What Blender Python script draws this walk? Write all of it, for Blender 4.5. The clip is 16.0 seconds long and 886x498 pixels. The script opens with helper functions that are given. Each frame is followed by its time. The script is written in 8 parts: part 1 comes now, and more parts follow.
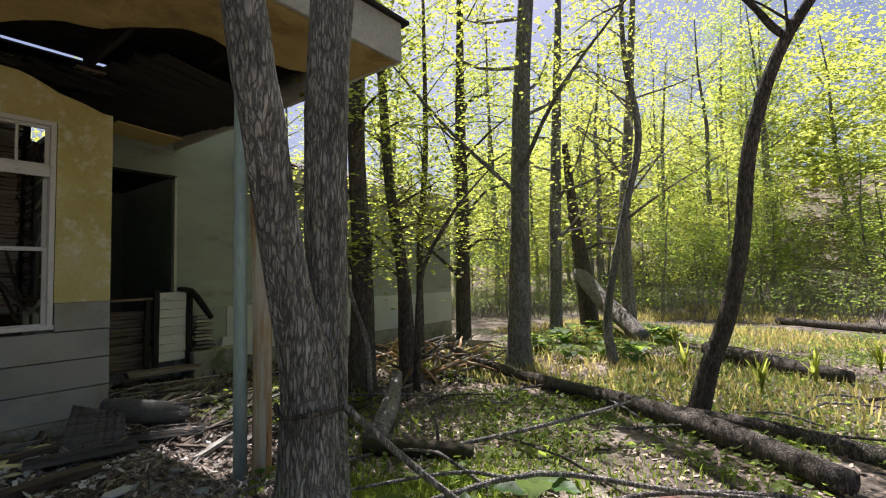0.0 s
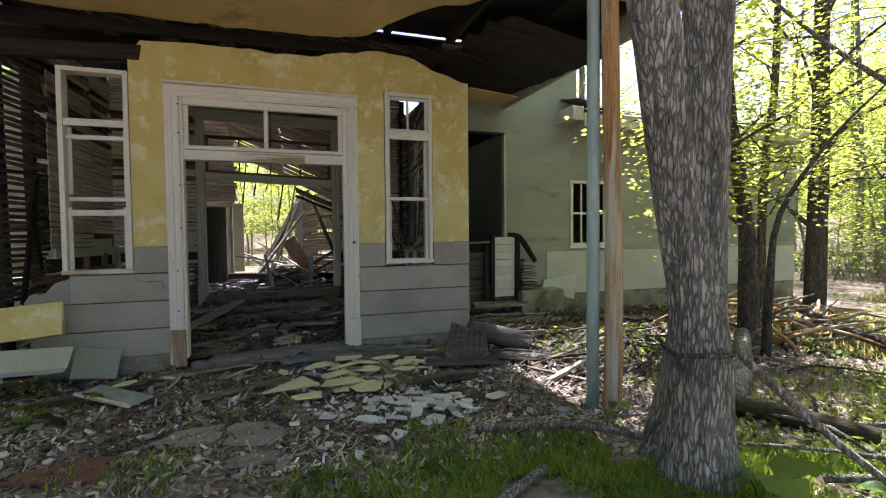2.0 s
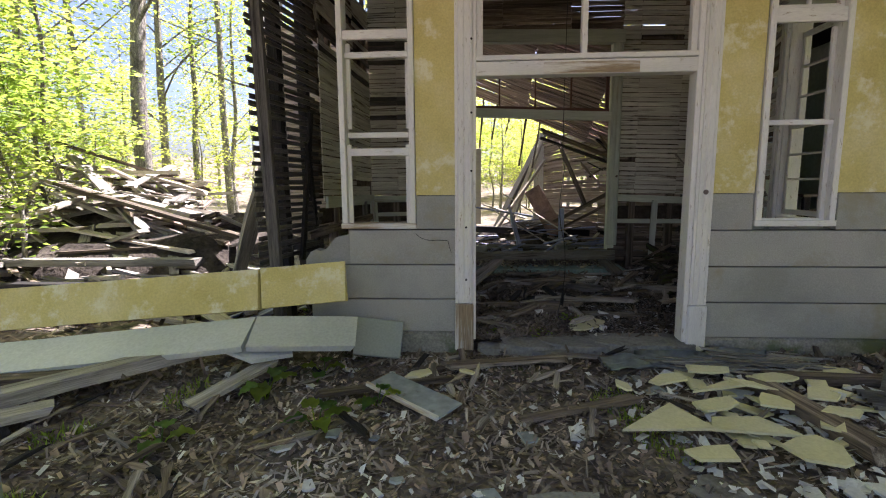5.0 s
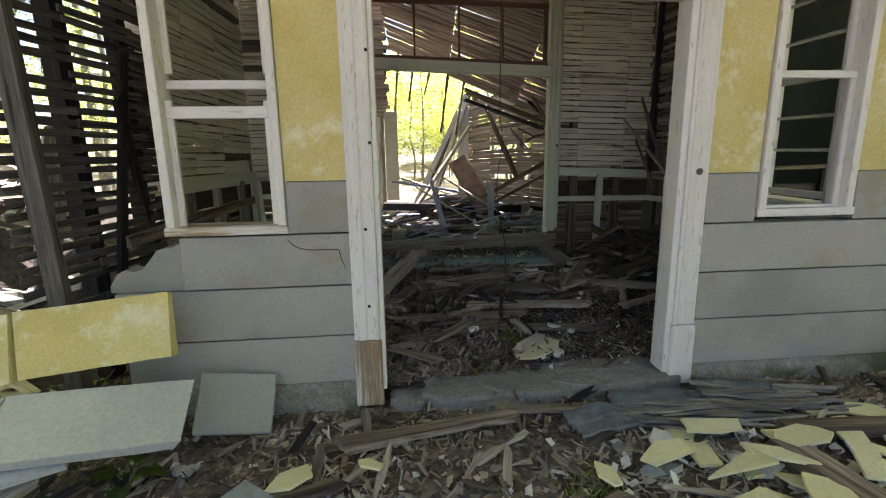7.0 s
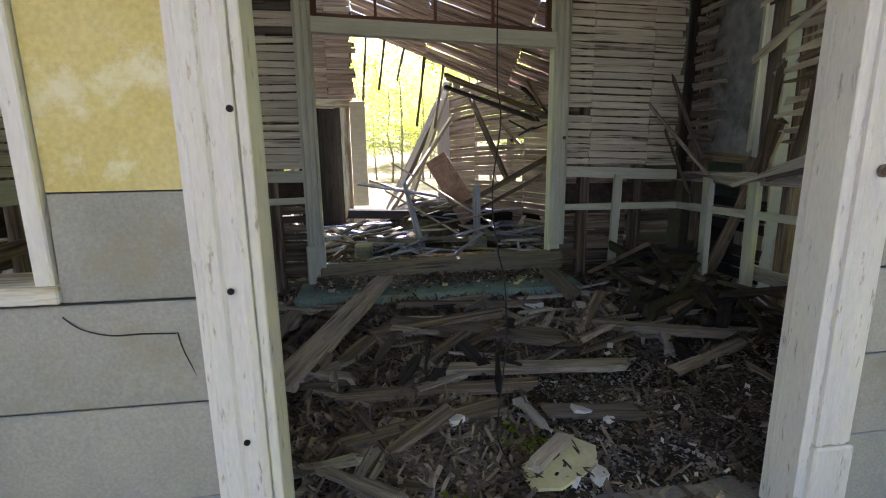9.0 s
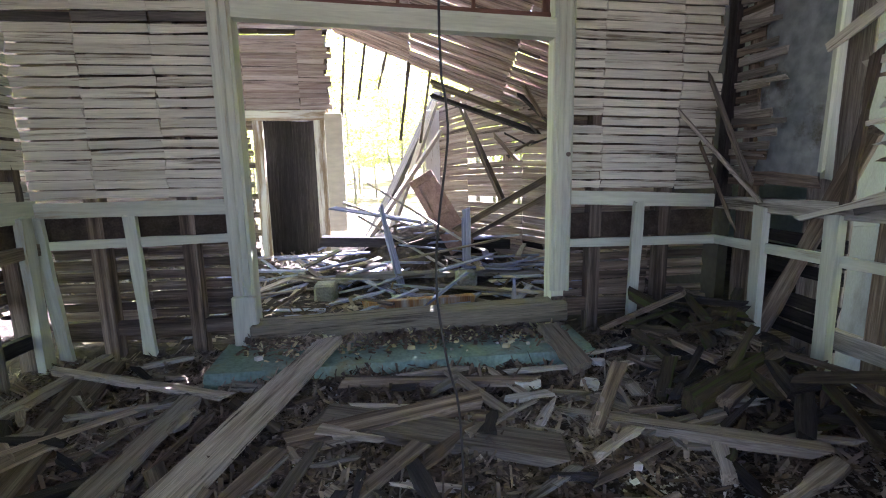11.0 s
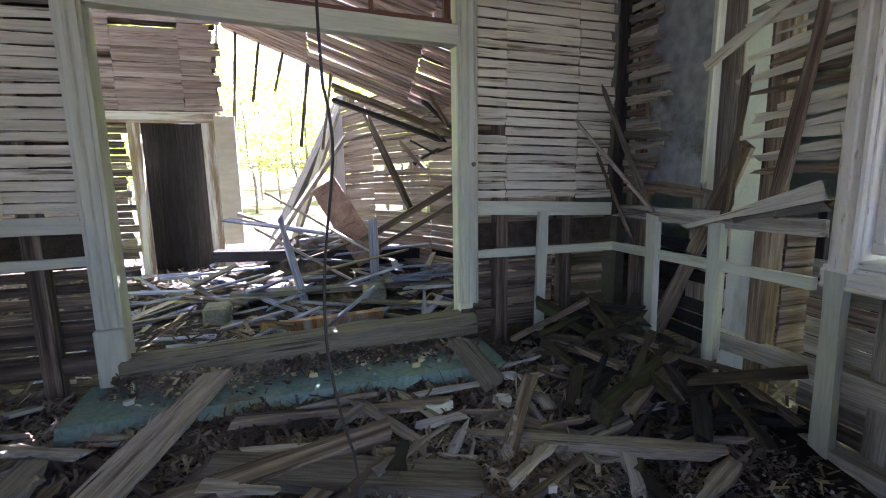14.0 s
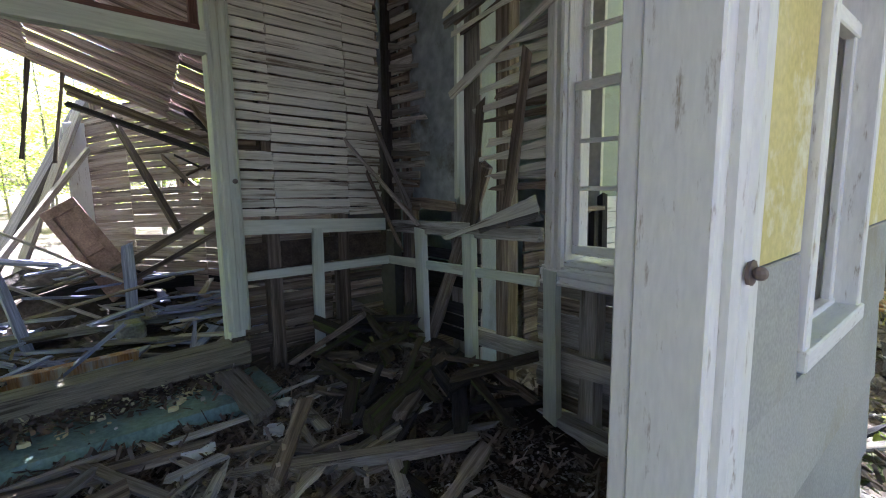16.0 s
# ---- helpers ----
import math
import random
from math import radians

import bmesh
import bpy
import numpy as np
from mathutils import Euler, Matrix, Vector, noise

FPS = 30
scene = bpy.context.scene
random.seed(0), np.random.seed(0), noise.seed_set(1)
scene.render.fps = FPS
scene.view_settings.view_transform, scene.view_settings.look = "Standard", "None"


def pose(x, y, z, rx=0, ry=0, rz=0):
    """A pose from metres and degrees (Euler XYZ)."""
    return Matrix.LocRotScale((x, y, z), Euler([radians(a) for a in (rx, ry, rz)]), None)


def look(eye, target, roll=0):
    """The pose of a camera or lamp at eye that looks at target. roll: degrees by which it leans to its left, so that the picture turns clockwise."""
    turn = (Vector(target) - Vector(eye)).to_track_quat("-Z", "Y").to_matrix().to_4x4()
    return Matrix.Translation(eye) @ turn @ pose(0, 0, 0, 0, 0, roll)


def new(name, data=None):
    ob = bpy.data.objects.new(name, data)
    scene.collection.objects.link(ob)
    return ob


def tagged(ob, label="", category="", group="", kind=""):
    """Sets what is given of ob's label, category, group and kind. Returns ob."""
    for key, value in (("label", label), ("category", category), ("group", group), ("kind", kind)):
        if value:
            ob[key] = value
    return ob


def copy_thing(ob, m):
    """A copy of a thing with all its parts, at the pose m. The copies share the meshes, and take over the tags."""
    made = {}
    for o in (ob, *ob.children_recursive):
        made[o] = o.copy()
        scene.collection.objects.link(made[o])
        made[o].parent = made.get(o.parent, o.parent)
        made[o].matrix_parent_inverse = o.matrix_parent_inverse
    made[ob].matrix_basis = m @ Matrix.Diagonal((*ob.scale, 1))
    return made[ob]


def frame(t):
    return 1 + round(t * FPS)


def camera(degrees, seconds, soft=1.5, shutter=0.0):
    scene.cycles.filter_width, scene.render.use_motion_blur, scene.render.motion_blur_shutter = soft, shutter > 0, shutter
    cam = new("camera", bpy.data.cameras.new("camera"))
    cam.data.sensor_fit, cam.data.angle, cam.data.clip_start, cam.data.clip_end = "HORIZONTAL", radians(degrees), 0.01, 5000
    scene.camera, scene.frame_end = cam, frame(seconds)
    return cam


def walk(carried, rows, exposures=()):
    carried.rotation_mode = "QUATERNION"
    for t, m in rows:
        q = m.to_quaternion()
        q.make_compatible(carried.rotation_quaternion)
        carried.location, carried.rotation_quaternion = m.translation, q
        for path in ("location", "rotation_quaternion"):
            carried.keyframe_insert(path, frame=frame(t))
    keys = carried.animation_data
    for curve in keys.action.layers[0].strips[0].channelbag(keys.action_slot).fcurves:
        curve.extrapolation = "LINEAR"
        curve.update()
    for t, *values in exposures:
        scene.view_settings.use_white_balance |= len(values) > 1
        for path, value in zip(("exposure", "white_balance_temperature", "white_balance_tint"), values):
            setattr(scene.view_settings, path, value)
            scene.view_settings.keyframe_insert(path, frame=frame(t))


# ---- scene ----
cam = camera(86.0, 16.0, soft=1.1)
METRES, EYE, TILT, LEAN, TURN = 6.9, 1.5, 0.0, 0.0, -52.5
ROWS = [
    (0.0, 0.0, 0.0, 0.0, 0.07, 3.2, 1.22),
    (0.5, -0.0068, 0.0038, -0.0033, 0.66, 1.91, 1.04),
    (1.0, -0.0148, -0.002, -0.0028, 10.02, 0.02, 0.94),
    (1.5, -0.0326, -0.0098, -0.005, 21.88, -0.92, 0.8),
    (2.0, -0.0661, -0.0247, -0.01, 33.7, -2.04, 0.55),
    (2.5, -0.106, -0.0388, -0.0153, 43.37, -5.25, 0.61),
    (3.0, -0.1586, -0.0396, -0.0232, 52.32, -7.31, 0.5),
    (3.5, -0.212, -0.0302, -0.0206, 56.96, -7.06, 0.38),
    (6.0, -0.4451, 0.0744, -0.0082, 53.39, -8.77, 0.64),
    (6.5, -0.4717, 0.1146, -0.0031, 49.9, -9.77, 0.78),
    (7.0, -0.5007, 0.1505, -0.0061, 46.97, -11.77, 0.81),
    (7.5, -0.5368, 0.1877, -0.0117, 44.17, -13.17, 0.77),
    (8.0, -0.5689, 0.2199, -0.0147, 45.07, -11.22, 0.85),
    (8.5, -0.6025, 0.2517, -0.0155, 44.84, -11.77, 0.76),
    (11.0, -0.7047, 0.4184, -0.0096, 45.8, -10.01, 1.04),
    (11.5, -0.7182, 0.4193, -0.0081, 56.85, -9.34, 0.47),
    (12.0, -0.724, 0.4199, -0.0073, 63.67, -9.42, 0.35),
    (12.5, -0.7268, 0.4245, -0.0069, 61.15, -9.75, 0.26),
    (13.0, -0.7228, 0.4306, -0.0068, 51.42, -9.51, 0.51),
    (13.5, -0.7214, 0.4359, -0.0068, 42.03, -9.74, 0.68),
    (14.0, -0.7166, 0.4405, -0.0049, 35.08, -9.62, 0.94),
    (14.5, -0.7076, 0.4462, -0.0022, 27.37, -8.85, 0.92),
    (15.0, -0.7034, 0.4488, -0.0014, 20.83, -7.76, 0.83),
    (15.5, -0.6964, 0.4526, -0.0029, 15.44, -7.72, 0.95),
    (16.0, -0.6869, 0.4548, -0.0059, 12.1, -7.9, 0.91),
]
EXPO = [(0.0, 1.0, 6000, 24), (0.6, 0.82, 6000, 24), (1.5, 1.65, 6000, 24), (2.0, 2.05, 5950, 25), (2.5, 2.7, 5850, 26), (3.5, 2.35, 5950, 30), (6.0, 2.35, 6000, 25), (7.5, 3.05, 6050, 23), (8.5, 3.05, 6000, 25), (11.0, 4.15, 5450, 33),
        (13.0, 3.95, 5450, 30), (14.5, 3.85, 5350, 34), (16.0, 3.35, 5250, 26)]
walk(cam, [(t, pose(0, 0, EYE, TILT, LEAN, TURN) @ pose(METRES * x, METRES * y, METRES * z, 90 + pitch, roll, yaw)) for t, x, y, z, yaw, pitch, roll in ROWS], EXPO)

# ---- world, sun ----
SUN_AZ, SUN_EL = 42.0, 60.0          # degrees from +x towards +y, above the horizon
world = bpy.data.worlds.new("sky_world")
scene.world = world
world.use_nodes = True
wn = world.node_tree
wn.nodes.clear()
w_out = wn.nodes.new("ShaderNodeOutputWorld")
w_bg = wn.nodes.new("ShaderNodeBackground")
w_sky = wn.nodes.new("ShaderNodeTexSky")
w_sky.sky_type = "NISHITA"
w_sky.sun_disc = False
w_sky.sun_elevation = radians(SUN_EL)
w_sky.sun_rotation = radians(90 - SUN_AZ)
w_sky.air_density, w_sky.dust_density, w_sky.ozone_density = 1.0, 3.0, 1.0
w_bg.inputs["Strength"].default_value = 0.052
wn.links.new(w_sky.outputs[0], w_bg.inputs[0])
wn.links.new(w_bg.outputs[0], w_out.inputs[0])
sun_data = bpy.data.lights.new("sun", "SUN")
sun_data.energy, sun_data.angle, sun_data.color = 5.0, radians(0.5), (1.0, 0.95, 0.86)
sun = new("sun", sun_data)
sx, sy = math.cos(radians(SUN_AZ)), math.sin(radians(SUN_AZ))
sun.matrix_world = look((sx * 40, sy * 40, 40 * math.tan(radians(SUN_EL))), (0, 0, 0))


# ---- materials ----
def material(name, colors, scale=3.0, detail=(40.0, 0.35), stretch=(1, 1, 1), rough=0.8, bump=0.3, vary=0.15,
             metal=0.0, stain=None, stain_scale=1.2, stain_amount=0.5, translucent=0.0, coords="Object", bump_dist=0.01):
    """Large noise runs through the colours, fine noise darkens the grain, stain is a third layer with hard-edged blotches."""
    m = bpy.data.materials.new(name)
    m.use_nodes = True
    nt = m.node_tree
    N, L = nt.nodes.new, nt.links.new
    bsdf = nt.nodes["Principled BSDF"]
    tc = N("ShaderNodeTexCoord")
    mp = N("ShaderNodeMapping")
    mp.inputs["Scale"].default_value = stretch
    info = N("ShaderNodeObjectInfo")
    shift = N("ShaderNodeVectorMath")
    shift.operation = "MULTIPLY_ADD"
    comb = N("ShaderNodeCombineXYZ")
    for k in range(3):
        L(info.outputs["Random"], comb.inputs[k])
    shift.inputs[1].default_value = (37.0, 23.0, 51.0)
    L(comb.outputs[0], shift.inputs[0])
    L(tc.outputs[coords], shift.inputs[2])
    L(shift.outputs[0], mp.inputs["Vector"])
    big = N("ShaderNodeTexNoise")
    big.inputs["Scale"].default_value, big.inputs["Detail"].default_value, big.inputs["Roughness"].default_value = scale, 5, 0.6
    L(mp.outputs[0], big.inputs["Vector"])
    ramp = N("ShaderNodeValToRGB")
    e = ramp.color_ramp.elements
    n = len(colors)
    while len(e) < n:
        e.new(0.5)
    for k, c in enumerate(colors):
        e[k].position = 0.32 + 0.36 * k / max(1, n - 1)
        e[k].color = (*c, 1)
    L(big.outputs["Fac"], ramp.inputs[0])
    fine = N("ShaderNodeTexNoise")
    fine.inputs["Scale"].default_value, fine.inputs["Detail"].default_value = detail[0], 4
    L(mp.outputs[0], fine.inputs["Vector"])
    grain = N("ShaderNodeMapRange")
    grain.inputs["From Min"].default_value, grain.inputs["From Max"].default_value = 0.3, 0.7
    grain.inputs["To Min"].default_value, grain.inputs["To Max"].default_value = 1 - detail[1], 1 + detail[1] * 0.6
    L(fine.outputs["Fac"], grain.inputs["Value"])
    tone = N("ShaderNodeMapRange")
    tone.inputs["To Min"].default_value, tone.inputs["To Max"].default_value = 1 - vary, 1 + vary
    geo = N("ShaderNodeNewGeometry")
    add = N("ShaderNodeMath")
    add.operation = "ADD"
    frac = N("ShaderNodeMath")
    frac.operation = "FRACT"
    L(info.outputs["Random"], add.inputs[0])
    L(geo.outputs["Random Per Island"], add.inputs[1])
    L(add.outputs[0], frac.inputs[0])
    L(frac.outputs[0], tone.inputs["Value"])
    mul = N("ShaderNodeMath")
    mul.operation = "MULTIPLY"
    L(grain.outputs[0], mul.inputs[0])
    L(tone.outputs[0], mul.inputs[1])
    mix = N("ShaderNodeVectorMath")
    mix.operation = "SCALE"
    L(ramp.outputs[0], mix.inputs[0])
    L(mul.outputs[0], mix.inputs["Scale"])
    colour = mix.outputs[0]
    if stain:
        st = N("ShaderNodeTexNoise")
        st.inputs["Scale"].default_value, st.inputs["Detail"].default_value, st.inputs["Roughness"].default_value = stain_scale, 8, 0.7
        L(mp.outputs[0], st.inputs["Vector"])
        sr = N("ShaderNodeMapRange")
        sr.inputs["From Min"].default_value, sr.inputs["From Max"].default_value = 0.62 - 0.22 * stain_amount, 0.72 - 0.2 * stain_amount
        L(st.outputs["Fac"], sr.inputs["Value"])
        mx = N("ShaderNodeMix")
        mx.data_type = "RGBA"
        mx.inputs["B"].default_value = (*stain, 1)
        L(sr.outputs[0], mx.inputs["Factor"])
        L(colour, mx.inputs["A"])
        colour = mx.outputs["Result"]
    L(colour, bsdf.inputs["Base Color"])
    bsdf.inputs["Roughness"].default_value = rough
    bsdf.inputs["Metallic"].default_value = metal
    bsdf.inputs["Specular IOR Level"].default_value = 0.3
    if bump:
        bp = N("ShaderNodeBump")
        bp.inputs["Strength"].default_value, bp.inputs["Distance"].default_value = bump, bump_dist
        L(fine.outputs["Fac"], bp.inputs["Height"])
        L(bp.outputs[0], bsdf.inputs["Normal"])
    if translucent:
        tr = N("ShaderNodeBsdfTranslucent")
        ms = N("ShaderNodeMixShader")
        ms.inputs[0].default_value = translucent
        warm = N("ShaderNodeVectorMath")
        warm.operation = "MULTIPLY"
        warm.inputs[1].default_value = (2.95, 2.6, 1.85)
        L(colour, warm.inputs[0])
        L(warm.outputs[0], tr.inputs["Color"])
        L(bsdf.outputs[0], ms.inputs[1])
        L(tr.outputs[0], ms.inputs[2])
        L(ms.outputs[0], nt.nodes["Material Output"].inputs["Surface"])
    return m


def bark_material(name, dark, light, green=None, fissure=27.0):
    """Furrowed bark: plates divided by dark vertical fissures, with lichen blotches."""
    m = material(name, [dark, light], scale=6, detail=(26, 0.45), stretch=(1, 1, 0.35), rough=0.95, bump=0.0, vary=0.1,
                 stain=green, stain_scale=1.5, stain_amount=0.25)
    nt = m.node_tree
    N, L = nt.nodes.new, nt.links.new
    bsdf = nt.nodes["Principled BSDF"]
    tc, mp, ridges = N("ShaderNodeTexCoord"), N("ShaderNodeMapping"), N("ShaderNodeTexNoise")
    mp.inputs["Scale"].default_value = (fissure * 1.7, fissure * 1.7, fissure * 0.34)
    ridges.inputs["Scale"].default_value, ridges.inputs["Detail"].default_value = 0.8, 4
    ridges.inputs["Roughness"].default_value, ridges.inputs["Distortion"].default_value = 0.55, 0.3
    L(tc.outputs["Object"], mp.inputs["Vector"])
    L(mp.outputs[0], ridges.inputs["Vector"])
    warp = N("ShaderNodeVectorMath")
    warp.operation = "MULTIPLY_ADD"
    warp.inputs[1].default_value = (2.4, 2.4, 1.6)
    L(ridges.outputs["Color"], warp.inputs[0])
    plates = N("ShaderNodeTexVoronoi")
    plates.feature = "DISTANCE_TO_EDGE"
    plates.inputs["Scale"].default_value = 1.0
    L(mp.outputs[0], warp.inputs[2])
    L(warp.outputs[0], plates.inputs["Vector"])
    rg = N("ShaderNodeMapRange")
    rg.inputs["From Min"].default_value, rg.inputs["From Max"].default_value = 0.0, 0.20
    rg.inputs["To Min"].default_value, rg.inputs["To Max"].default_value = 0.45, 1.05
    L(plates.outputs["Distance"], rg.inputs["Value"])
    old = bsdf.inputs["Base Color"].links[0].from_socket
    sc = N("ShaderNodeVectorMath")
    sc.operation = "SCALE"
    L(old, sc.inputs[0])
    L(rg.outputs[0], sc.inputs["Scale"])
    L(sc.outputs[0], bsdf.inputs["Base Color"])
    fine = N("ShaderNodeTexNoise")
    fine.inputs["Scale"].default_value, fine.inputs["Detail"].default_value = 45, 5
    L(tc.outputs["Object"], fine.inputs["Vector"])
    ad = N("ShaderNodeMath")
    ad.operation = "MULTIPLY_ADD"
    ad.inputs[1].default_value = 0.35
    L(fine.outputs["Fac"], ad.inputs[0])
    L(rg.outputs[0], ad.inputs[2])
    bp = N("ShaderNodeBump")
    bp.inputs["Strength"].default_value, bp.inputs["Distance"].default_value = 1.0, 0.02
    L(ad.outputs[0], bp.inputs["Height"])
    L(bp.outputs[0], bsdf.inputs["Normal"])
    return m


GRAIN = (0.7, 16, 16)      # wood grain along local x
M_YELLOW = material("yellow_stucco", [(0.53, 0.45, 0.15), (0.61, 0.53, 0.20), (0.65, 0.58, 0.28)], 2.2, (70, 0.12), rough=0.85, bump=0.35, vary=0.04,
                    stain=(0.72, 0.69, 0.46), stain_scale=5, stain_amount=0.42, coords="Object")
M_GREY = material("grey_siding", [(0.29, 0.29, 0.25), (0.355, 0.355, 0.31), (0.39, 0.38, 0.325)], 1.6, (110, 0.14), rough=0.8, bump=0.2, vary=0.05,
                  stain=(0.29, 0.265, 0.18), stain_scale=1.1, stain_amount=0.36)
M_GREYWALL = material("grey_wall_paint", [(0.27, 0.30, 0.26), (0.34, 0.37, 0.32)], 1.0, (60, 0.1), stretch=(1, 1, 3), rough=0.85, bump=0.2, vary=0.05,
                      stain=(0.20, 0.21, 0.16), stain_scale=0.8, stain_amount=0.2)
M_PALEWALL = material("pale_skirt_paint", [(0.44, 0.47, 0.43), (0.55, 0.57, 0.53)], 1.2, (50, 0.12), rough=0.85, bump=0.2, vary=0.05)
M_CONC = material("concrete", [(0.20, 0.20, 0.16), (0.30, 0.29, 0.24), (0.36, 0.35, 0.30)], 3, (60, 0.3), rough=0.95, bump=0.5, vary=0.08,
                  stain=(0.13, 0.15, 0.08), stain_scale=2.5, stain_amount=0.5)
M_TEAL = material("teal_concrete", [(0.14, 0.22, 0.19), (0.24, 0.34, 0.30)], 3, (50, 0.25), rough=0.8, bump=0.4, vary=0.08,
                  stain=(0.20, 0.21, 0.13), stain_scale=3.0, stain_amount=0.45)
M_WHITE = material("aged_white_paint", [(0.66, 0.65, 0.58), (0.71, 0.70, 0.64), (0.74, 0.73, 0.67)], 2.2, (40, 0.07), stretch=(0.6, 3, 3), rough=0.6, bump=0.15, vary=0.05,
                   stain=(0.33, 0.28, 0.20), stain_scale=16, stain_amount=0.16)
M_BAREPAINT = material("peeled_paint_wood", [(0.30, 0.22, 0.13), (0.42, 0.35, 0.24)], 2.5, (22, 0.3), stretch=(0.4, 5, 5), rough=0.85, bump=0.4,
                       stain=(0.66, 0.65, 0.57), stain_scale=2.5, stain_amount=0.75)
M_GREENPAINT = material("pale_green_paint", [(0.47, 0.505, 0.40), (0.59, 0.625, 0.515)], 2.5, (16, 0.12), stretch=(0.4, 5, 5), rough=0.7, bump=0.3,
                        stain=(0.30, 0.27, 0.18), stain_scale=2.0, stain_amount=0.15)
M_LATH = material("weathered_lath", [(0.50, 0.48, 0.385), (0.61, 0.595, 0.49), (0.68, 0.665, 0.565)], 1.4, (9, 0.16), stretch=GRAIN, rough=0.9, bump=0.3, vary=0.12,
                  stain=(0.15, 0.12, 0.082), stain_scale=1.6, stain_amount=0.34)
M_LATHDARK = material("blackened_lath", [(0.07, 0.065, 0.06), (0.17, 0.16, 0.14)], 2.0, (14, 0.4), stretch=GRAIN, rough=0.9, bump=0.5, vary=0.3,
                      stain=(0.03, 0.028, 0.026), stain_scale=1.0, stain_amount=0.4)
M_PLANK = material("brown_grey_plank", [(0.12, 0.102, 0.078), (0.28, 0.25, 0.205), (0.43, 0.40, 0.34)], 1.4, (12, 0.36), stretch=GRAIN, rough=0.92, bump=0.5, vary=0.5,
                   stain=(0.05, 0.04, 0.03), stain_scale=1.4, stain_amount=0.3)
M_LATHPINK = material("weathered_lath_rose", [(0.22, 0.15, 0.125), (0.36, 0.285, 0.25), (0.45, 0.385, 0.35)], 1.4, (12, 0.22), stretch=GRAIN, rough=0.9, bump=0.5, vary=0.2,
                      stain=(0.07, 0.052, 0.042), stain_scale=0.9, stain_amount=0.42)
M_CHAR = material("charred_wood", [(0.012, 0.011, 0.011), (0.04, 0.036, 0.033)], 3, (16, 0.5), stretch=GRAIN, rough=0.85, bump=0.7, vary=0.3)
M_OLDWOOD = material("old_brown_wood", [(0.06, 0.046, 0.034), (0.165, 0.13, 0.096), (0.32, 0.27, 0.205)], 1.4, (12, 0.36), stretch=GRAIN, rough=0.92, bump=0.5, vary=0.5,
                     stain=(0.04, 0.033, 0.025), stain_scale=1.2, stain_amount=0.3)
M_GREYWOOD = material("silver_grey_wood", [(0.17, 0.155, 0.13), (0.28, 0.265, 0.23), (0.38, 0.36, 0.32)], 1.4, (12, 0.36), stretch=GRAIN, rough=0.92, bump=0.5, vary=0.5,
                      stain=(0.07, 0.06, 0.045), stain_scale=1.1, stain_amount=0.25)
M_SILLWOOD = material("green_brown_sill_wood", [(0.15, 0.138, 0.096), (0.27, 0.25, 0.185)], 1.4, (12, 0.35), stretch=GRAIN, rough=0.9, bump=0.5, vary=0.1,
                      stain=(0.06, 0.05, 0.035), stain_scale=1.4, stain_amount=0.35)
M_MOSSWOOD = material("mossy_wood", [(0.03, 0.024, 0.016), (0.085, 0.07, 0.045)], 2.2, (14, 0.4), stretch=GRAIN, rough=0.95, bump=0.7, vary=0.2,
                      stain=(0.055, 0.075, 0.016), stain_scale=1.6, stain_amount=0.45)
M_BRIGHTWOOD = material("fresh_broken_wood", [(0.36, 0.31, 0.24), (0.52, 0.48, 0.41)], 2.2, (14, 0.35), stretch=GRAIN, rough=0.9, bump=0.5, vary=0.25)
# grey wood with the blue sheen of the sky mixed into its colour
M_SKYTINTWOOD = material("sky_tinted_grey_wood", [(0.17, 0.185, 0.26), (0.40, 0.43, 0.58)], 2.2, (14, 0.3), stretch=GRAIN, rough=0.8, bump=0.4, vary=0.25)
M_REDDOOR = material("red_brown_door", [(0.18, 0.11, 0.085), (0.31, 0.21, 0.17)], 2.2, (16, 0.3), stretch=(4, 4, 0.5), rough=0.75, bump=0.4, vary=0.1)
M_BROWNFRAME = material("dark_red_frame", [(0.11, 0.055, 0.04), (0.19, 0.10, 0.075)], 2, (16, 0.3), stretch=GRAIN, rough=0.7, bump=0.3)
M_CREAM = material("cream_paint", [(0.56, 0.50, 0.37), (0.66, 0.61, 0.48)], 2, (18, 0.12), stretch=(1, 1, 0.4), rough=0.7, bump=0.2)
M_CEIL = material("ochre_ceiling", [(0.42, 0.31, 0.12), (0.54, 0.41, 0.18)], 1.6, (50, 0.12), rough=0.85, bump=0.2, vary=0.04,
                  stain=(0.30, 0.21, 0.09), stain_scale=1.1, stain_amount=0.3)
M_FASCIA = material("fascia_paint", [(0.42, 0.42, 0.36), (0.55, 0.54, 0.47)], 1.5, (20, 0.15), rough=0.7, bump=0.2)
M_PIPE = material("blue_green_pipe_paint", [(0.30, 0.40, 0.38), (0.42, 0.52, 0.49)], 3, (30, 0.15), stretch=(1, 1, 0.3), rough=0.6, bump=0.2,
                  stain=(0.22, 0.15, 0.09), stain_scale=3, stain_amount=0.2)
M_POSTWOOD = material("orange_bare_post", [(0.32, 0.14, 0.05), (0.47, 0.27, 0.11), (0.52, 0.37, 0.19)], 2.2, (22, 0.35), stretch=(5, 5, 0.35), rough=0.85, bump=0.5,
                      stain=(0.52, 0.49, 0.39), stain_scale=1.6, stain_amount=0.62)
M_BARK = bark_material("grey_bark", (0.23, 0.22, 0.195), (0.44, 0.425, 0.39), (0.20, 0.21, 0.155))
M_BARKDARK = bark_material("dark_bark", (0.10, 0.087, 0.07), (0.21, 0.18, 0.145), (0.10, 0.11, 0.06))
M_BARKPALE = bark_material("pale_bark", (0.25, 0.23, 0.195), (0.44, 0.41, 0.355))
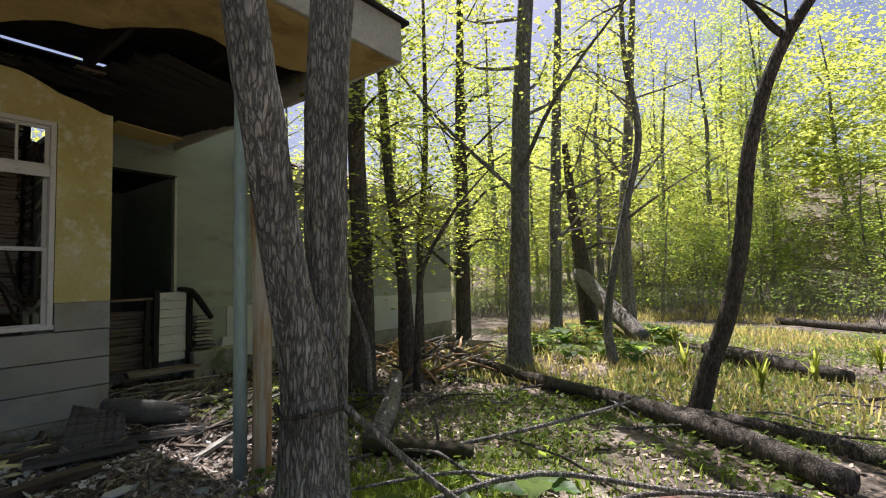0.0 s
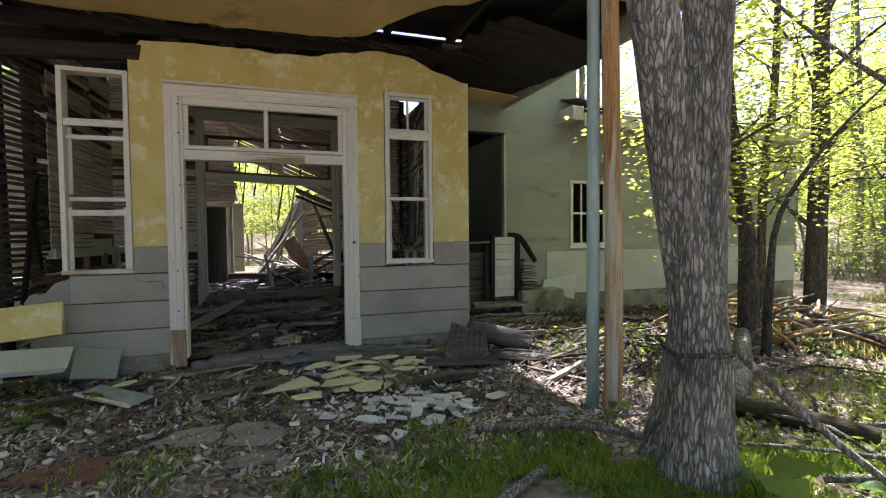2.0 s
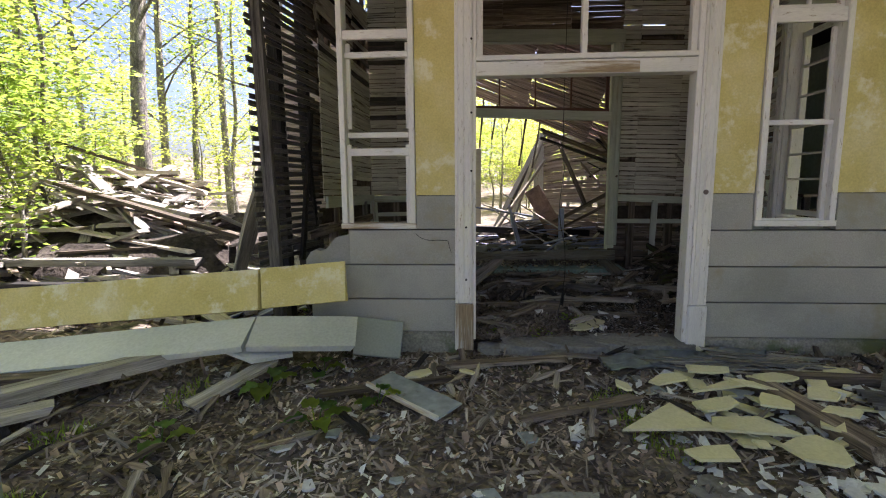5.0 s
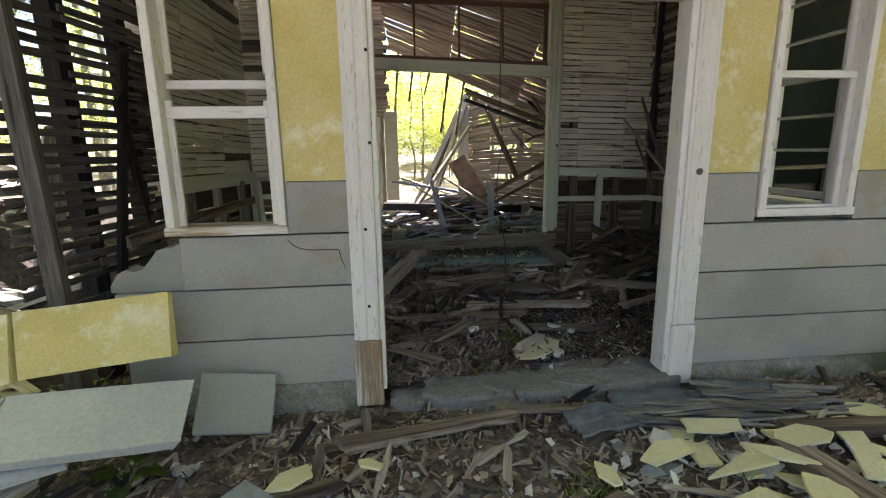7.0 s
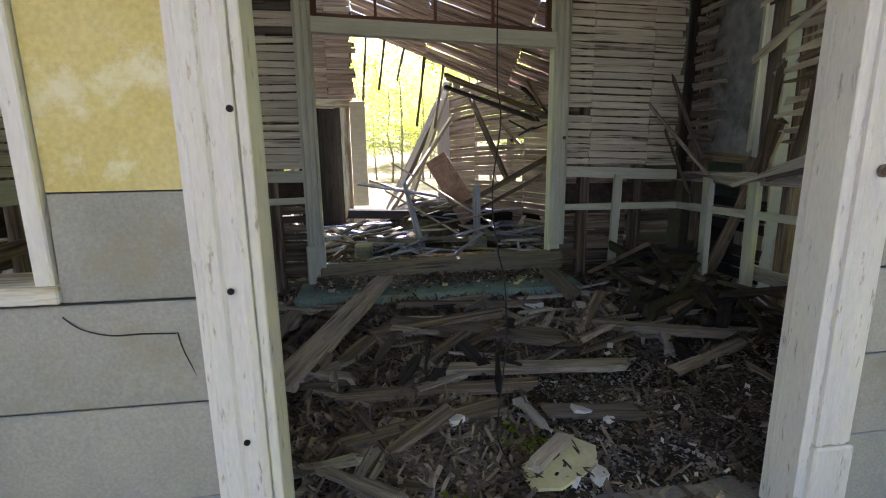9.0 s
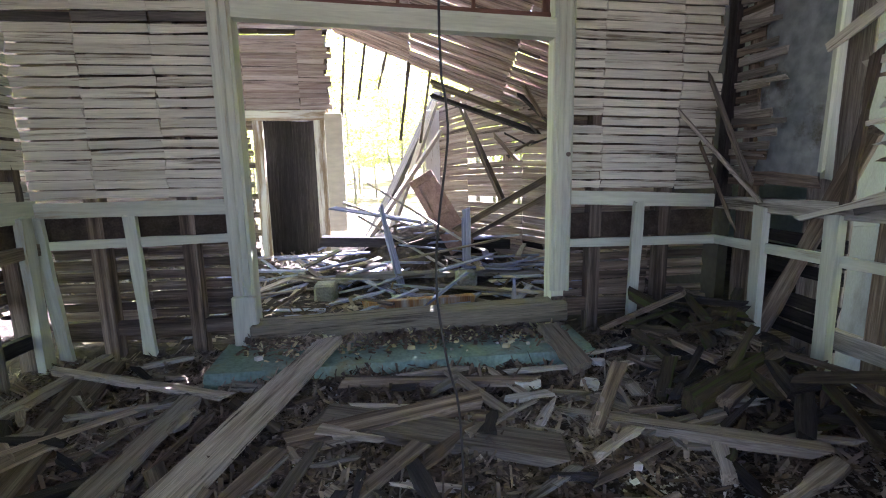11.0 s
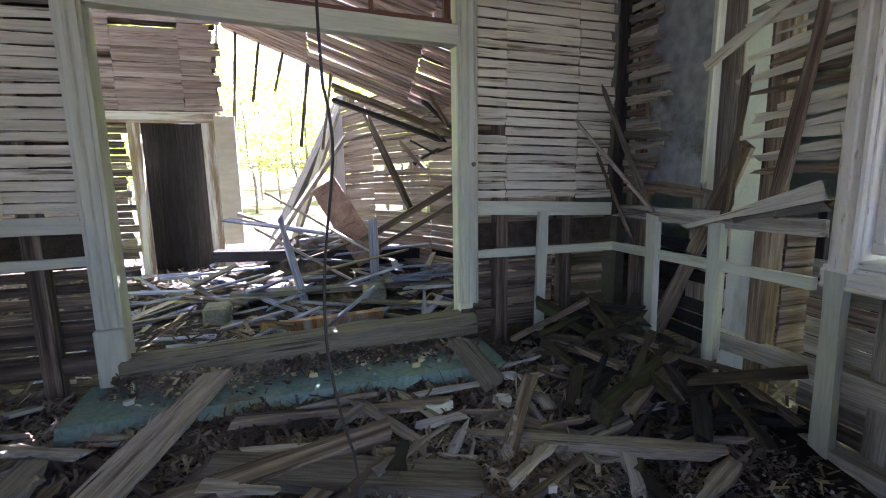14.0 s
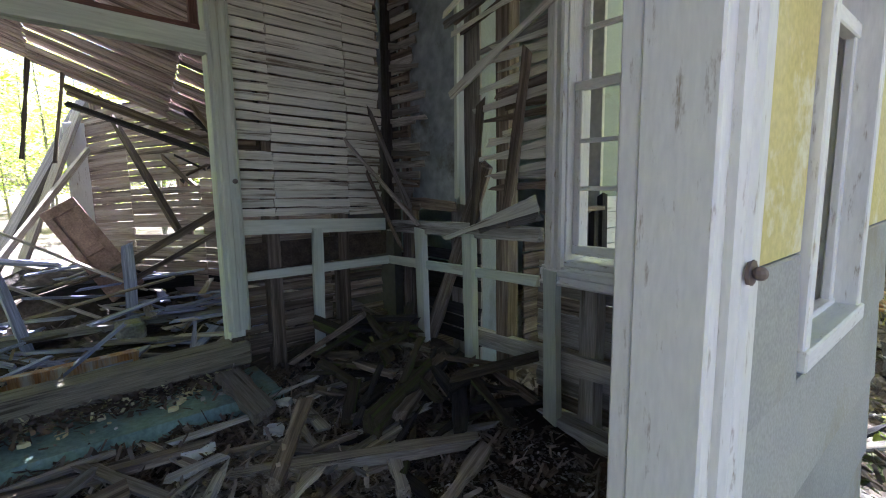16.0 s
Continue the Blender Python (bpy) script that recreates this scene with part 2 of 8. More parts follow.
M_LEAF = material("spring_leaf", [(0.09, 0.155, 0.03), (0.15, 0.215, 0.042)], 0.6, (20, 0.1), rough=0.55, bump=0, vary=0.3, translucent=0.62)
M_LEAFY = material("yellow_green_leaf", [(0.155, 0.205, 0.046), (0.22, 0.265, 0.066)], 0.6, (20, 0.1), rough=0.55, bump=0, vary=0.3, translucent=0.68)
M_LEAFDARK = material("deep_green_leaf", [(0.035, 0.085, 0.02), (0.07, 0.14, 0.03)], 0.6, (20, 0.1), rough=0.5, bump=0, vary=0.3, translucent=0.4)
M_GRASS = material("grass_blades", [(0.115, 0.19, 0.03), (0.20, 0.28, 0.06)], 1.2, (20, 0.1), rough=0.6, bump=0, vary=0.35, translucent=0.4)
M_DRYGRASS = material("dry_yellow_grass", [(0.235, 0.24, 0.095), (0.36, 0.335, 0.17)], 1.2, (20, 0.1), rough=0.6, bump=0, vary=0.35, translucent=0.4)
M_LITTER = material("dead_leaf", [(0.13, 0.095, 0.068), (0.33, 0.255, 0.19), (0.54, 0.45, 0.36)], 1.5, (20, 0.2), rough=0.85, bump=0, vary=0.5)
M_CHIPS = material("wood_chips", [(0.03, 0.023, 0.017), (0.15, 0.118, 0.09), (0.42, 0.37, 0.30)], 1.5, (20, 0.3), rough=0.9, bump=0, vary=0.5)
# paler copy of the chips; the extra light on the porch ground is in the colour
M_LITCHIPS = material("pale_lit_wood_chips", [(0.06, 0.05, 0.04), (0.24, 0.205, 0.165), (0.50, 0.46, 0.40)], 1.5, (20, 0.3), rough=0.9, bump=0, vary=0.5)
M_GRAVEL = material("grey_gravel", [(0.09, 0.08, 0.068), (0.20, 0.185, 0.165), (0.34, 0.325, 0.30)], 6, (30, 0.3), rough=0.95, bump=0.2, vary=0.5)
M_WHITECHIP = material("plaster_chips", [(0.50, 0.50, 0.46), (0.68, 0.68, 0.64)], 3, (30, 0.15), rough=0.85, bump=0.2, vary=0.2)
M_GROUND = material("forest_soil", [(0.075, 0.06, 0.046), (0.17, 0.138, 0.105), (0.29, 0.245, 0.195)], 1.3, (14, 0.45), rough=0.95, bump=0.8, bump_dist=0.05, vary=0.0,
                    stain=(0.07, 0.10, 0.025), stain_scale=0.7, stain_amount=0.35)
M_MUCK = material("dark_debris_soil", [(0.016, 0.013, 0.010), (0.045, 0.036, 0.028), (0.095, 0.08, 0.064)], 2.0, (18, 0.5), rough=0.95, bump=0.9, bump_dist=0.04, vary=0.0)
M_TIN = material("rusted_tin", [(0.14, 0.10, 0.08), (0.26, 0.22, 0.19)], 1.5, (20, 0.3), rough=0.6, bump=0.2, metal=0.3)
# near-black colour standing in for the shade inside closed rooms
M_DARK = material("dark_interior_shade", [(0.03, 0.03, 0.028), (0.06, 0.058, 0.05)], 1.5, (20, 0.2), rough=0.9, bump=0.2)
M_GREENROOM = material("green_room_paint", [(0.30, 0.37, 0.29), (0.40, 0.46, 0.37)], 1.2, (20, 0.15), rough=0.8, bump=0.2)
M_PANEL = material("blue_grey_backing", [(0.20, 0.23, 0.24), (0.33, 0.36, 0.37)], 2.0, (14, 0.3), rough=0.85, bump=0.3,
                   stain=(0.10, 0.09, 0.07), stain_scale=2.5, stain_amount=0.3)
M_SLATE = material("grey_flagstone", [(0.17, 0.17, 0.155), (0.27, 0.265, 0.24)], 3, (40, 0.25), rough=0.9, bump=0.4, stain=(0.10, 0.09, 0.07), stain_scale=3, stain_amount=0.3)
M_RUSTSHEET = material("red_brown_sheet", [(0.14, 0.07, 0.05), (0.20, 0.11, 0.08)], 3, (40, 0.25), rough=0.9, bump=0.3)
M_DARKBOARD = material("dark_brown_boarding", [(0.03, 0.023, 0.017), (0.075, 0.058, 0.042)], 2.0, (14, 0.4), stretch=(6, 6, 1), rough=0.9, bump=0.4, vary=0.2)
M_CABLE = material("black_cable", [(0.015, 0.014, 0.013), (0.03, 0.028, 0.026)], 10, (60, 0.2), rough=0.6, bump=0)
M_YTILE = material("yellow_board_piece", [(0.58, 0.55, 0.30), (0.66, 0.63, 0.40)], 3, (60, 0.1), rough=0.8, bump=0.2, vary=0.1)
M_WTILE = material("white_board_piece", [(0.52, 0.53, 0.50), (0.64, 0.65, 0.62)], 3, (60, 0.15), rough=0.8, bump=0.2, vary=0.15,
                   stain=(0.30, 0.28, 0.22), stain_scale=3, stain_amount=0.3)


# ---- builders ----
def mesh_from(name, bm, mat, smooth=False):
    me = bpy.data.meshes.new(name)
    bm.normal_update()
    bm.to_mesh(me)
    bm.free()
    for one in (mat if isinstance(mat, (list, tuple)) else [mat]):
        me.materials.append(one)
    if smooth:
        for p in me.polygons:
            p.use_smooth = True
    return me


def under(ob, parent):
    """Hangs ob, built in world places, under parent."""
    m = ob.matrix_basis.copy()
    base = parent.matrix_basis.copy()
    if parent.parent:
        base = parent.parent.matrix_basis @ base
    ob.parent = parent
    ob.matrix_basis = base.inverted() @ m
    return ob


def part(name, bm, mat, parent, label="", at=None, smooth=False):
    ob = new(name, mesh_from(name, bm, mat, smooth))
    if at is not None:
        ob.matrix_basis = at
    if parent is not None:
        under(ob, parent)
    if label:
        tagged(ob, label)
    return ob


def thing(name, at, label, category, group="", kind=""):
    ob = new(name)
    ob.matrix_basis = Matrix.Translation(at) if len(at) == 3 else at
    return tagged(ob, label, category, group, kind)


def block(bm, lo, hi, bevel=0.0, wear=0.0, rng=random):
    """A box between two corners, with rounded edges and slightly moved corners."""
    c = [(a + b) / 2 for a, b in zip(lo, hi)]
    s = [abs(b - a) for a, b in zip(lo, hi)]
    out = bmesh.ops.create_cube(bm, size=1.0, matrix=Matrix.LocRotScale(c, None, s))
    if bevel:
        edges = list({e for v in out["verts"] for e in v.link_edges})
        bmesh.ops.bevel(bm, geom=edges, offset=bevel, segments=1, affect="EDGES")
    if wear:
        for v in out["verts"]:
            if v.is_valid:
                v.co += Vector((rng.uniform(-wear, wear), rng.uniform(-wear, wear), rng.uniform(-wear, wear)))
    return bm


def box(name, lo, hi, mat, parent, label="", bevel=0.004, wear=0.0):
    """A box part whose mesh sits round its own centre."""
    c = Vector([(a + b) / 2 for a, b in zip(lo, hi)])
    s = [abs(b - a) / 2 for a, b in zip(lo, hi)]
    k = s.index(max(s))
    turn = (Matrix.Identity(3), Matrix(((0, -1, 0), (1, 0, 0), (0, 0, 1))), Matrix(((0, 0, -1), (0, 1, 0), (1, 0, 0))))[k]
    s = ((s[0], s[1], s[2]), (s[1], s[0], s[2]), (s[2], s[1], s[0]))[k]
    bm = block(bmesh.new(), [-v for v in s], s, bevel, wear)
    return part(name, bm, mat, parent, label, Matrix.Translation(c) @ turn.to_4x4())


def axis_pose(a, b, up=(0, 0, 1), roll=0.0):
    """Local x from a to b, local z as near to up as can be."""
    a, b = Vector(a), Vector(b)
    x = (b - a).normalized()
    y = Vector(up).cross(x)
    if y.length < 1e-4:
        y = Vector((0, 1, 0)).cross(x)
    y.normalize()
    z = x.cross(y)
    m = Matrix((x, y, z)).transposed().to_4x4()
    return Matrix.Translation(a) @ m @ pose(0, 0, 0, roll, 0, 0)


def plank_bm(length, w, t, rng, chip=0.02, bow=0.0, n=5, split=0.0):
    """A worn board along local x: uneven edges, broken ends, a slight bow."""
    bm = bmesh.new()
    rings = []
    for k in range(n + 1):
        f = k / n
        x = length * f
        dw = rng.uniform(-chip, chip) * 0.35
        b = bow * math.sin(math.pi * f)
        ww = w * (1 - split * (f if split > 0 else 0))
        ring = []
        for sy_, sz_ in ((-1, -1), (1, -1), (1, 1), (-1, 1)):
            xx = x + (rng.uniform(-chip, chip) * 1.5 if k in (0, n) else 0)
            ring.append(bm.verts.new((xx, sy_ * (ww / 2 + dw) + rng.uniform(-1, 1) * chip * 0.12, sz_ * t / 2 + b)))
        rings.append(ring)
    for r, q in zip(rings, rings[1:]):
        for i in range(4):
            j = (i + 1) % 4
            bm.faces.new((r[i], r[j], q[j], q[i]))
    bm.faces.new(rings[0][::-1])
    bm.faces.new(rings[-1])
    return bm


RNG = random.Random(7)


def plank(name, a, b, w, t, mat, parent=None, label="", category="", group="", up=(0, 0, 1), roll=0.0, chip=0.02, bow=0.0, split=0.0, n=5):
    a, b = Vector(a), Vector(b)
    bm = plank_bm((b - a).length, w, t, RNG, chip, bow, n, split)
    ob = part(name, bm, mat, None, "", axis_pose(a, b, up, roll))
    if parent is not None:
        under(ob, parent)
        if label:
            tagged(ob, label)
    else:
        tagged(ob, label, category, group)
    return ob


def tube_bm(bm, points, radii, sides=10, rough=0.0, seed=0, twist=0.0, caps=True):
    """A tapered tube through the points, smoothed, with an uneven skin."""
    P = [Vector(p) for p in points]
    path, rad = [], []
    for i in range(len(P) - 1):
        p0, p1, p2, p3 = P[max(0, i - 1)], P[i], P[i + 1], P[min(len(P) - 1, i + 2)]
        steps = max(2, int((p2 - p1).length / 0.22)) if rough else 3
        steps = min(steps, 14)
        for k in range(steps):
            t = k / steps
            q = 0.5 * ((2 * p1) + (p2 - p0) * t + (2 * p0 - 5 * p1 + 4 * p2 - p3) * t * t + (3 * p1 - p0 - 3 * p2 + p3) * t ** 3)
            path.append(q)
            rad.append(radii[i] + (radii[i + 1] - radii[i]) * t)
    path.append(P[-1])
    rad.append(radii[-1])
    rings = []
    for k, (q, r) in enumerate(zip(path, rad)):
        d = (path[min(k + 1, len(path) - 1)] - path[max(k - 1, 0)]).normalized()
        u = d.cross(Vector((0.31, 0.95, 0.05))).normalized()
        v = d.cross(u)
        ring = []
        for s in range(sides):
            a = 2 * math.pi * s / sides + twist * k
            rr = r
            if rough:
                rr *= 1 + rough * noise.noise(Vector((math.cos(a) * 2.2 + seed, math.sin(a) * 2.2, q.z * 1.1 + q.x * 1.1))) \
                    + rough * 0.5 * noise.noise(Vector((math.cos(a) * 6 + seed, math.sin(a) * 6, q.z * 3.0 + q.y * 3)))
            ring.append(bm.verts.new(q + u * (math.cos(a) * rr) + v * (math.sin(a) * rr)))
        rings.append(ring)
    for r, q in zip(rings, rings[1:]):
        for i in range(sides):
            j = (i + 1) % sides
            bm.faces.new((r[i], r[j], q[j], q[i]))
    if caps:
        bm.faces.new(rings[0][::-1])
        bm.faces.new(rings[-1])
    return bm


def leaf_mesh(name, spots, size, mat, rng, droop=0.5):
    """Many small folded leaves at the spots, as one mesh: each leaf two triangles folded on its rib."""
    n = len(spots)
    spots = np.asarray(spots, dtype=np.float64)
    st = np.random.RandomState(rng.randrange(1 << 30))
    az = st.uniform(0, 2 * np.pi, n)
    tilt = st.uniform(-0.9, 0.5, n) * droop
    L = size * st.uniform(0.6, 1.35, n)
    d = np.stack([np.cos(az) * np.cos(tilt), np.sin(az) * np.cos(tilt), np.sin(tilt)], 1)
    side = np.stack([-np.sin(az), np.cos(az), st.uniform(-0.7, 0.7, n)], 1)
    side /= np.linalg.norm(side, axis=1)[:, None]
    up = np.cross(d, side)
    V = np.empty((n, 4, 3))
    V[:, 0] = spots
    V[:, 1] = spots + d * (L * 0.5)[:, None] + side * (L * 0.36)[:, None] + up * (L * 0.1)[:, None]
    V[:, 2] = spots + d * L[:, None]
    V[:, 3] = spots + d * (L * 0.5)[:, None] - side * (L * 0.36)[:, None] + up * (L * 0.1)[:, None]
    base = np.arange(n) * 4
    F = np.concatenate([np.stack([base, base + 1, base + 2], 1), np.stack([base, base + 2, base + 3], 1)])
    me = bpy.data.meshes.new(name)
    me.from_pydata(V.reshape(-1, 3).tolist(), [], F.tolist())
    me.materials.append(mat)
    return me


def smooth(a, b, x):
    t = max(0.0, min(1.0, (x - a) / (b - a)))
    return t * t * (3 - 2 * t)


def ground_height(x, y):
    """The lie of the land: flat round the house, a low grassy mound before it, a wooded hill beyond the clearing."""
    h = 0.05 * noise.noise(Vector((x * 0.45, y * 0.45, 0.3))) + 0.02 * noise.noise(Vector((x * 1.7, y * 1.7, 2.3)))
    h += 0.17 * math.exp(-((x - 1.2) ** 2 / 1.5 + (y - 1.85) ** 2 / 0.6))
    h -= 0.10 * smooth(3.0, 7.0, x) * (1 - smooth(20, 30, x))
    d = x * math.cos(radians(8)) + y * math.sin(radians(8)) * 0.4 - max(0.0, y - 4) * 0.75
    h += 9.0 * smooth(22, 62, d) + 0.8 * smooth(20, 26, d) * noise.noise(Vector((x * 0.15, y * 0.15, 5)))
    r = math.hypot(x, y)
    h += 6.0 * smooth(40, 90, r)
    return h


# ---- ground ----
def graded(lo, hi, near_lo, near_hi, fine, grow):
    xs = list(np.arange(near_lo, near_hi + 1e-6, fine))
    s, x = fine, near_hi
    while x < hi:
        s *= grow
        x += s
        xs.append(x)
    s, x = fine, near_lo
    while x > lo:
        s *= grow
        x -= s
        xs.insert(0, x)
    return xs


gx, gy = graded(-900, 900, -7, 11, 0.14, 1.10), graded(-900, 900, -2, 7, 0.14, 1.10)
gv = [(x, y, ground_height(x, y)) for y in gy for x in gx]
gn = len(gx)
gf = [(j * gn + i, j * gn + i + 1, (j + 1) * gn + i + 1, (j + 1) * gn + i) for j in range(len(gy) - 1) for i in range(gn - 1)]
gme = bpy.data.meshes.new("ground")
gme.from_pydata(gv, [], gf)
gme.materials.append(M_GROUND)
for p in gme.polygons:
    p.use_smooth = True
ground = tagged(new("ground", gme), "forest floor of brown soil, leaf litter and patchy grass", "ground", kind="structure")

# debris floor inside the house, an uneven bed of rotted wood and soil
fx, fy = np.linspace(-3.6, 1.75, 60), np.linspace(6.0, 9.0, 40)


def debris_height(x, y):
    h = 0.07 + 0.12 * smooth(6.2, 8.2, y) + 0.05 * noise.noise(Vector((x * 2.1, y * 2.1, 1))) + 0.03 * noise.noise(Vector((x * 6, y * 6, 4)))
    h += 0.10 * smooth(0.5, 1.5, x) * smooth(7.0, 8.3, y)
    if y > 8.9:
        h += 0.02 + 0.10 * noise.noise(Vector((x * 0.9, y * 0.9, 8)))
    return h


def sheet(name, xs, ys, fn, mat):
    vs = [(x, y, fn(x, y)) for y in ys for x in xs]
    n = len(xs)
    fs = [(j * n + i, j * n + i + 1, (j + 1) * n + i + 1, (j + 1) * n + i) for j in range(len(ys) - 1) for i in range(n - 1)]
    me = bpy.data.meshes.new(name)
    me.from_pydata(vs, [], fs)
    me.materials.append(mat)
    for p in me.polygons:
        p.use_smooth = True
    return new(name, me)


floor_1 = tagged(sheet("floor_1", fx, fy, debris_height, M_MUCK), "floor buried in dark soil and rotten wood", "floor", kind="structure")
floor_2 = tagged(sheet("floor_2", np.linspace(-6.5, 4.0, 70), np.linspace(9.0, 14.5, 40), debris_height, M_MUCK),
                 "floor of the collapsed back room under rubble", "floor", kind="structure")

# ---- front wall of the bay ----
FY = 5.93                      # outer face of the front wall
TH = 0.13                      # its thickness
wall_front = thing("wall_front", (-0.5, FY, 0), "front wall, yellow stucco above grey siding courses, broken at one end", "wall", kind="structure")


def jag_panel(name, x0, x1, z0, top, y0, y1, mat, parent, label="", step=0.09, rough=0.02, seed=0):
    """A wall panel with a broken upper edge given by top(x)."""
    c = Vector(((x0 + x1) / 2, (y0 + y1) / 2, z0))
    n = max(2, int(abs(x1 - x0) / step))
    bm = bmesh.new()
    cols = []
    for k in range(n + 1):
        x = x0 + (x1 - x0) * k / n
        z = top(x) + rough * noise.noise(Vector((x * 9 + seed, 0.5, seed)))
        cols.append([bm.verts.new(Vector(p) - c) for p in ((x, y0, z0), (x, y0, z), (x, y1, z), (x, y1, z0))])
    for a, b in zip(cols, cols[1:]):
        for i in range(4):
            j = (i + 1) % 4
            bm.faces.new((a[i], b[i], b[j], a[j]))
    bm.faces.new(cols[0])
    bm.faces.new(cols[-1][::-1])
    return part(name, bm, mat, parent, label, Matrix.Translation(c))


def curve_through(pts):
    def f(x):
        if x <= pts[0][0]:
            return pts[0][1]
        for (xa, za), (xb, zb) in zip(pts, pts[1:]):
            if x <= xb:
                return za + (zb - za) * (x - xa) / (xb - xa)
        return pts[-1][1]
    return f


ytop = curve_through([(-1.9, 3.20), (-1.75, 3.42), (-1.3, 3.45), (0.0, 3.44), (0.12, 3.50), (0.7, 3.58), (1.1, 3.57), (1.4, 3.42), (1.9, 3.30)])
jag_panel("stucco_panel", -1.86, -1.515, 1.31, ytop, FY, FY + TH, M_YELLOW, wall_front)
jag_panel("stucco_panel", -1.515, 0.465, 2.99, ytop, FY, FY + TH, M_YELLOW, wall_front, rough=0.03)
jag_panel("stucco_panel", 0.465, 0.78, 1.31, ytop, FY, FY + TH, M_YELLOW, wall_front)
jag_panel("stucco_panel", 0.78, 1.39, 3.12, ytop, FY, FY + TH, M_YELLOW, wall_front)
jag_panel("stucco_panel", 1.39, 1.868, 1.31, ytop, FY, FY + TH, M_YELLOW, wall_front)


def course(x0, x1, z0, z1, y=FY, mat=None):
    c = Vector(((x0 + x1) / 2, y + TH / 2 - 0.004, (z0 + z1) / 2))
    bm = block(bmesh.new(), (x0 - c.x, -TH / 2, z0 + 0.006 - c.z), (x1 - c.x, TH / 2, z1 - 0.004 - c.z), 0.004)
    for v in bm.verts:
        if v.co.z < 0 and v.co.y < 0:
            v.co.y -= 0.010
    return part("siding_course", bm, mat or M_GREY, wall_front, "", Matrix.Translation(c))


for z0, z1 in ((0.15, 0.44), (0.44, 0.73), (0.73, 1.02)):
    course(0.465, 1.868, z0, z1)
for x0, x1 in ((0.465, 0.775), (1.395, 1.868)):
    course(x0, x1, 1.02, 1.31)
course(-1.86, -1.515, 1.03, 1.31)
course(-2.42, -1.515, 0.74, 1.03)
course(-2.78, -1.515, 0.45, 0.74)
course(-2.76, -1.515, 0.17, 0.45)
jag_panel("broken_siding_end", -2.80, -2.42, 0.742, curve_through([(-2.80, 0.78), (-2.74, 0.86), (-2.6, 0.88), (-2.52, 0.98), (-2.42, 1.02)]), FY + 0.01, FY + TH, M_GREY, wall_front, step=0.04, rough=0.05)
foot = bmesh.new()
block(foot, (-2.75, FY - 0.012, -0.15), (-1.50, FY + 0.2, 0.17), 0.02, 0.012)
part("footing", foot, M_CONC, wall_front, "stained concrete footing")
foot = bmesh.new()
block(foot, (0.44, FY - 0.015, -0.15), (1.885, FY + 0.2, 0.15), 0.02, 0.012)
part("footing", foot, M_CONC, wall_front, "stained concrete footing")
for pts in (((-1.867, 1.0), (-1.829, 0.965), (-1.763, 0.944), (-1.686, 0.944), (-1.607, 0.94)), ((-1.603, 0.943), (-1.594, 0.894), (-1.577, 0.844), (-1.563, 0.804))):
    cb = bmesh.new()
    tube_bm(cb, [(x, FY - 0.0095, z) for x, z in pts], [0.0022] * len(pts), 4)
    part("crack", cb, M_CHAR, wall_front, "dark crack running through the siding")
# bare studs behind the stucco, seen from inside
for x in (-1.62, 0.62, 1.55):
    box("stud", (x - 0.045, FY + TH, 0.1), (x + 0.045, FY + TH + 0.06, 3.25), M_OLDWOOD, wall_front)

# threshold
thr = thing("threshold", (-0.53, FY + 0.05, 0), "worn grey concrete doorstep, cracked and chipped", "doorstep")
TS = random.Random(14)
for cx, cy, w, d, h in ((-0.92, FY + 0.06, 0.52, 0.34, 0.085), (-0.55, FY + 0.07, 0.60, 0.36, 0.10), (-0.08, FY + 0.08, 0.66, 0.36, 0.105), (0.22, FY + 0.09, 0.36, 0.36, 0.10), (-1.26, FY + 0.02, 0.22, 0.20, 0.05), (-0.75, FY - 0.06, 0.34, 0.20, 0.05), (0.05, FY - 0.08, 0.30, 0.16, 0.045)):
    tb = bmesh.new()
    lo_, hi_ = [], []
    for k in range(13):
        a_ = 2 * math.pi * (k + 0.5) / 13
        r_ = TS.uniform(0.86, 1.0) / max(abs(math.cos(a_)) ** 0.9, abs(math.sin(a_)) ** 0.9, 0.75)
        px_, py_ = math.cos(a_) * r_ * w / 2, math.sin(a_) * r_ * d / 2
        lo_.append(tb.verts.new((px_ * 1.06, py_ * 1.06, -0.12)))
        hi_.append(tb.verts.new((px_, py_, h + TS.uniform(-0.012, 0.004))))
    mid_ = tb.verts.new((TS.uniform(-0.05, 0.05), 0, h + 0.006))
    for k in range(13):
        j_ = (k + 1) % 13
        tb.faces.new((lo_[k], lo_[j_], hi_[j_], hi_[k]))
        tb.faces.new((hi_[k], hi_[j_], mid_))
    part("step_slab", tb, M_SLATE, thr, "", pose(cx, cy, 0, 0, 0, TS.uniform(-4, 4)))

# ---- entrance frame ----
door_frame = thing("door_frame", (-0.53, FY, 0.1), "tall white-painted entrance surround with an empty transom above", "door frame", kind="structure")


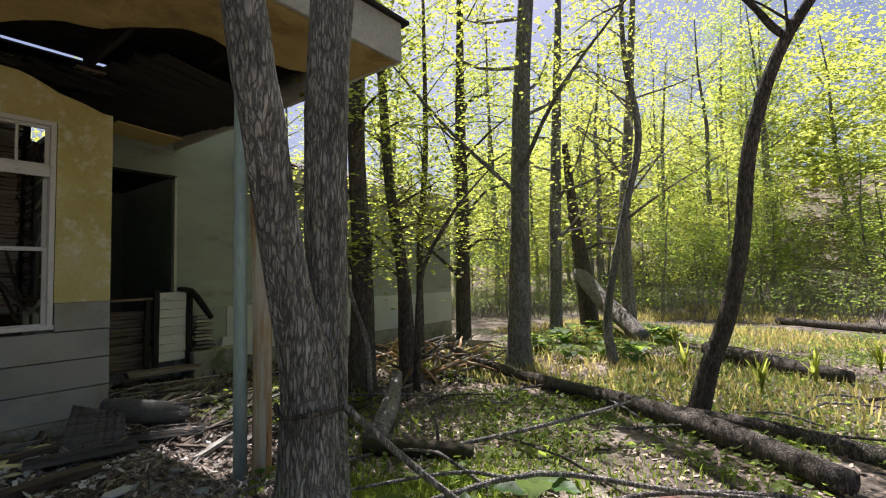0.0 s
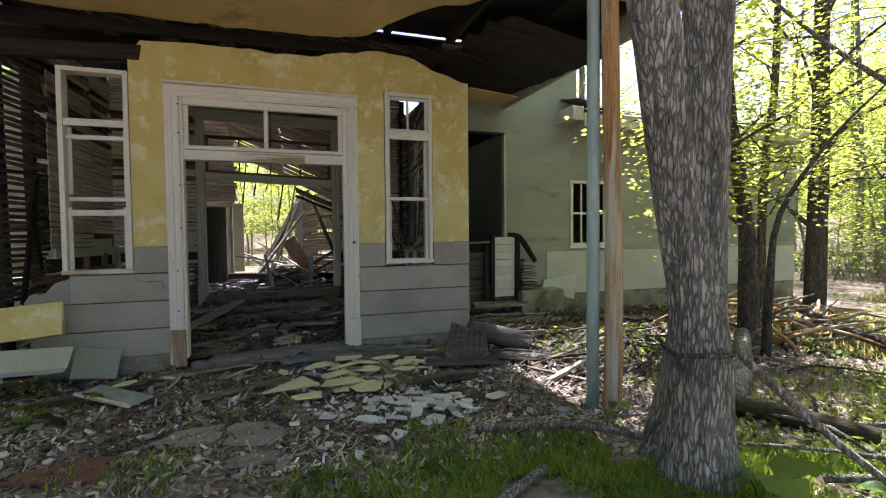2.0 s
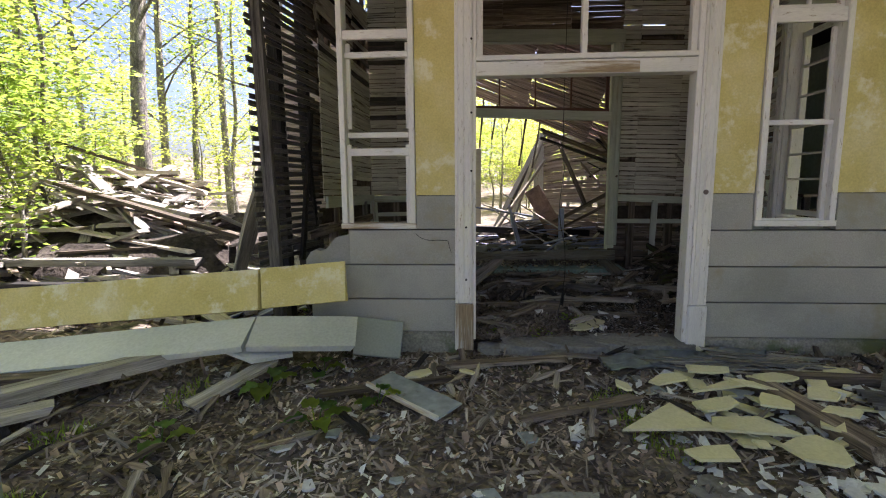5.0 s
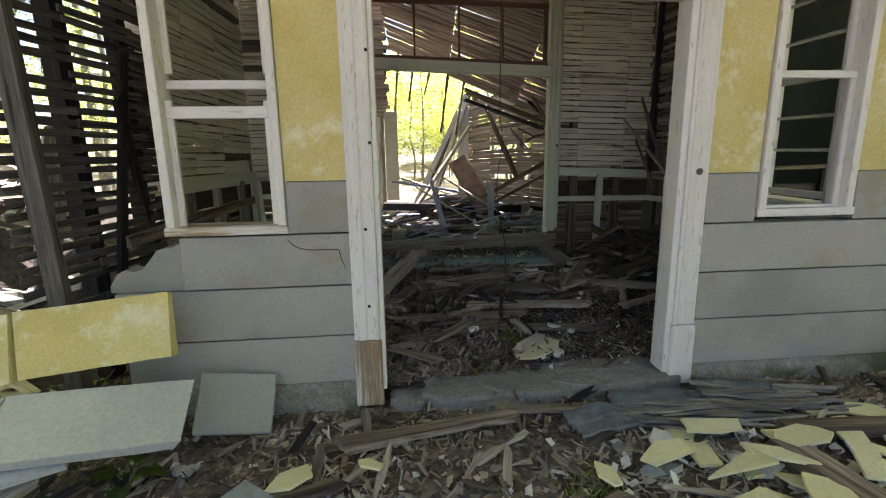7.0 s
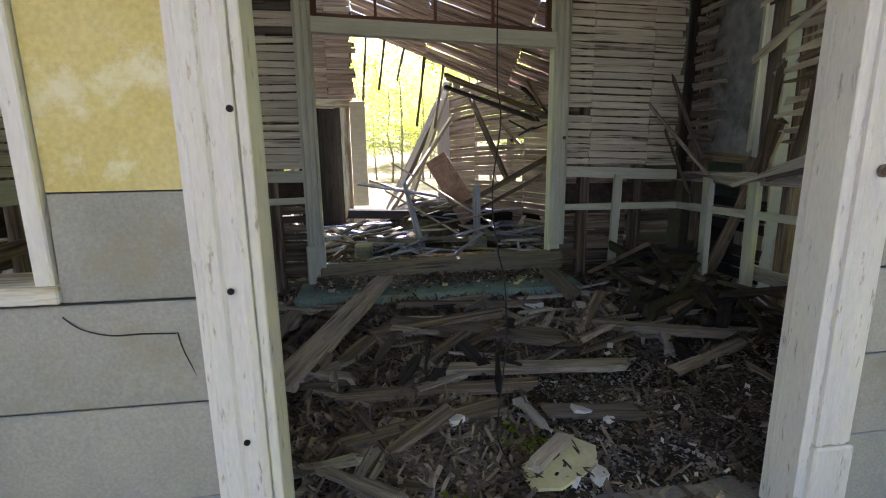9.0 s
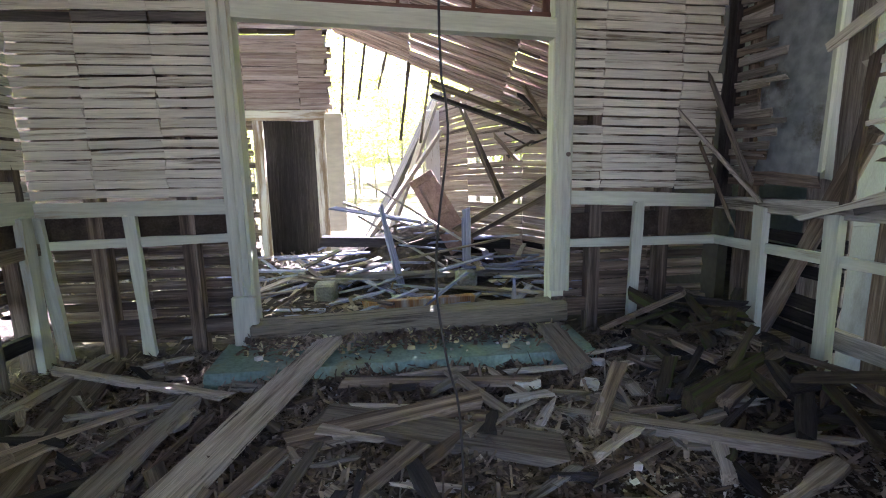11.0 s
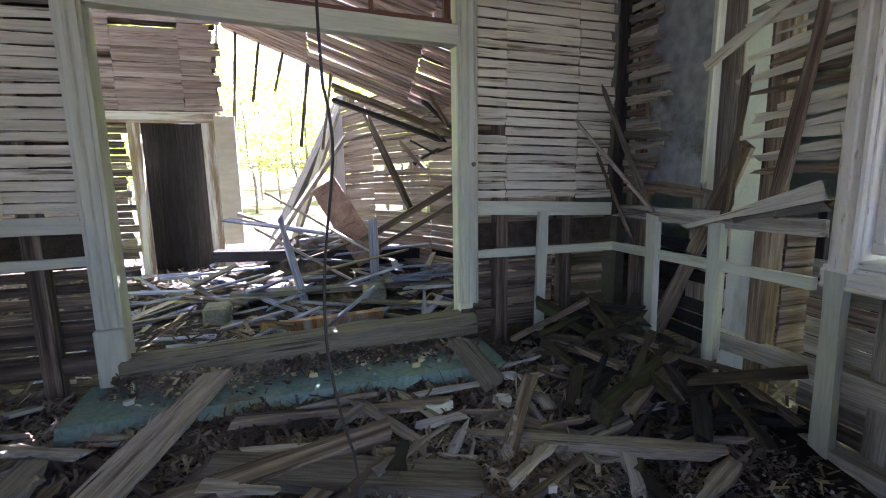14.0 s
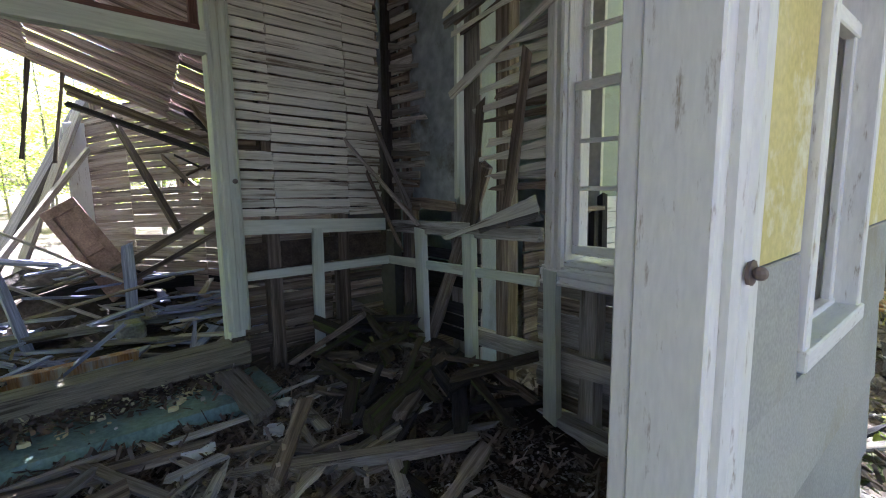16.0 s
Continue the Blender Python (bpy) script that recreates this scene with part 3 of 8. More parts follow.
def molded(name, a, b, w, t, mat, parent, label="", up=(0, -1, 0)):
    """A moulded casing board: a stepped profile swept from a to b."""
    a, b = Vector(a), Vector(b)
    L = (b - a).length
    prof = [(-w / 2, 0), (-w / 2, t), (-w * 0.38, t * 1.25), (-w * 0.30, t * 0.9), (-w * 0.05, t * 0.8), (w * 0.02, t * 1.1), (w * 0.30, t * 1.1), (w * 0.36, t * 0.7), (w / 2, t * 0.65), (w / 2, 0)]
    bm = bmesh.new()
    r0 = [bm.verts.new((0, y, z)) for y, z in prof]
    r1 = [bm.verts.new((L, y, z)) for y, z in prof]
    for i in range(len(prof)):
        j = (i + 1) % len(prof)
        bm.faces.new((r0[j], r0[i], r1[i], r1[j]))
    bm.faces.new(r0)
    bm.faces.new(r1[::-1])
    return part(name, bm, mat, parent, label, axis_pose(a, b, up))


# outer casings (bottom lengths peeled), head casing, jambs, transom bar and its mullion
molded("casing", (-1.475, FY, 0.42), (-1.475, FY, 2.885), 0.14, 0.024, M_WHITE, door_frame)
molded("casing", (0.395, FY, 2.885), (0.395, FY, 0.42), 0.135, 0.024, M_WHITE, door_frame)
box("plinth_block", (-1.549, FY - 0.034, 0.02), (-1.395, FY + 0.02, 0.415), M_BAREPAINT, door_frame, "plinth with paint peeled to bare wood", 0.008)
box("plinth_block", (0.322, FY - 0.034, 0.04), (0.469, FY + 0.02, 0.415), M_WHITE, door_frame, "", 0.008)
molded("head_casing", (0.462, FY, 2.952), (-1.546, FY, 2.942), 0.125, 0.026, M_WHITE, door_frame)
box("cap_moulding", (-1.556, FY - 0.045, 3.015), (0.475, FY + 0.01, 3.04), M_WHITE, door_frame)
box("jamb", (-1.404, FY - 0.012, 0.11), (-1.376, FY + 0.115, 2.88), M_WHITE, door_frame)
box("jamb", (0.288, FY - 0.012, 0.11), (0.330, FY + 0.10, 2.88), M_WHITE, door_frame)
box("inner_post", (0.293, FY + 0.10, 0.11), (0.335, FY + 0.135, 3.0), M_WHITE, door_frame)
box("inner_post", (-1.42, FY + 0.115, 0.11), (-1.38, FY + 0.15, 3.0), M_GREENPAINT, door_frame)
box("transom_bar", (-1.376, FY - 0.022, 2.225), (0.288, FY + 0.10, 2.33), M_WHITE, door_frame)
box("peeled_strip", (-0.86, FY - 0.026, 2.23), (-0.14, FY - 0.0222, 2.315), M_BAREPAINT, door_frame, "bare strip where paint has peeled", 0.001)
box("transom_sill", (-1.376, FY - 0.034, 2.335), (0.288, FY + 0.09, 2.375), M_WHITE, door_frame)
box("mullion", (-0.572, FY + 0.01, 2.375), (-0.527, FY + 0.07, 2.805), M_WHITE, door_frame)
box("transom_head", (-1.376, FY + 0.006, 2.805), (0.288, FY + 0.075, 2.885), M_WHITE, door_frame)
box("transom_stile", (-1.376, FY + 0.01, 2.375), (-1.325, FY + 0.07, 2.80), M_WHITE, door_frame)
box("transom_stile", (0.240, FY + 0.01, 2.375), (0.288, FY + 0.07, 2.80), M_WHITE, door_frame)
kb = bmesh.new()
bmesh.ops.create_uvsphere(kb, u_segments=10, v_segments=6, radius=0.011)
bmesh.ops.create_cone(kb, segments=10, radius1=0.02, radius2=0.02, depth=0.006, cap_ends=True, matrix=pose(0, 0.012, 0, 90))
part("door_knob", kb, M_TIN, door_frame, "small rusty latch knob", Matrix.Translation((0.402, FY - 0.038, 1.32)))
for z in (0.62, 1.05, 1.5, 1.95, 2.5, 2.8):
    hb = bmesh.new()
    bmesh.ops.create_cone(hb, segments=8, radius1=0.009, radius2=0.009, depth=0.004, cap_ends=True, matrix=pose(0, 0, 0, 90))
    part("nail_hole", hb, M_CHAR, door_frame, "", Matrix.Translation((-1.425 + (0.012 if z > 1.2 else -0.03), FY - 0.028, z)))


# ---- windows ----
def sash_window(name, x0, x1, z0, z1, y, label, bars, split=None, lean=0.0, mat=M_WHITE, rails=(), sill_mat=M_WHITE):
    """An empty sash window: frame, sill, a small two-light top sash, rails at the given heights."""
    w = thing(name, ((x0 + x1) / 2, y, z0), label, "window", kind="structure")
    f = 0.045
    box("window_frame", (x0, y - 0.02, z0), (x0 + f, y + 0.13, z1), mat, w)
    box("window_frame", (x1 - f, y - 0.02, z0), (x1, y + 0.13, z1), mat, w)
    box("window_frame", (x0 + f, y - 0.02, z1 - f), (x1 - f, y + 0.13, z1), mat, w)
    box("window_sill", (x0 - 0.008, y - 0.028, z0 - 0.012), (x1 + 0.008, y + 0.15, z0 + 0.034), sill_mat, w)
    for z, h, d in rails:
        box("sash_rail", (x0 + f, y + d, z - h / 2), (x1 - f, y + d + 0.035, z + h / 2), mat, w)
    if split:
        xm = (x0 + x1) / 2
        box("muntin", (xm - 0.012, y + 0.03, split[0]), (xm + 0.012, y + 0.06, split[1]), mat, w)
    for zlo, zhi, d in bars:
        for xa in (x0 + f, x1 - f - 0.035):
            box("sash_stile", (xa, y + d + 0.005, zlo), (xa + 0.035, y + d + 0.030, zhi), mat, w)
    return w


window_1 = sash_window("window_1", -2.47, -1.865, 1.05, 3.10, FY, "empty white sash window, glass gone, paint peeling",
                       ((1.07, 1.72, 0.03), (1.85, 2.52, 0.075)), None, 0, M_WHITE,
                       ((2.56, 0.07, -0.01), (2.42, 0.045, 0.04), (1.80, 0.045, 0.08), (1.66, 0.06, 0.03)), M_BAREPAINT)
window_2 = sash_window("window_2", 0.79, 1.38, 1.065, 3.12, FY, "empty white sash window with a two-light top",
                       ((1.07, 1.84, 0.03), (1.84, 2.55, 0.075), (2.67, 3.07, 0.03)), (2.68, 3.07), 0, M_WHITE,
                       ((2.61, 0.10, -0.01), (1.845, 0.04, 0.03), (1.09, 0.045, 0.03), (2.68, 0.03, 0.03), (3.06, 0.03, 0.03)))

# ---- inner wall with the wide opening ----
IY = 8.80
wall_inner = thing("wall_inner", (-0.5, IY, 0), "inner wall stripped to wooden lath above open studs", "wall", kind="structure")
LATH_RNG = random.Random(21)


def lath_row(parent, a, b, z_of, pieces, w, t, mat, normal, rng, miss=0.0, ragged=0.0):
    """One row of lath between plan points a and b, cut into butted pieces."""
    a, b = Vector((*a, 0)), Vector((*b, 0))
    cuts = [0.0] + sorted(pieces) + [1.0]
    for k, (u, v) in enumerate(zip(cuts, cuts[1:])):
        if rng.random() < miss:
            continue
        if ragged and k == len(cuts) - 2:
            v -= rng.uniform(0, ragged)
        if ragged and k == 0 and rng.random() < 0.3:
            u += rng.uniform(0, ragged * 0.3)
        p, q = a.lerp(b, u), a.lerp(b, v)
        p.z, q.z = z_of(u) + rng.uniform(-0.004, 0.004), z_of(v) + rng.uniform(-0.004, 0.004)
        d = (q - p).normalized() * 0.002
        bm = plank_bm((q - p).length - 0.004, w + rng.uniform(-0.004, 0.004), t, rng, 0.008, rng.uniform(-0.003, 0.003), 3)
        ob = new("lath", mesh_from("lath", bm, mat))
        ob.matrix_basis = axis_pose(p + d, q, normal) @ Matrix.Translation((0, 0, rng.uniform(-0.002, 0.004)))
        under(ob, parent)


PITCH = 0.061
# left of the opening, and right of it, front face
rows_n = 48
for k in range(rows_n):
    z = 1.29 + PITCH * k
    lath_row(wall_inner, (-2.84, IY), (-1.69, IY), lambda u, z=z: z + 0.004 * math.sin(k + u * 3), [0.33, 0.70], 0.0515, 0.012, M_LATHDARK if k in (17, 20, 21, 29, 32, 33) else M_LATH, (0, -1, 0), LATH_RNG, 0.01)
    lath_row(wall_inner, (-2.84, IY + 0.10), (-1.69, IY + 0.10), lambda u, z=z: z + 0.036, [0.4, 0.75], 0.0595, 0.012, M_OLDWOOD, (0, -1, 0), LATH_RNG, 0.01)
    lath_row(wall_inner, (0.575, IY + 0.10), (1.70, IY + 0.10), lambda u, z=z: z + 0.036, [0.5], 0.0595, 0.012, M_OLDWOOD, (0, -1, 0), LATH_RNG, 0.01)
    lath_row(wall_inner, (0.575, IY), (1.66, IY), lambda u, z=z: z - 0.03 * u, [0.21, 0.72], 0.0505, 0.012, M_LATH, (0, -1, 0), LATH_RNG, 0.012, 0.05)
for x0, x1 in ((-2.84, -1.69), (0.575, 1.68)):
    plank("chair_rail", (x0, IY - 0.02, 1.20), (x1, IY - 0.02, 1.20 if x0 < 0 else 1.15), 0.095, 0.03, M_GREENPAINT, wall_inner, up=(0, -1, 0), chip=0.01)
    plank("base_rail", (x0, IY + 0.05, 0.42), (x1, IY + 0.05, 0.40), 0.09, 0.05, M_OLDWOOD, wall_inner, up=(0, -1, 0))
plank("mid_rail", (-2.84, IY - 0.02, 0.98), (-1.69, IY - 0.02, 1.00), 0.055, 0.03, M_GREENPAINT, wall_inner, up=(0, -1, 0), chip=0.01)
plank("mid_rail", (0.575, IY - 0.02, 0.88), (1.68, IY - 0.02, 0.87), 0.055, 0.03, M_GREENPAINT, wall_inner, up=(0, -1, 0), chip=0.01)
for x, z0, lean in ((-2.26, 0.25, 0.02), (1.07, 0.24, -0.02), (-2.80, 0.2, 0.06)):
    plank("stud_strip", (x + lean, IY - 0.045, z0), (x, IY - 0.045, 1.16), 0.07, 0.035, M_GREENPAINT, wall_inner, up=(0, -1, 0), chip=0.012)
for x in (-2.5, -1.95, 0.78, 1.3):
    plank("stud", (x, IY + 0.05, 0.15), (x, IY + 0.05, 3.6), 0.09, 0.09, M_OLDWOOD, wall_inner, up=(0, -1, 0), chip=0.01)
for k in range(13):
    z = 0.33 + 0.07 * k
    lath_row(wall_inner, (-2.84, IY + 0.13), (-1.69, IY + 0.13), lambda u, z=z: z + 0.01 * math.sin(k), [0.5], 0.060, 0.012, M_OLDWOOD, (0, -1, 0), LATH_RNG, 0.04)
    lath_row(wall_inner, (0.575, IY + 0.13), (1.70, IY + 0.13), lambda u, z=z: z + 0.01 * math.sin(k), [0.6], 0.056, 0.012, M_OLDWOOD, (0, -1, 0), LATH_RNG, 0.04)

for k in range(14):
    z = 3.46 + 0.07 * k
    lath_row(wall_inner, (-1.69, IY), (0.575, IY), lambda u, z=z: z, [0.3, 0.7], 0.066, 0.012, M_OLDWOOD, (0, -1, 0), LATH_RNG, 0.04)
inner_frame = thing("inner_opening_frame", (-0.55, IY, 0.3), "pale green post and lintel frame of a wide inner doorway", "door frame", kind="structure")
for x0, x1, tilt_ in ((-1.69, -1.55, 0.0), (0.44, 0.57, 0.0)):
    molded("post", ((x0 + x1) / 2, IY - 0.02, 0.62 if x0 < 0 else 0.55), ((x0 + x1) / 2, IY - 0.02, 3.30), x1 - x0, 0.05, M_GREENPAINT, inner_frame)
    box("post_core", (x0 + 0.02, IY - 0.02, 0.3), (x1 - 0.02, IY + 0.14, 3.36), M_GREENPAINT, inner_frame)
box("plinth_block", (-1.70, IY - 0.085, 0.26), (-1.545, IY - 0.02, 0.615), M_GREENPAINT, inner_frame, "", 0.008)
box("plinth_block", (0.455, IY - 0.06, 0.30), (0.555, IY - 0.02, 0.50), M_OLDWOOD, inner_frame, "rotten bare post foot", 0.008)
lb = plank_bm(2.0, 0.115, 0.10, random.Random(3), 0.004, 0, 5)
part("lintel", lb, M_GREENPAINT, inner_frame, "", axis_pose((-1.56, IY - 0.015, 2.375), (0.45, IY - 0.015, 2.285), (0, -1, 0)))
hd = plank_bm(2.3, 0.16, 0.12, random.Random(4), 0.004, 0, 5)
part("head_board", hd, M_GREENPAINT, inner_frame, "", axis_pose((-1.72, IY - 0.03, 3.36), (0.58, IY - 0.03, 3.30), (0, -1, 0)))
# brown transom light of four panes
for x in (-1.53, -1.045, -0.56, -0.08, 0.40):
    w_ = 0.045 if x in (-1.53, 0.40) else 0.022
    plank("transom_bar", (x, IY + 0.03, 2.42 - (x + 1.5) * 0.04), (x, IY + 0.03, 3.0), w_, 0.035, M_BROWNFRAME, inner_frame, up=(0, -1, 0), chip=0.003)
plank("transom_bar", (-1.55, IY + 0.03, 2.455), (0.43, IY + 0.03, 2.375), 0.04, 0.04, M_BROWNFRAME, inner_frame, up=(0, -1, 0), chip=0.003)
plank("transom_bar", (-1.55, IY + 0.03, 3.02), (0.43, IY + 0.03, 2.97), 0.05, 0.04, M_BROWNFRAME, inner_frame, up=(0, -1, 0), chip=0.003)
ik = bmesh.new()
bmesh.ops.create_uvsphere(ik, u_segments=10, v_segments=6, radius=0.016)
part("door_knob", ik, M_TIN, inner_frame, "small rusty knob on the post", Matrix.Translation((0.535, IY - 0.085, 1.49)))
sb = block(bmesh.new(), (-1.07, -0.09, -0.07), (1.07, 0.09, 0.07), 0.012, 0.006)
part("sill_beam", sb, M_SILLWOOD, inner_frame, "grey weathered sill beam", pose(-0.52, IY - 0.03, 0.385, 0, -1.5, 0))

step = thing("concrete_step", (-0.6, 8.45, 0), "teal-painted concrete step, flaking and strewn with plaster", "step")
sbm = bmesh.new()
srings = []
for k in range(25):
    x = -1.16 + 2.34 * k / 24
    chip_ = 0.035 * max(0.0, noise.noise(Vector((x * 5, 2, 7)))) + 0.008 * noise.noise(Vector((x * 21, 1, 3)))
    srings.append([sbm.verts.new(p) for p in ((x, -0.25, 0), (x, -0.24 + chip_ * 0.4, 0.235 - chip_), (x, -0.215 + chip_, 0.283 - chip_ * 0.4), (x, 0.24, 0.288), (x, 0.24, 0))])
for p, q in zip(srings, srings[1:]):
    for i in range(5):
        sbm.faces.new((p[i], q[i], q[(i + 1) % 5], p[(i + 1) % 5]))
sbm.faces.new(srings[0])
sbm.faces.new(srings[-1][::-1])
part("step_block", sbm, M_TEAL, step, "", pose(-0.59, 8.52, 0.0, 0, 0, 0.3))

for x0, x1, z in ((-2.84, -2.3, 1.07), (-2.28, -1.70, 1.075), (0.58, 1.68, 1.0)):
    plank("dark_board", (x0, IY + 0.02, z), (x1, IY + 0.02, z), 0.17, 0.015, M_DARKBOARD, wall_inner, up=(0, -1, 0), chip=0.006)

# ---- left wall of the bay: lath leaning outwards, charred towards the front ----
wall_left = thing("wall_left", (-3.0, 7.4, 0), "side wall of gapped lath, charred black towards the front", "wall", kind="structure")
A, B = (-3.17, 5.85), (-2.84, 8.79)
for k in range(-1, 40):
    z = 1.29 + PITCH * k
    lath_row(wall_left, (-2.965, 7.0), B, lambda u, z=z: z + 0.03 * (1 - u) + 0.004 * math.sin(k * 1.7 + u * 4), [0.3, 0.62], 0.053, 0.012, M_LATHDARK if k in (24, 27, 28) else M_LATH, (1, 0, 0), LATH_RNG, 0.01 if k < 26 else 0.25)
    lath_row(wall_left, (-3.085, 7.0), (-2.96, 8.79), lambda u, z=z: z + 0.036 + 0.02 * (1 - u), [0.25, 0.5, 0.75], 0.0585, 0.012, M_OLDWOOD, (1, 0, 0), LATH_RNG, 0.07)
for k in range(42):
    z = 0.55 + 0.068 * k
    lath_row(wall_left, A, (-2.975, 6.98), lambda u, z=z: z + 0.01 * math.sin(k * 2.1 + u * 3), [0.45], 0.040, 0.013, M_LATHDARK, (1, 0, 0), LATH_RNG, 0.05, 0.08)
plank("chair_rail", (-2.93, 7.0, 1.22), (-2.82, 8.78, 1.20), 0.13, 0.03, M_GREENPAINT, wall_left, up=(1, 0, 0), chip=0.012)
plank("mid_rail", (-2.93, 6.4, 0.93), (-2.80, 8.78, 0.97), 0.075, 0.035, M_OLDWOOD, wall_left, up=(1, 0, 0), chip=0.012)
plank("base_rail", (-3.0, 6.2, 0.48), (-2.85, 8.78, 0.42), 0.09, 0.05, M_CHAR, wall_left, up=(1, 0, 0))
for y, m, z1 in ((7.40, M_OLDWOOD, 1.18), (7.84, M_GREYWOOD, 1.18), (8.34, M_GREYWOOD, 1.18), (8.66, M_GREENPAINT, 1.18)):
    x = -3.17 + (y - 5.85) * 0.112 + 0.05
    plank("stud_strip", (x, y, 0.18), (x, y, z1), 0.085, 0.05, m, wall_left, up=(1, 0, 0), chip=0.015)
for y in (6.42, 6.95, 7.55, 8.15, 8.7):
    x = -3.17 + (y - 5.85) * 0.112 - 0.05
    plank("stud", (x, y, 0.05), (x - 0.03, y, 3.75), 0.10 if y > 6.5 else 0.13, 0.09, M_CHAR if y < 7 else M_OLDWOOD, wall_left, up=(1, 0, 0), chip=0.02)
for k in range(9):
    z = 0.45 + 0.078 * k
    lath_row(wall_left, (-3.13, 7.0), (-2.96, 8.8), lambda u, z=z: z + 0.01 * math.sin(k), [0.3, 0.6], 0.066, 0.014, M_OLDWOOD, (1, 0, 0), LATH_RNG, 0.12 if k > 3 else 0.85)
for y0, z0, y1, z1 in ((6.45, 0.7, 6.75, 2.1), (6.95, 0.7, 6.6, 1.8), (7.05, 3.3, 7.9, 1.9), (7.0, 3.0, 8.3, 3.3)):
    plank("brace", (-3.02, y0, z0), (-2.98, y1, z1), 0.07, 0.03, M_CHAR if y0 < 7 and z0 < 2.9 else M_GREYWOOD, wall_left, up=(1, 0, 0))
for y in (8.72,):
    plank("corner_post", (-2.86, y, 1.25), (-2.90, y + 0.02, 3.9), 0.06, 0.05, M_OLDWOOD, wall_left, up=(1, 0, 0))
plank("top_plate", (-3.25, 5.7, 3.30), (-2.9, 8.9, 3.55), 0.14, 0.12, M_CHAR, wall_left)
plank("corner_post", (-3.05, 5.95, 0.2), (-3.15, 5.95, 3.9), 0.065, 0.09, M_LATHDARK, wall_left, up=(1, 0, 0))
plank("head_beam", (-3.3, 5.98, 3.22), (-1.75, 5.98, 3.30), 0.14, 0.12, M_CHAR, wall_left, up=(0, -1, 0))

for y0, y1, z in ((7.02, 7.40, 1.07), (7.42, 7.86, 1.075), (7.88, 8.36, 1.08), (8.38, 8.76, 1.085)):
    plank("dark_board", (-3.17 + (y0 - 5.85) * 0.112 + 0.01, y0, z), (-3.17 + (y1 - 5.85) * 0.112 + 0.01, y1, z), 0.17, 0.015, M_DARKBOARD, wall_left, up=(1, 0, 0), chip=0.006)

# ---- right wall of the bay: window, then torn lath and open studs ----
RX = 1.70
wall_right = thing("wall_right", (RX, 7.4, 0), "side wall with torn lath, open studs and daylight behind", "wall", kind="structure")
for k in range(37):
    z = 1.29 + PITCH * k
    lath_row(wall_right, (RX, 8.79), (RX, 8.34 + 0.09 * math.sin(k * 0.9)), lambda u, z=z: z + 0.015 * math.sin(k * 1.3), [], 0.051, 0.012, M_GREYWOOD if k % 3 else M_OLDWOOD, (-1, 0, 0), LATH_RNG, 0.05, 0.3)
WR = random.Random(63)
for k in range(2, 38):
    z = 1.33 + 0.056 * k
    if 17 < k < 21:
        continue
    ln = WR.uniform(0.28, 0.52) if k < 18 else WR.uniform(0.40, 0.80)
    drop = WR.uniform(0.0, 0.10) if k < 18 else WR.uniform(0.10, 0.26)
    plank("lath", (RX, 7.27, z), (RX - WR.uniform(0.0, 0.04), 7.27 + ln, z - drop * ln / 0.6), 0.050, 0.012, WR.choice((M_LATH, M_LATH, M_GREYWOOD, M_OLDWOOD)), wall_right, up=(-1, 0, 0), chip=0.02, split=WR.uniform(0.2, 0.75), n=4)
for k in range(9):
    z = 1.5 + 0.2 * k + WR.uniform(-0.05, 0.05)
    plank("lath", (RX - 0.015, 8.76, z), (RX - 0.03, 8.76 - WR.uniform(0.3, 0.62), z - WR.uniform(-0.02, 0.10)), 0.048, 0.012, WR.choice((M_OLDWOOD, M_GREYWOOD)), wall_right, up=(-1, 0, 0), chip=0.02, split=WR.uniform(0.3, 0.7), n=4)
plank("leaning_board", (RX - 0.05, 7.52, 1.22), (RX - 0.05, 7.37, 2.15), 0.06, 0.03, M_OLDWOOD, wall_right, up=(-1, 0, 0), chip=0.03)
plank("leaning_board", (RX - 0.03, 7.80, 1.22), (RX - 0.03, 7.74, 1.95), 0.05, 0.03, M_OLDWOOD, wall_right, up=(-1, 0, 0), chip=0.03, split=0.5)
plank("leaning_board", (RX + 0.10, 8.45, 0.25), (RX + 0.12, 7.85, 1.55), 0.10, 0.03, M_OLDWOOD, wall_right, up=(-1, 0, 0), chip=0.03)
plank("leaning_board", (RX + 0.06, 8.62, 0.2), (RX + 0.02, 8.55, 1.6), 0.06, 0.03, M_OLDWOOD, wall_right, up=(-1, 0, 0), chip=0.03)
bp_ = bmesh.new()
block(bp_, (-0.006, -0.25, -0.50), (0.006, 0.25, 1.45), 0.002)
part("backing_panel", bp_, M_PANEL, wall_right, "torn blue-grey backing board", pose(RX + 0.06, 8.31, 1.83, 1.0, 0, 0))
plank("panel_trim", (RX + 0.045, 8.045, 1.36), (RX + 0.045, 8.02, 3.25), 0.03, 0.02, M_GREENPAINT, wall_right, up=(-1, 0, 0), chip=0.008)
plank("panel_foot", (RX + 0.03, 8.62, 1.33), (RX + 0.02, 8.02, 1.30), 0.075, 0.025, M_OLDWOOD, wall_right, up=(-1, 0, 0), chip=0.02)
plank("chair_rail", (RX - 0.02, 8.78, 1.14), (RX - 0.02, 7.30, 1.17), 0.085, 0.035, M_GREYWOOD, wall_right, up=(-1, 0, 0), chip=0.012)
plank("mid_rail", (RX - 0.02, 8.78, 0.87), (RX - 0.02, 7.30, 0.91), 0.06, 0.03, M_GREENPAINT, wall_right, up=(-1, 0, 0), chip=0.01)
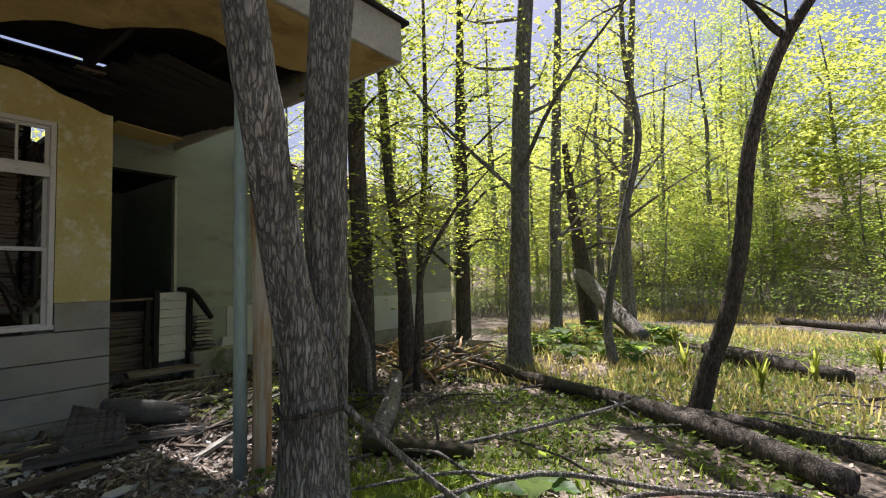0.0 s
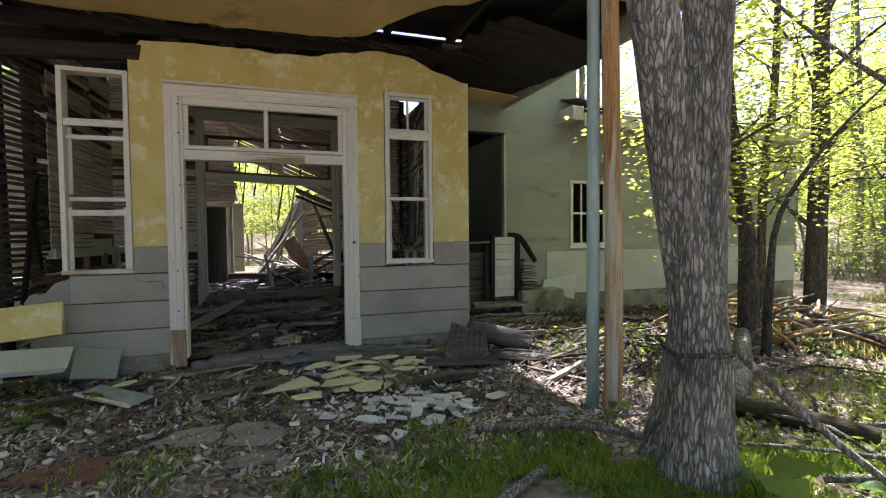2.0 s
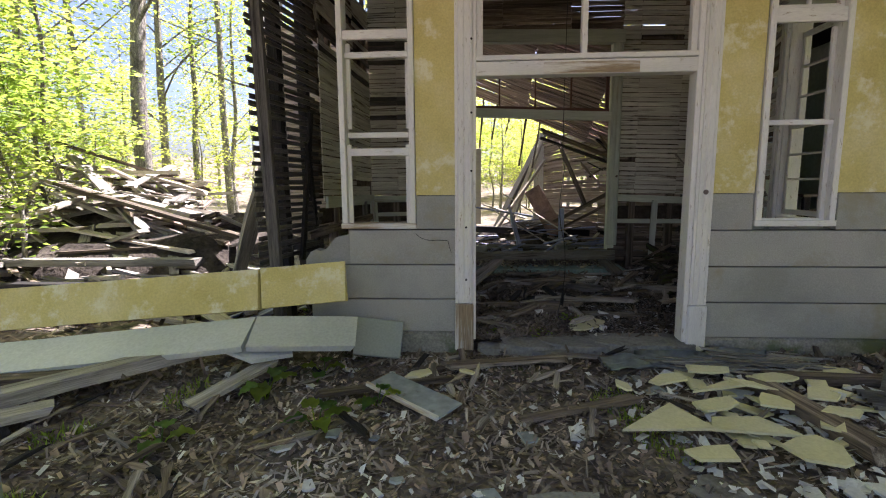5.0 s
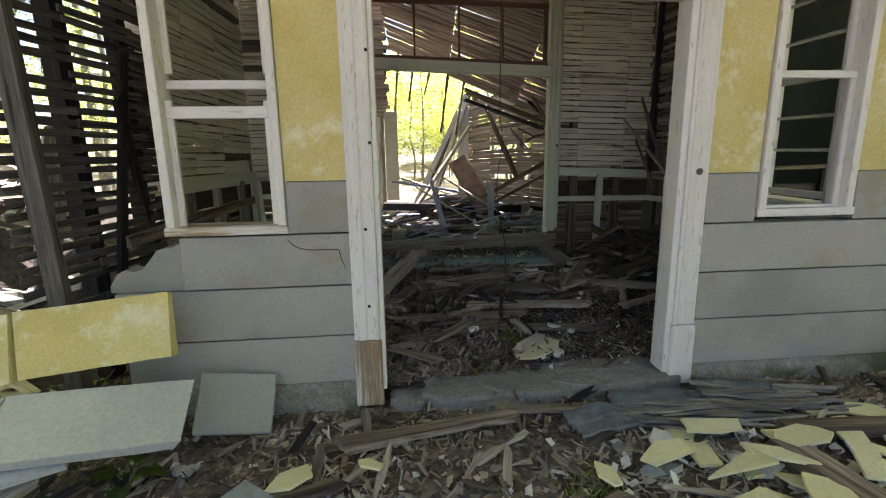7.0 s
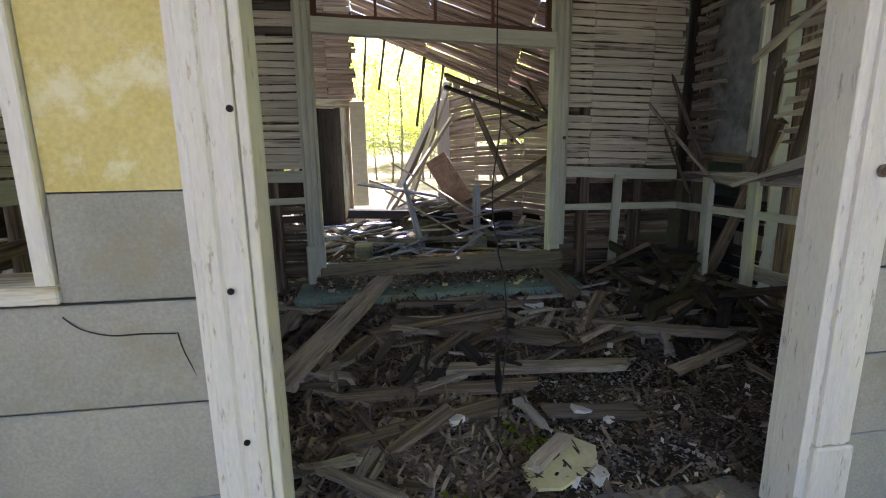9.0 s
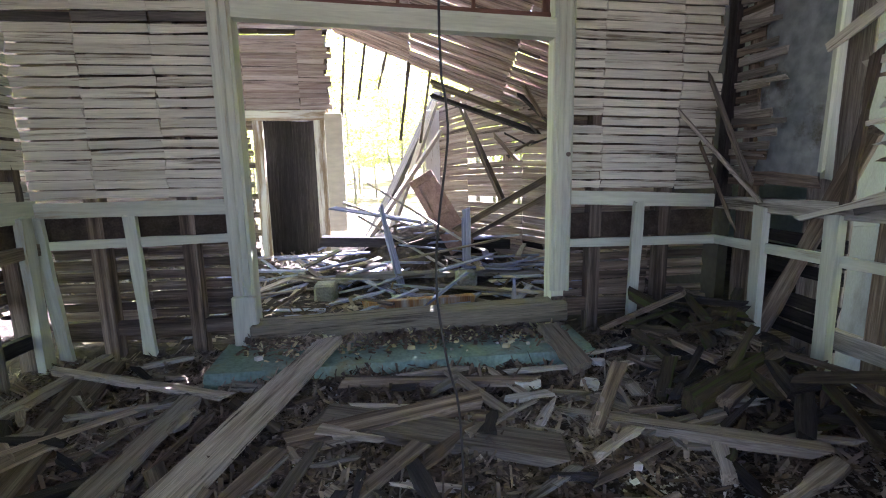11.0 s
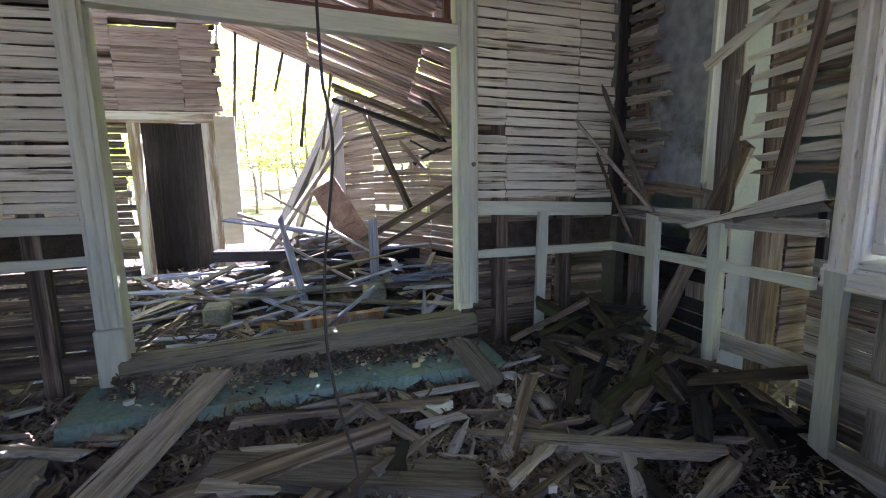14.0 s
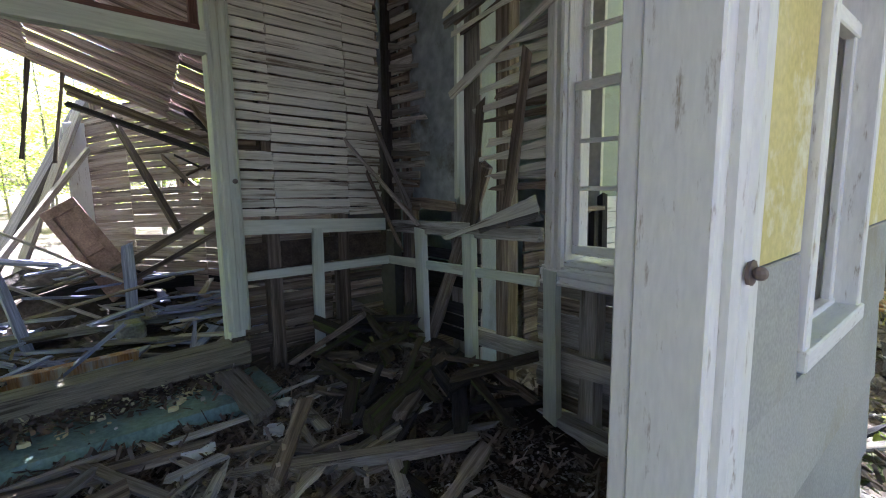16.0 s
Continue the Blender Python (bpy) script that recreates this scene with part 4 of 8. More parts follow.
for y, z0 in ((8.34, 0.25), (7.84, 0.2), (7.20, 0.05)):
    plank("stud_strip", (RX - 0.04, y - 0.02, z0), (RX - 0.04, y, 1.14 if y > 7.3 else 1.0), 0.08, 0.05, M_GREENPAINT, wall_right, up=(-1, 0, 0), chip=0.012)
for y in (7.62, 8.60):
    plank("stud", (RX + 0.07, y, 0.1), (RX + 0.07, y, 3.5), 0.09, 0.09, M_OLDWOOD, wall_right, up=(-1, 0, 0))
plank("window_stud", (RX + 0.09, 7.03, 0.05), (RX + 0.09, 7.03, 1.0), 0.09, 0.09, M_GREYWOOD, wall_right, up=(-1, 0, 0))
plank("window_stud", (RX + 0.09, 6.5, 0.05), (RX + 0.09, 6.5, 1.0), 0.09, 0.09, M_GREYWOOD, wall_right, up=(-1, 0, 0))
plank("base_rail", (RX + 0.05, 7.9, 0.45), (RX + 0.03, 6.1, 0.50), 0.11, 0.05, M_GREYWOOD, wall_right, up=(-1, 0, 0))
plank("base_rail", (RX, 7.3, 0.12), (RX - 0.05, 6.1, 0.10), 0.12, 0.10, M_GREYWOOD, wall_right, up=(-1, 0, 0))
plank("loose_board", (RX - 0.07, 7.28, 1.345), (RX - 0.09, 8.02, 1.10), 0.085, 0.02, M_LATH, wall_right, up=(-1, 0, 0), split=0.8)
plank("loose_board", (RX - 0.05, 7.29, 1.28), (RX - 0.06, 7.72, 1.17), 0.06, 0.02, M_GREYWOOD, wall_right, up=(-1, 0, 0), split=0.6)
plank("loose_board", (RX - 0.02, 8.0, 2.02), (RX - 0.06, 7.2, 2.36), 0.06, 0.016, M_LATH, wall_right, up=(-1, 0, 0), split=0.5)
plank("green_casing", (RX + 0.10, 8.07, 1.3), (RX + 0.10, 8.07, 3.2), 0.05, 0.05, M_GREENPAINT, wall_right, up=(-1, 0, 0))
plank("corner_post", (RX - 0.02, 8.74, 1.1), (RX - 0.0, 8.74, 3.8), 0.07, 0.07, M_CHAR, wall_right, up=(-1, 0, 0))
# added plank that covers the sunlit end face of the grey main wall
plank("corner_board", (RX + 0.188, 8.11, 0.1), (RX + 0.188, 8.11, 3.4), 0.30, 0.018, M_PLANK, wall_right, up=(-1, 0, 0))
# outer skin of the same wall, grey boards with gaps low down
for k in range(12):
    z = 0.16 + 0.098 * k
    if k < 9:
        lath_row(wall_right, (RX + 0.17, 6.1), (RX + 0.17, 7.45), lambda u, z=z: z, [], 0.09, 0.014, M_GREYWOOD if k % 3 else M_OLDWOOD, (-1, 0, 0), LATH_RNG, 0.05)
    if k % 4 != 1 and k < 9:
        lath_row(wall_right, (RX + 0.17, 7.95), (RX + 0.17, 8.8), lambda u, z=z: z, [], 0.08, 0.014, M_CHAR, (-1, 0, 0), LATH_RNG, 0.05)
# side window with three-light sashes, no glass
window_3 = thing("window_3", (RX, 6.85, 1.0), "white side window with small sash lights, glass gone", "window", kind="structure")
WY0, WY1, WZ0, WZ1 = 6.30, 7.245, 0.945, 2.95
molded("casing", (RX - 0.02, WY1 - 0.05, WZ0), (RX - 0.02, WY1 - 0.05, WZ1), 0.11, 0.03, M_WHITE, window_3, up=(-1, 0, 0))
molded("casing", (RX - 0.02, WY0 + 0.05, WZ1), (RX - 0.02, WY0 + 0.05, WZ0), 0.11, 0.03, M_WHITE, window_3, up=(-1, 0, 0))
molded("casing", (RX - 0.02, WY1 + 0.02, WZ0 + 0.02), (RX - 0.02, WY0 - 0.02, WZ0 + 0.02), 0.10, 0.035, M_WHITE, window_3, up=(-1, 0, 0))
box("window_sill", (RX - 0.02, WY0, WZ0 + 0.07), (RX + 0.20, WY1, WZ0 + 0.10), M_WHITE, window_3)
box("jamb", (RX - 0.02, WY1 - 0.115, WZ0 + 0.1), (RX + 0.18, WY1 - 0.095, WZ1), M_WHITE, window_3)
box("jamb", (RX - 0.02, WY0 + 0.095, WZ0 + 0.1), (RX + 0.18, WY0 + 0.115, WZ1), M_WHITE, window_3)
for z, h, d in ((1.10, 0.05, 0.03), (1.42, 0.022, 0.035), (1.66, 0.022, 0.035), (1.93, 0.045, 0.03), (1.95, 0.04, 0.09), (2.22, 0.022, 0.09), (2.5, 0.022, 0.09), (2.8, 0.05, 0.09)):
    box("sash_rail", (RX + d, WY0 + 0.115, z - h / 2), (RX + d + 0.035, WY1 - 0.115, z + h / 2), M_WHITE, window_3)
for d, zlo, zhi in ((0.03, 1.08, 1.95), (0.09, 1.93, 2.82)):
    for y in (WY0 + 0.135, WY1 - 0.135):
        box("sash_stile", (RX + d + 0.005, y - 0.02, zlo), (RX + d + 0.030, y + 0.02, zhi), M_WHITE, window_3)
for y in (6.45, 7.0):
    box("outer_stud", (RX + 0.10, y - 0.03, 1.0), (RX + 0.15, y + 0.0, 1.05), M_WHITE, window_3)
# outer corner of the bay
side = bmesh.new()
block(side, (RX + 0.10, FY + TH, 0.1), (1.868, 6.32, 3.3), 0.0)
part("corner_panel", side, M_GREY, wall_right)

# ---- burnt roof remains over the bay ----
bay_roof = thing("roof_bay", (-0.6, 7.5, 3.6), "burnt roof boards with daylight between them", "roof", kind="structure")
for k in range(31):
    x = -3.6 + 0.218 * k
    if k == 3:
        continue
    plank("roof_board", (x, (5.9 if k < 25 else 7.95) + RNG.uniform(-0.1, 0.1), 3.72), (x + RNG.uniform(-.05, .05), 9.3 - (0.6 if k < 7 else 0) * RNG.random(), 4.18), 0.27, 0.022, M_CHAR if k % 3 else M_OLDWOOD, bay_roof, chip=0.04)
# extra board added only to block a sunbeam coming in over the right wall
plank("roof_board", (1.70, 7.3, 3.99), (1.74, 9.25, 4.24), 0.36, 0.022, M_CHAR, bay_roof)
for y, z in ((6.15, 3.62), (6.9, 3.70), (7.7, 3.82), (8.6, 3.92)):
    plank("joist", (-3.4, y, z), (2.0, y, z + 0.05), 0.06, 0.13, M_CHAR, bay_roof)

back_roof = thing("roof_back_room", (-3.5, 11.0, 3.95), "sagging roof boards over the back room, some missing", "roof", kind="structure")
for k in range(12):
    x = -3.75 + 0.225 * k
    if k in (3, 8):
        continue
    plank("roof_board", (x, 9.32 + RNG.uniform(-0.05, 0.05), 4.16), (x + RNG.uniform(-0.04, 0.04), 13.2 + RNG.uniform(-0.3, 0.3), 4.02), 0.235, 0.022, M_OLDWOOD if k % 4 else M_CHAR, back_roof, chip=0.03)
for y in (9.8, 11.1, 12.5):
    plank("joist", (-3.8, y, 4.0), (-1.25, y, 4.0), 0.06, 0.13, M_OLDWOOD, back_roof)

# ---- porch roof ----
PZ = 3.60
porch_roof = thing("roof_porch", (0, 4.6, PZ), "flat porch roof with a torn ochre ceiling and pale fascia", "roof", kind="structure")
edge = curve_through([(-4.6, 5.75), (-1.3, 5.76), (-0.3, 5.74), (0.2, 5.72), (0.5, 5.58), (0.70, 5.15), (0.88, 4.80), (1.3, 4.55), (1.75, 4.05), (2.0, 4.0), (2.3, 4.12), (2.7, 4.02), (3.1, 3.95), (3.36, 3.9)])
bm = bmesh.new()
cols = []
nx = 110
for k in range(nx + 1):
    x = -4.6 + (3.36 + 4.6) * k / nx
    y1 = edge(x) + 0.05 * noise.noise(Vector((x * 5, 1, 2))) + 0.02 * noise.noise(Vector((x * 17, 1, 2)))
    dz = -0.03 * noise.noise(Vector((x * 2, 3, 3)))
    cols.append([bm.verts.new(p) for p in ((x, 3.12, PZ), (x, y1, PZ + dz), (x, y1, PZ + dz + 0.015), (x, 3.12, PZ + 0.015))])
for a, b in zip(cols, cols[1:]):
    for i in range(4):
        bm.faces.new((a[i], a[(i + 1) % 4], b[(i + 1) % 4], b[i]))
part("ceiling_board", bm, M_CEIL, porch_roof, "torn ochre ceiling board")
# a ragged strip of the board still hanging along the wall and at the far corner
bm = bmesh.new()
block(bm, (-0.02, -0.25, -0.008), (0.75, 0.25, 0.008), 0.003, 0.02)
part("hanging_board", bm, M_CEIL, porch_roof, "hanging torn piece of ochre ceiling", pose(1.95, 6.35, 3.32, 0, 2, 8))
box("fascia", (-4.7, 3.07, 3.60), (3.40, 3.11, 4.0), M_FASCIA, porch_roof)
box("fascia", (3.37, 3.112, 3.60), (3.41, 8.0, 4.0), M_FASCIA, porch_roof)
box("fascia", (-4.7, 3.112, 3.60), (-4.66, 6.0, 4.0), M_FASCIA, porch_roof)
box("drip_edge", (-4.75, 3.02, 3.99), (3.47, 3.14, 4.03), M_CHAR, porch_roof)
box("drip_edge", (3.35, 3.14, 3.99), (3.47, 8.0, 4.03), M_CHAR, porch_roof)
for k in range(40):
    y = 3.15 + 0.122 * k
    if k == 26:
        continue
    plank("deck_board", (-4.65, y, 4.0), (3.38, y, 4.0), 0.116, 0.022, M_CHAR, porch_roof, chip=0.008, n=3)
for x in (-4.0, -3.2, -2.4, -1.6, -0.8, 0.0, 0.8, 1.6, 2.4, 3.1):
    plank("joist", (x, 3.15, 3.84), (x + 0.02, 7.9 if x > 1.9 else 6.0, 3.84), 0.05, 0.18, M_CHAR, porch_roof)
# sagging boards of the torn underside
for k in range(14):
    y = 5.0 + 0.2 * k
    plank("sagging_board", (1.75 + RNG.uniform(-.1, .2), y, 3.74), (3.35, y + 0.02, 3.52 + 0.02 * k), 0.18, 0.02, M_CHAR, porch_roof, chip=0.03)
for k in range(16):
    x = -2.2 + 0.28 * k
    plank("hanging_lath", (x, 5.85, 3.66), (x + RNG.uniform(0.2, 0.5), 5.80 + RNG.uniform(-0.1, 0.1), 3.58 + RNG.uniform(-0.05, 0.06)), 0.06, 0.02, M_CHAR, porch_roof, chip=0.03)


def porch_post(x, y, dx, lean, label):
    p = thing("porch_post", (x, y, 0), label, "post", "porch posts")
    bm = bmesh.new()
    tube_bm(bm, [(x, y, -0.1), (x + 0.01, y, 1.2), (x + lean * 0.5, y, 2.4), (x + lean, y, 3.6)], [0.075, 0.07, 0.068, 0.066], 9, 0.06, x)
    part("wood_pole", bm, M_POSTWOOD, p, "bare orange wooden pole with flaking paint", smooth=True)
    bm = bmesh.new()
    tube_bm(bm, [(x + dx[0], y + dx[1], -0.1), (x + dx[0], y + dx[1], 3.6)], [0.052, 0.05], 12)
    part("metal_pipe", bm, M_PIPE, p, "pale blue-green painted pipe", smooth=True)
    return p


porch_post(2.09, 3.41, (-0.12, 0.09), -0.04, "twin porch post, bare orange wood beside a pale pipe")
porch_post(-3.40, 3.54, (0.20, 0.04), -0.06, "twin porch post, bare orange wood beside a pale pipe")

# ---- grey main wall behind, with its dark doorway and windows ----
GY = 8.0
wall_main = thing("wall_main", (6, GY, 0), "long grey-painted main wall with pale skirting below", "wall", kind="structure")


def wall_cells(parent, name, xs, zs, skip, y0, y1, mat):
    for i in range(len(xs) - 1):
        for j in range(len(zs) - 1):
            if (i, j) in skip:
                continue
            box(name, (xs[i], y0, zs[j]), (xs[i + 1], y1, zs[j + 1]), mat, parent, bevel=0.0)


wall_cells(wall_main, "wall_panel", [1.9, 2.25, 3.40, 4.765, 5.795, 6.72, 7.68, 10.75], [1.05, 1.145, 1.50, 2.36, 2.38, 3.17, 3.60],
           {(1, 0), (1, 1), (1, 2), (1, 3), (1, 4), (3, 1), (3, 2), (3, 3), (5, 2)}, GY, GY + 0.16, M_GREYWALL)
wall_cells(wall_main, "wall_panel", [1.9, 4.9], [3.60, 4.6], set(), GY, GY + 0.16, M_GREYWALL)
box("skirt_panel", (4.25, GY - 0.015, 0.25), (10.75, GY + 0.15, 1.05), M_PALEWALL, wall_main, "pale lower wall boarding")
box("skirt_panel", (3.40, GY, -0.1), (4.25, GY + 0.15, 1.05), M_GREYWALL, wall_main)
box("skirt_panel", (1.9, GY, -0.1), (2.25, GY + 0.15, 1.05), M_GREYWALL, wall_main)
box("skirt_panel", (2.25, GY + 0.05, -0.1), (3.40, GY + 0.15, 0.5), M_CONC, wall_main)
box("footing", (4.25, GY - 0.005, -0.2), (10.75, GY + 0.15, 0.245), M_CONC, wall_main, "stained concrete footing", 0.01)
box("end_panel", (10.59, GY + 0.16, -0.2), (10.75, GY + 5.0, 3.6), M_PALEWALL, wall_main, bevel=0)
door_1 = thing("door_1", (3.1, GY, 0.5), "tall dark doorway with a narrow pale casing", "doorway", kind="structure")
box("door_casing", (3.38, GY - 0.02, 0.5), (3.42, GY + 0.1, 3.19), M_FASCIA, door_1)
box("door_casing", (2.25, GY - 0.02, 3.15), (3.42, GY + 0.1, 3.19), M_CHAR, door_1)


def pane_window(name, x0, x1, z0, z1, cols, label):
    w = thing(name, ((x0 + x1) / 2, GY, z0), label, "window", kind="structure")
    y = GY - 0.02
    f = 0.06
    box("window_frame", (x0, y, z0), (x0 + f, y + 0.1, z1), M_WHITE, w)
    box("window_frame", (x1 - f, y, z0), (x1, y + 0.1, z1), M_WHITE, w)
    box("window_frame", (x0 + f, y, z1 - f), (x1 - f, y + 0.1, z1), M_WHITE, w)
    box("window_frame", (x0 + f, y, z0), (x1 - f, y + 0.1, z0 + f), M_WHITE, w)
    box("window_sill", (x0 - 0.04, y - 0.03, z0 - 0.04), (x1 + 0.04, y + 0.1, z0 - 0.002), M_WHITE, w)
    box("muntin", (x0 + f, y + 0.02, (z0 + z1) / 2 - 0.02), (x1 - f, y + 0.06, (z0 + z1) / 2 + 0.02), M_WHITE, w)
    for k in range(1, cols):
        x = x0 + (x1 - x0) * k / cols
        box("muntin", (x - (0.04 if k * 2 == cols else 0.015), y + 0.022, z0 + f), (x + (0.04 if k * 2 == cols else 0.015), y + 0.062, z1 - f), M_WHITE, w)
    return w


pane_window("window_4", 4.76, 5.80, 1.14, 2.385, 4, "white four-column window without glass")
pane_window("window_5", 6.72, 7.68, 1.50, 2.36, 2, "white two-light window without glass")
# rooms behind the main wall, closed and dark
room = thing("wall_back_rooms", (6, 11, 0), "dim painted inner walls behind the grey wall", "wall", kind="structure")
box("back_wall", (1.9, 12.6, -0.1), (10.59, 12.7, 3.6), M_GREENROOM, room, bevel=0)
box("partition", (4.2, 8.17, -0.1), (4.28, 12.6, 3.6), M_GREENROOM, room, bevel=0)
# this partition and the ceiling get the rooms' darkness as colour
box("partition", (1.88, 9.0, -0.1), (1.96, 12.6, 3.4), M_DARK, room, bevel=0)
box("room_floor", (1.9, 8.17, 0.05), (10.59, 12.6, 0.12), M_OLDWOOD, room, bevel=0)
ceiling_1 = tagged(box("ceiling_1", (1.9, 8.17, 3.58), (10.59, 12.6, 3.66), M_DARK, None, bevel=0), "ceiling of the rooms behind, coloured near black for shade", "ceiling", kind="structure")
# low tin roof of the long wing
wing_roof = thing("roof_wing", (7.5, 9, 3.6), "rusted tin roof with pale boxed eaves, partly collapsed", "roof", kind="structure")
box("eave_box", (4.75, GY - 0.5, 3.30), (11.25, GY + 0.02, 3.42), M_FASCIA, wing_roof, "", 0.01)
box("eave_fascia", (4.70, GY - 0.54, 3.28), (11.3, GY - 0.50, 3.52), M_FASCIA, wing_roof)
for k in range(15):
    x = 4.75 + 0.445 * k
    bm = block(bmesh.new(), (-0.22, 0, -0.01), (0.22, 3.6, 0.01), 0.004, 0.01)
    part("roof_sheet", bm, M_TIN, wing_roof, "", pose(x + 0.2, GY - 0.6, 3.55 + RNG.uniform(-0.02, 0.02), 17, RNG.uniform(-2, 2), 0))
bm = block(bmesh.new(), (-1.0, 0, -0.01), (1.0, 2.4, 0.01), 0.004, 0.02)
part("fallen_sheet", bm, M_TIN, wing_roof, "buckled loose roofing", pose(5.6, GY - 0.3, 3.62, 10, 9, 12))

# ---- far wall of the back room, with its empty doorway ----
BY = 12.40
wall_back = thing("wall_back", (-2.0, BY, 0), "rear partition of rosy lath above an empty door frame", "wall", kind="structure")
for k in range(34):
    z = 2.24 + 0.072 * k
    lath_row(wall_back, (-6.0, BY), (-1.32, BY), lambda u, z=z: z, [0.55, 0.75, 0.9], 0.0685, 0.012, M_LATHPINK, (0, -1, 0), LATH_RNG, 0.02, 0.03)
for k in range(30):
    z = 0.2 + 0.068 * k
    lath_row(wall_back, (-6.0, BY), (-2.75, BY), lambda u, z=z: z, [0.5], 0.058, 0.012, M_LATHPINK, (0, -1, 0), LATH_RNG, 0.08, 0.1)
for k in range(36):
    z = 2.20 + 0.072 * k
    lath_row(wall_back, (-6.0, BY + 0.1), (-1.36, BY + 0.1), lambda u, z=z: z, [0.4, 0.8], 0.071, 0.012, M_OLDWOOD, (0, -1, 0), LATH_RNG, 0.0, 0.03)
for k in range(24):
    z = 0.2 + 0.085 * k
    lath_row(wall_back, (-6.0, BY + 0.1), (-2.40, BY + 0.1), lambda u, z=z: z, [0.6], 0.08, 0.012, M_OLDWOOD, (0, -1, 0), LATH_RNG, 0.02, 0.04)
box("head_casing", (-2.75, BY - 0.05, 2.06), (-1.45, BY + 0.02, 2.19), M_BAREPAINT, wall_back)
box("casing", (-1.62, BY - 0.05, 0.2), (-1.48, BY + 0.06, 2.06), M_BAREPAINT, wall_back)
box("casing", (-2.42, BY - 0.04, 0.15), (-2.30, BY + 0.06, 2.06), M_BAREPAINT, wall_back)
box("corner_board", (-1.475, BY - 0.06, 0.55), (-1.24, BY - 0.01, 2.15), M_CREAM, wall_back, "cream-painted corner board")
box("plinth_block", (-1.49, BY - 0.075, 0.18), (-1.22, BY - 0.01, 0.40), M_CREAM, wall_back)
box("door_sill", (-2.5, BY - 0.1, 0.12), (-1.2, BY + 0.05, 0.2), M_OLDWOOD, wall_back)
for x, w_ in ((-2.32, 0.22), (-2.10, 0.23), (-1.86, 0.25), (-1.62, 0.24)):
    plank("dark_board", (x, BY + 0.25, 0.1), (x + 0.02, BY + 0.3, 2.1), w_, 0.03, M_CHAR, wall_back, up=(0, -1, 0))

# fallen ceiling of lath, hanging from high at one side to low at the other
slab = thing("fallen_ceiling", (0.0, 11, 2.4), "collapsed lath ceiling hanging at a slant, daylight in its gaps", "ceiling debris")
P00, P01 = Vector((-1.35, 12.9, 3.35)), Vector((1.5, 10.7, 1.75))
P10, P11 = Vector((-1.6, 8.98, 4.2)), Vector((1.6, 8.98, 3.15))
SR = random.Random(5)
nor = (P01 - P00).cross(P10 - P00).normalized()
nrow = 44
for k in range(nrow):
    f = k / (nrow - 1)
    a, b = P00.lerp(P10, f), P01.lerp(P11, f)
    for u, v in ((0, 0.36), (0.36, 0.72), (0.72, 1.0)):
        if SR.random() < 0.02:
            continue
        p, q = a.lerp(b, u + 0.003), a.lerp(b, v)
        p = p + nor * SR.uniform(-0.02, 0.02)
        plank("lath", p, q, 0.084, 0.012, M_LATHPINK, slab, up=nor, chip=0.01, n=2)
for k, f in enumerate((0.0, 0.3, 0.7)):
    plank("rafter", P00.lerp(P10, f) - nor * 0.06, P01.lerp(P11, f) - nor * 0.06, 0.07, 0.10, M_OLDWOOD if k else M_BRIGHTWOOD, slab, up=nor)
for f, dz, m in ((0.02, 0.16, M_OLDWOOD), (0.10, 0.24, M_OLDWOOD), (0.05, 0.34, M_CHAR)):
    a, b = P00.lerp(P01, 0.45), P00.lerp(P01, 1.0)
    plank("broken_rafter", a - Vector((0, f * 3, dz)), b - Vector((0, f * 3, dz * 0.6)), 0.06, 0.045, m, slab, up=nor)
for u, dl in ((0.06, 1.25), (0.16, 0.75), (0.26, 0.5), (0.36, 1.0), (0.45, 0.9)):
    p = P00.lerp(P01, u)
    plank("hanging_stick", p, p + Vector((-0.12 * u - 0.1, -0.05, -dl)), 0.035, 0.03, M_OLDWOOD, slab, up=(0, -1, 0))

wall_side = thing("wall_back_side", (0.9, 11, 0), "leaning lath partition of the back room, buckled", "wall", kind="structure")
for k in range(30):
    z = 0.25 + 0.07 * k
    lath_row(wall_side, (0.08, 12.6), (1.75, 9.6), lambda u, z=z: z + 0.10 * math.sin(u * 3.1) * (0.3 + k / 40), [0.2, 0.5], 0.067, 0.012, M_LATHPINK, (-0.87, -0.48, 0), LATH_RNG, 0.05)
for u in (0.05, 0.4, 0.75):
    x, y = 0.13 + 1.67 * u, 12.65 - 3.0 * u
    plank("stud", (x + 0.05, y, 0.1), (x, y, 2.5), 0.09, 0.08, M_OLDWOOD, wall_side, up=(-0.87, -0.48, 0))
box("pale_panel", (-0.1, 12.55, 0.4), (0.12, 12.6, 2.2), M_WHITE, wall_side, "pale upright casing board")


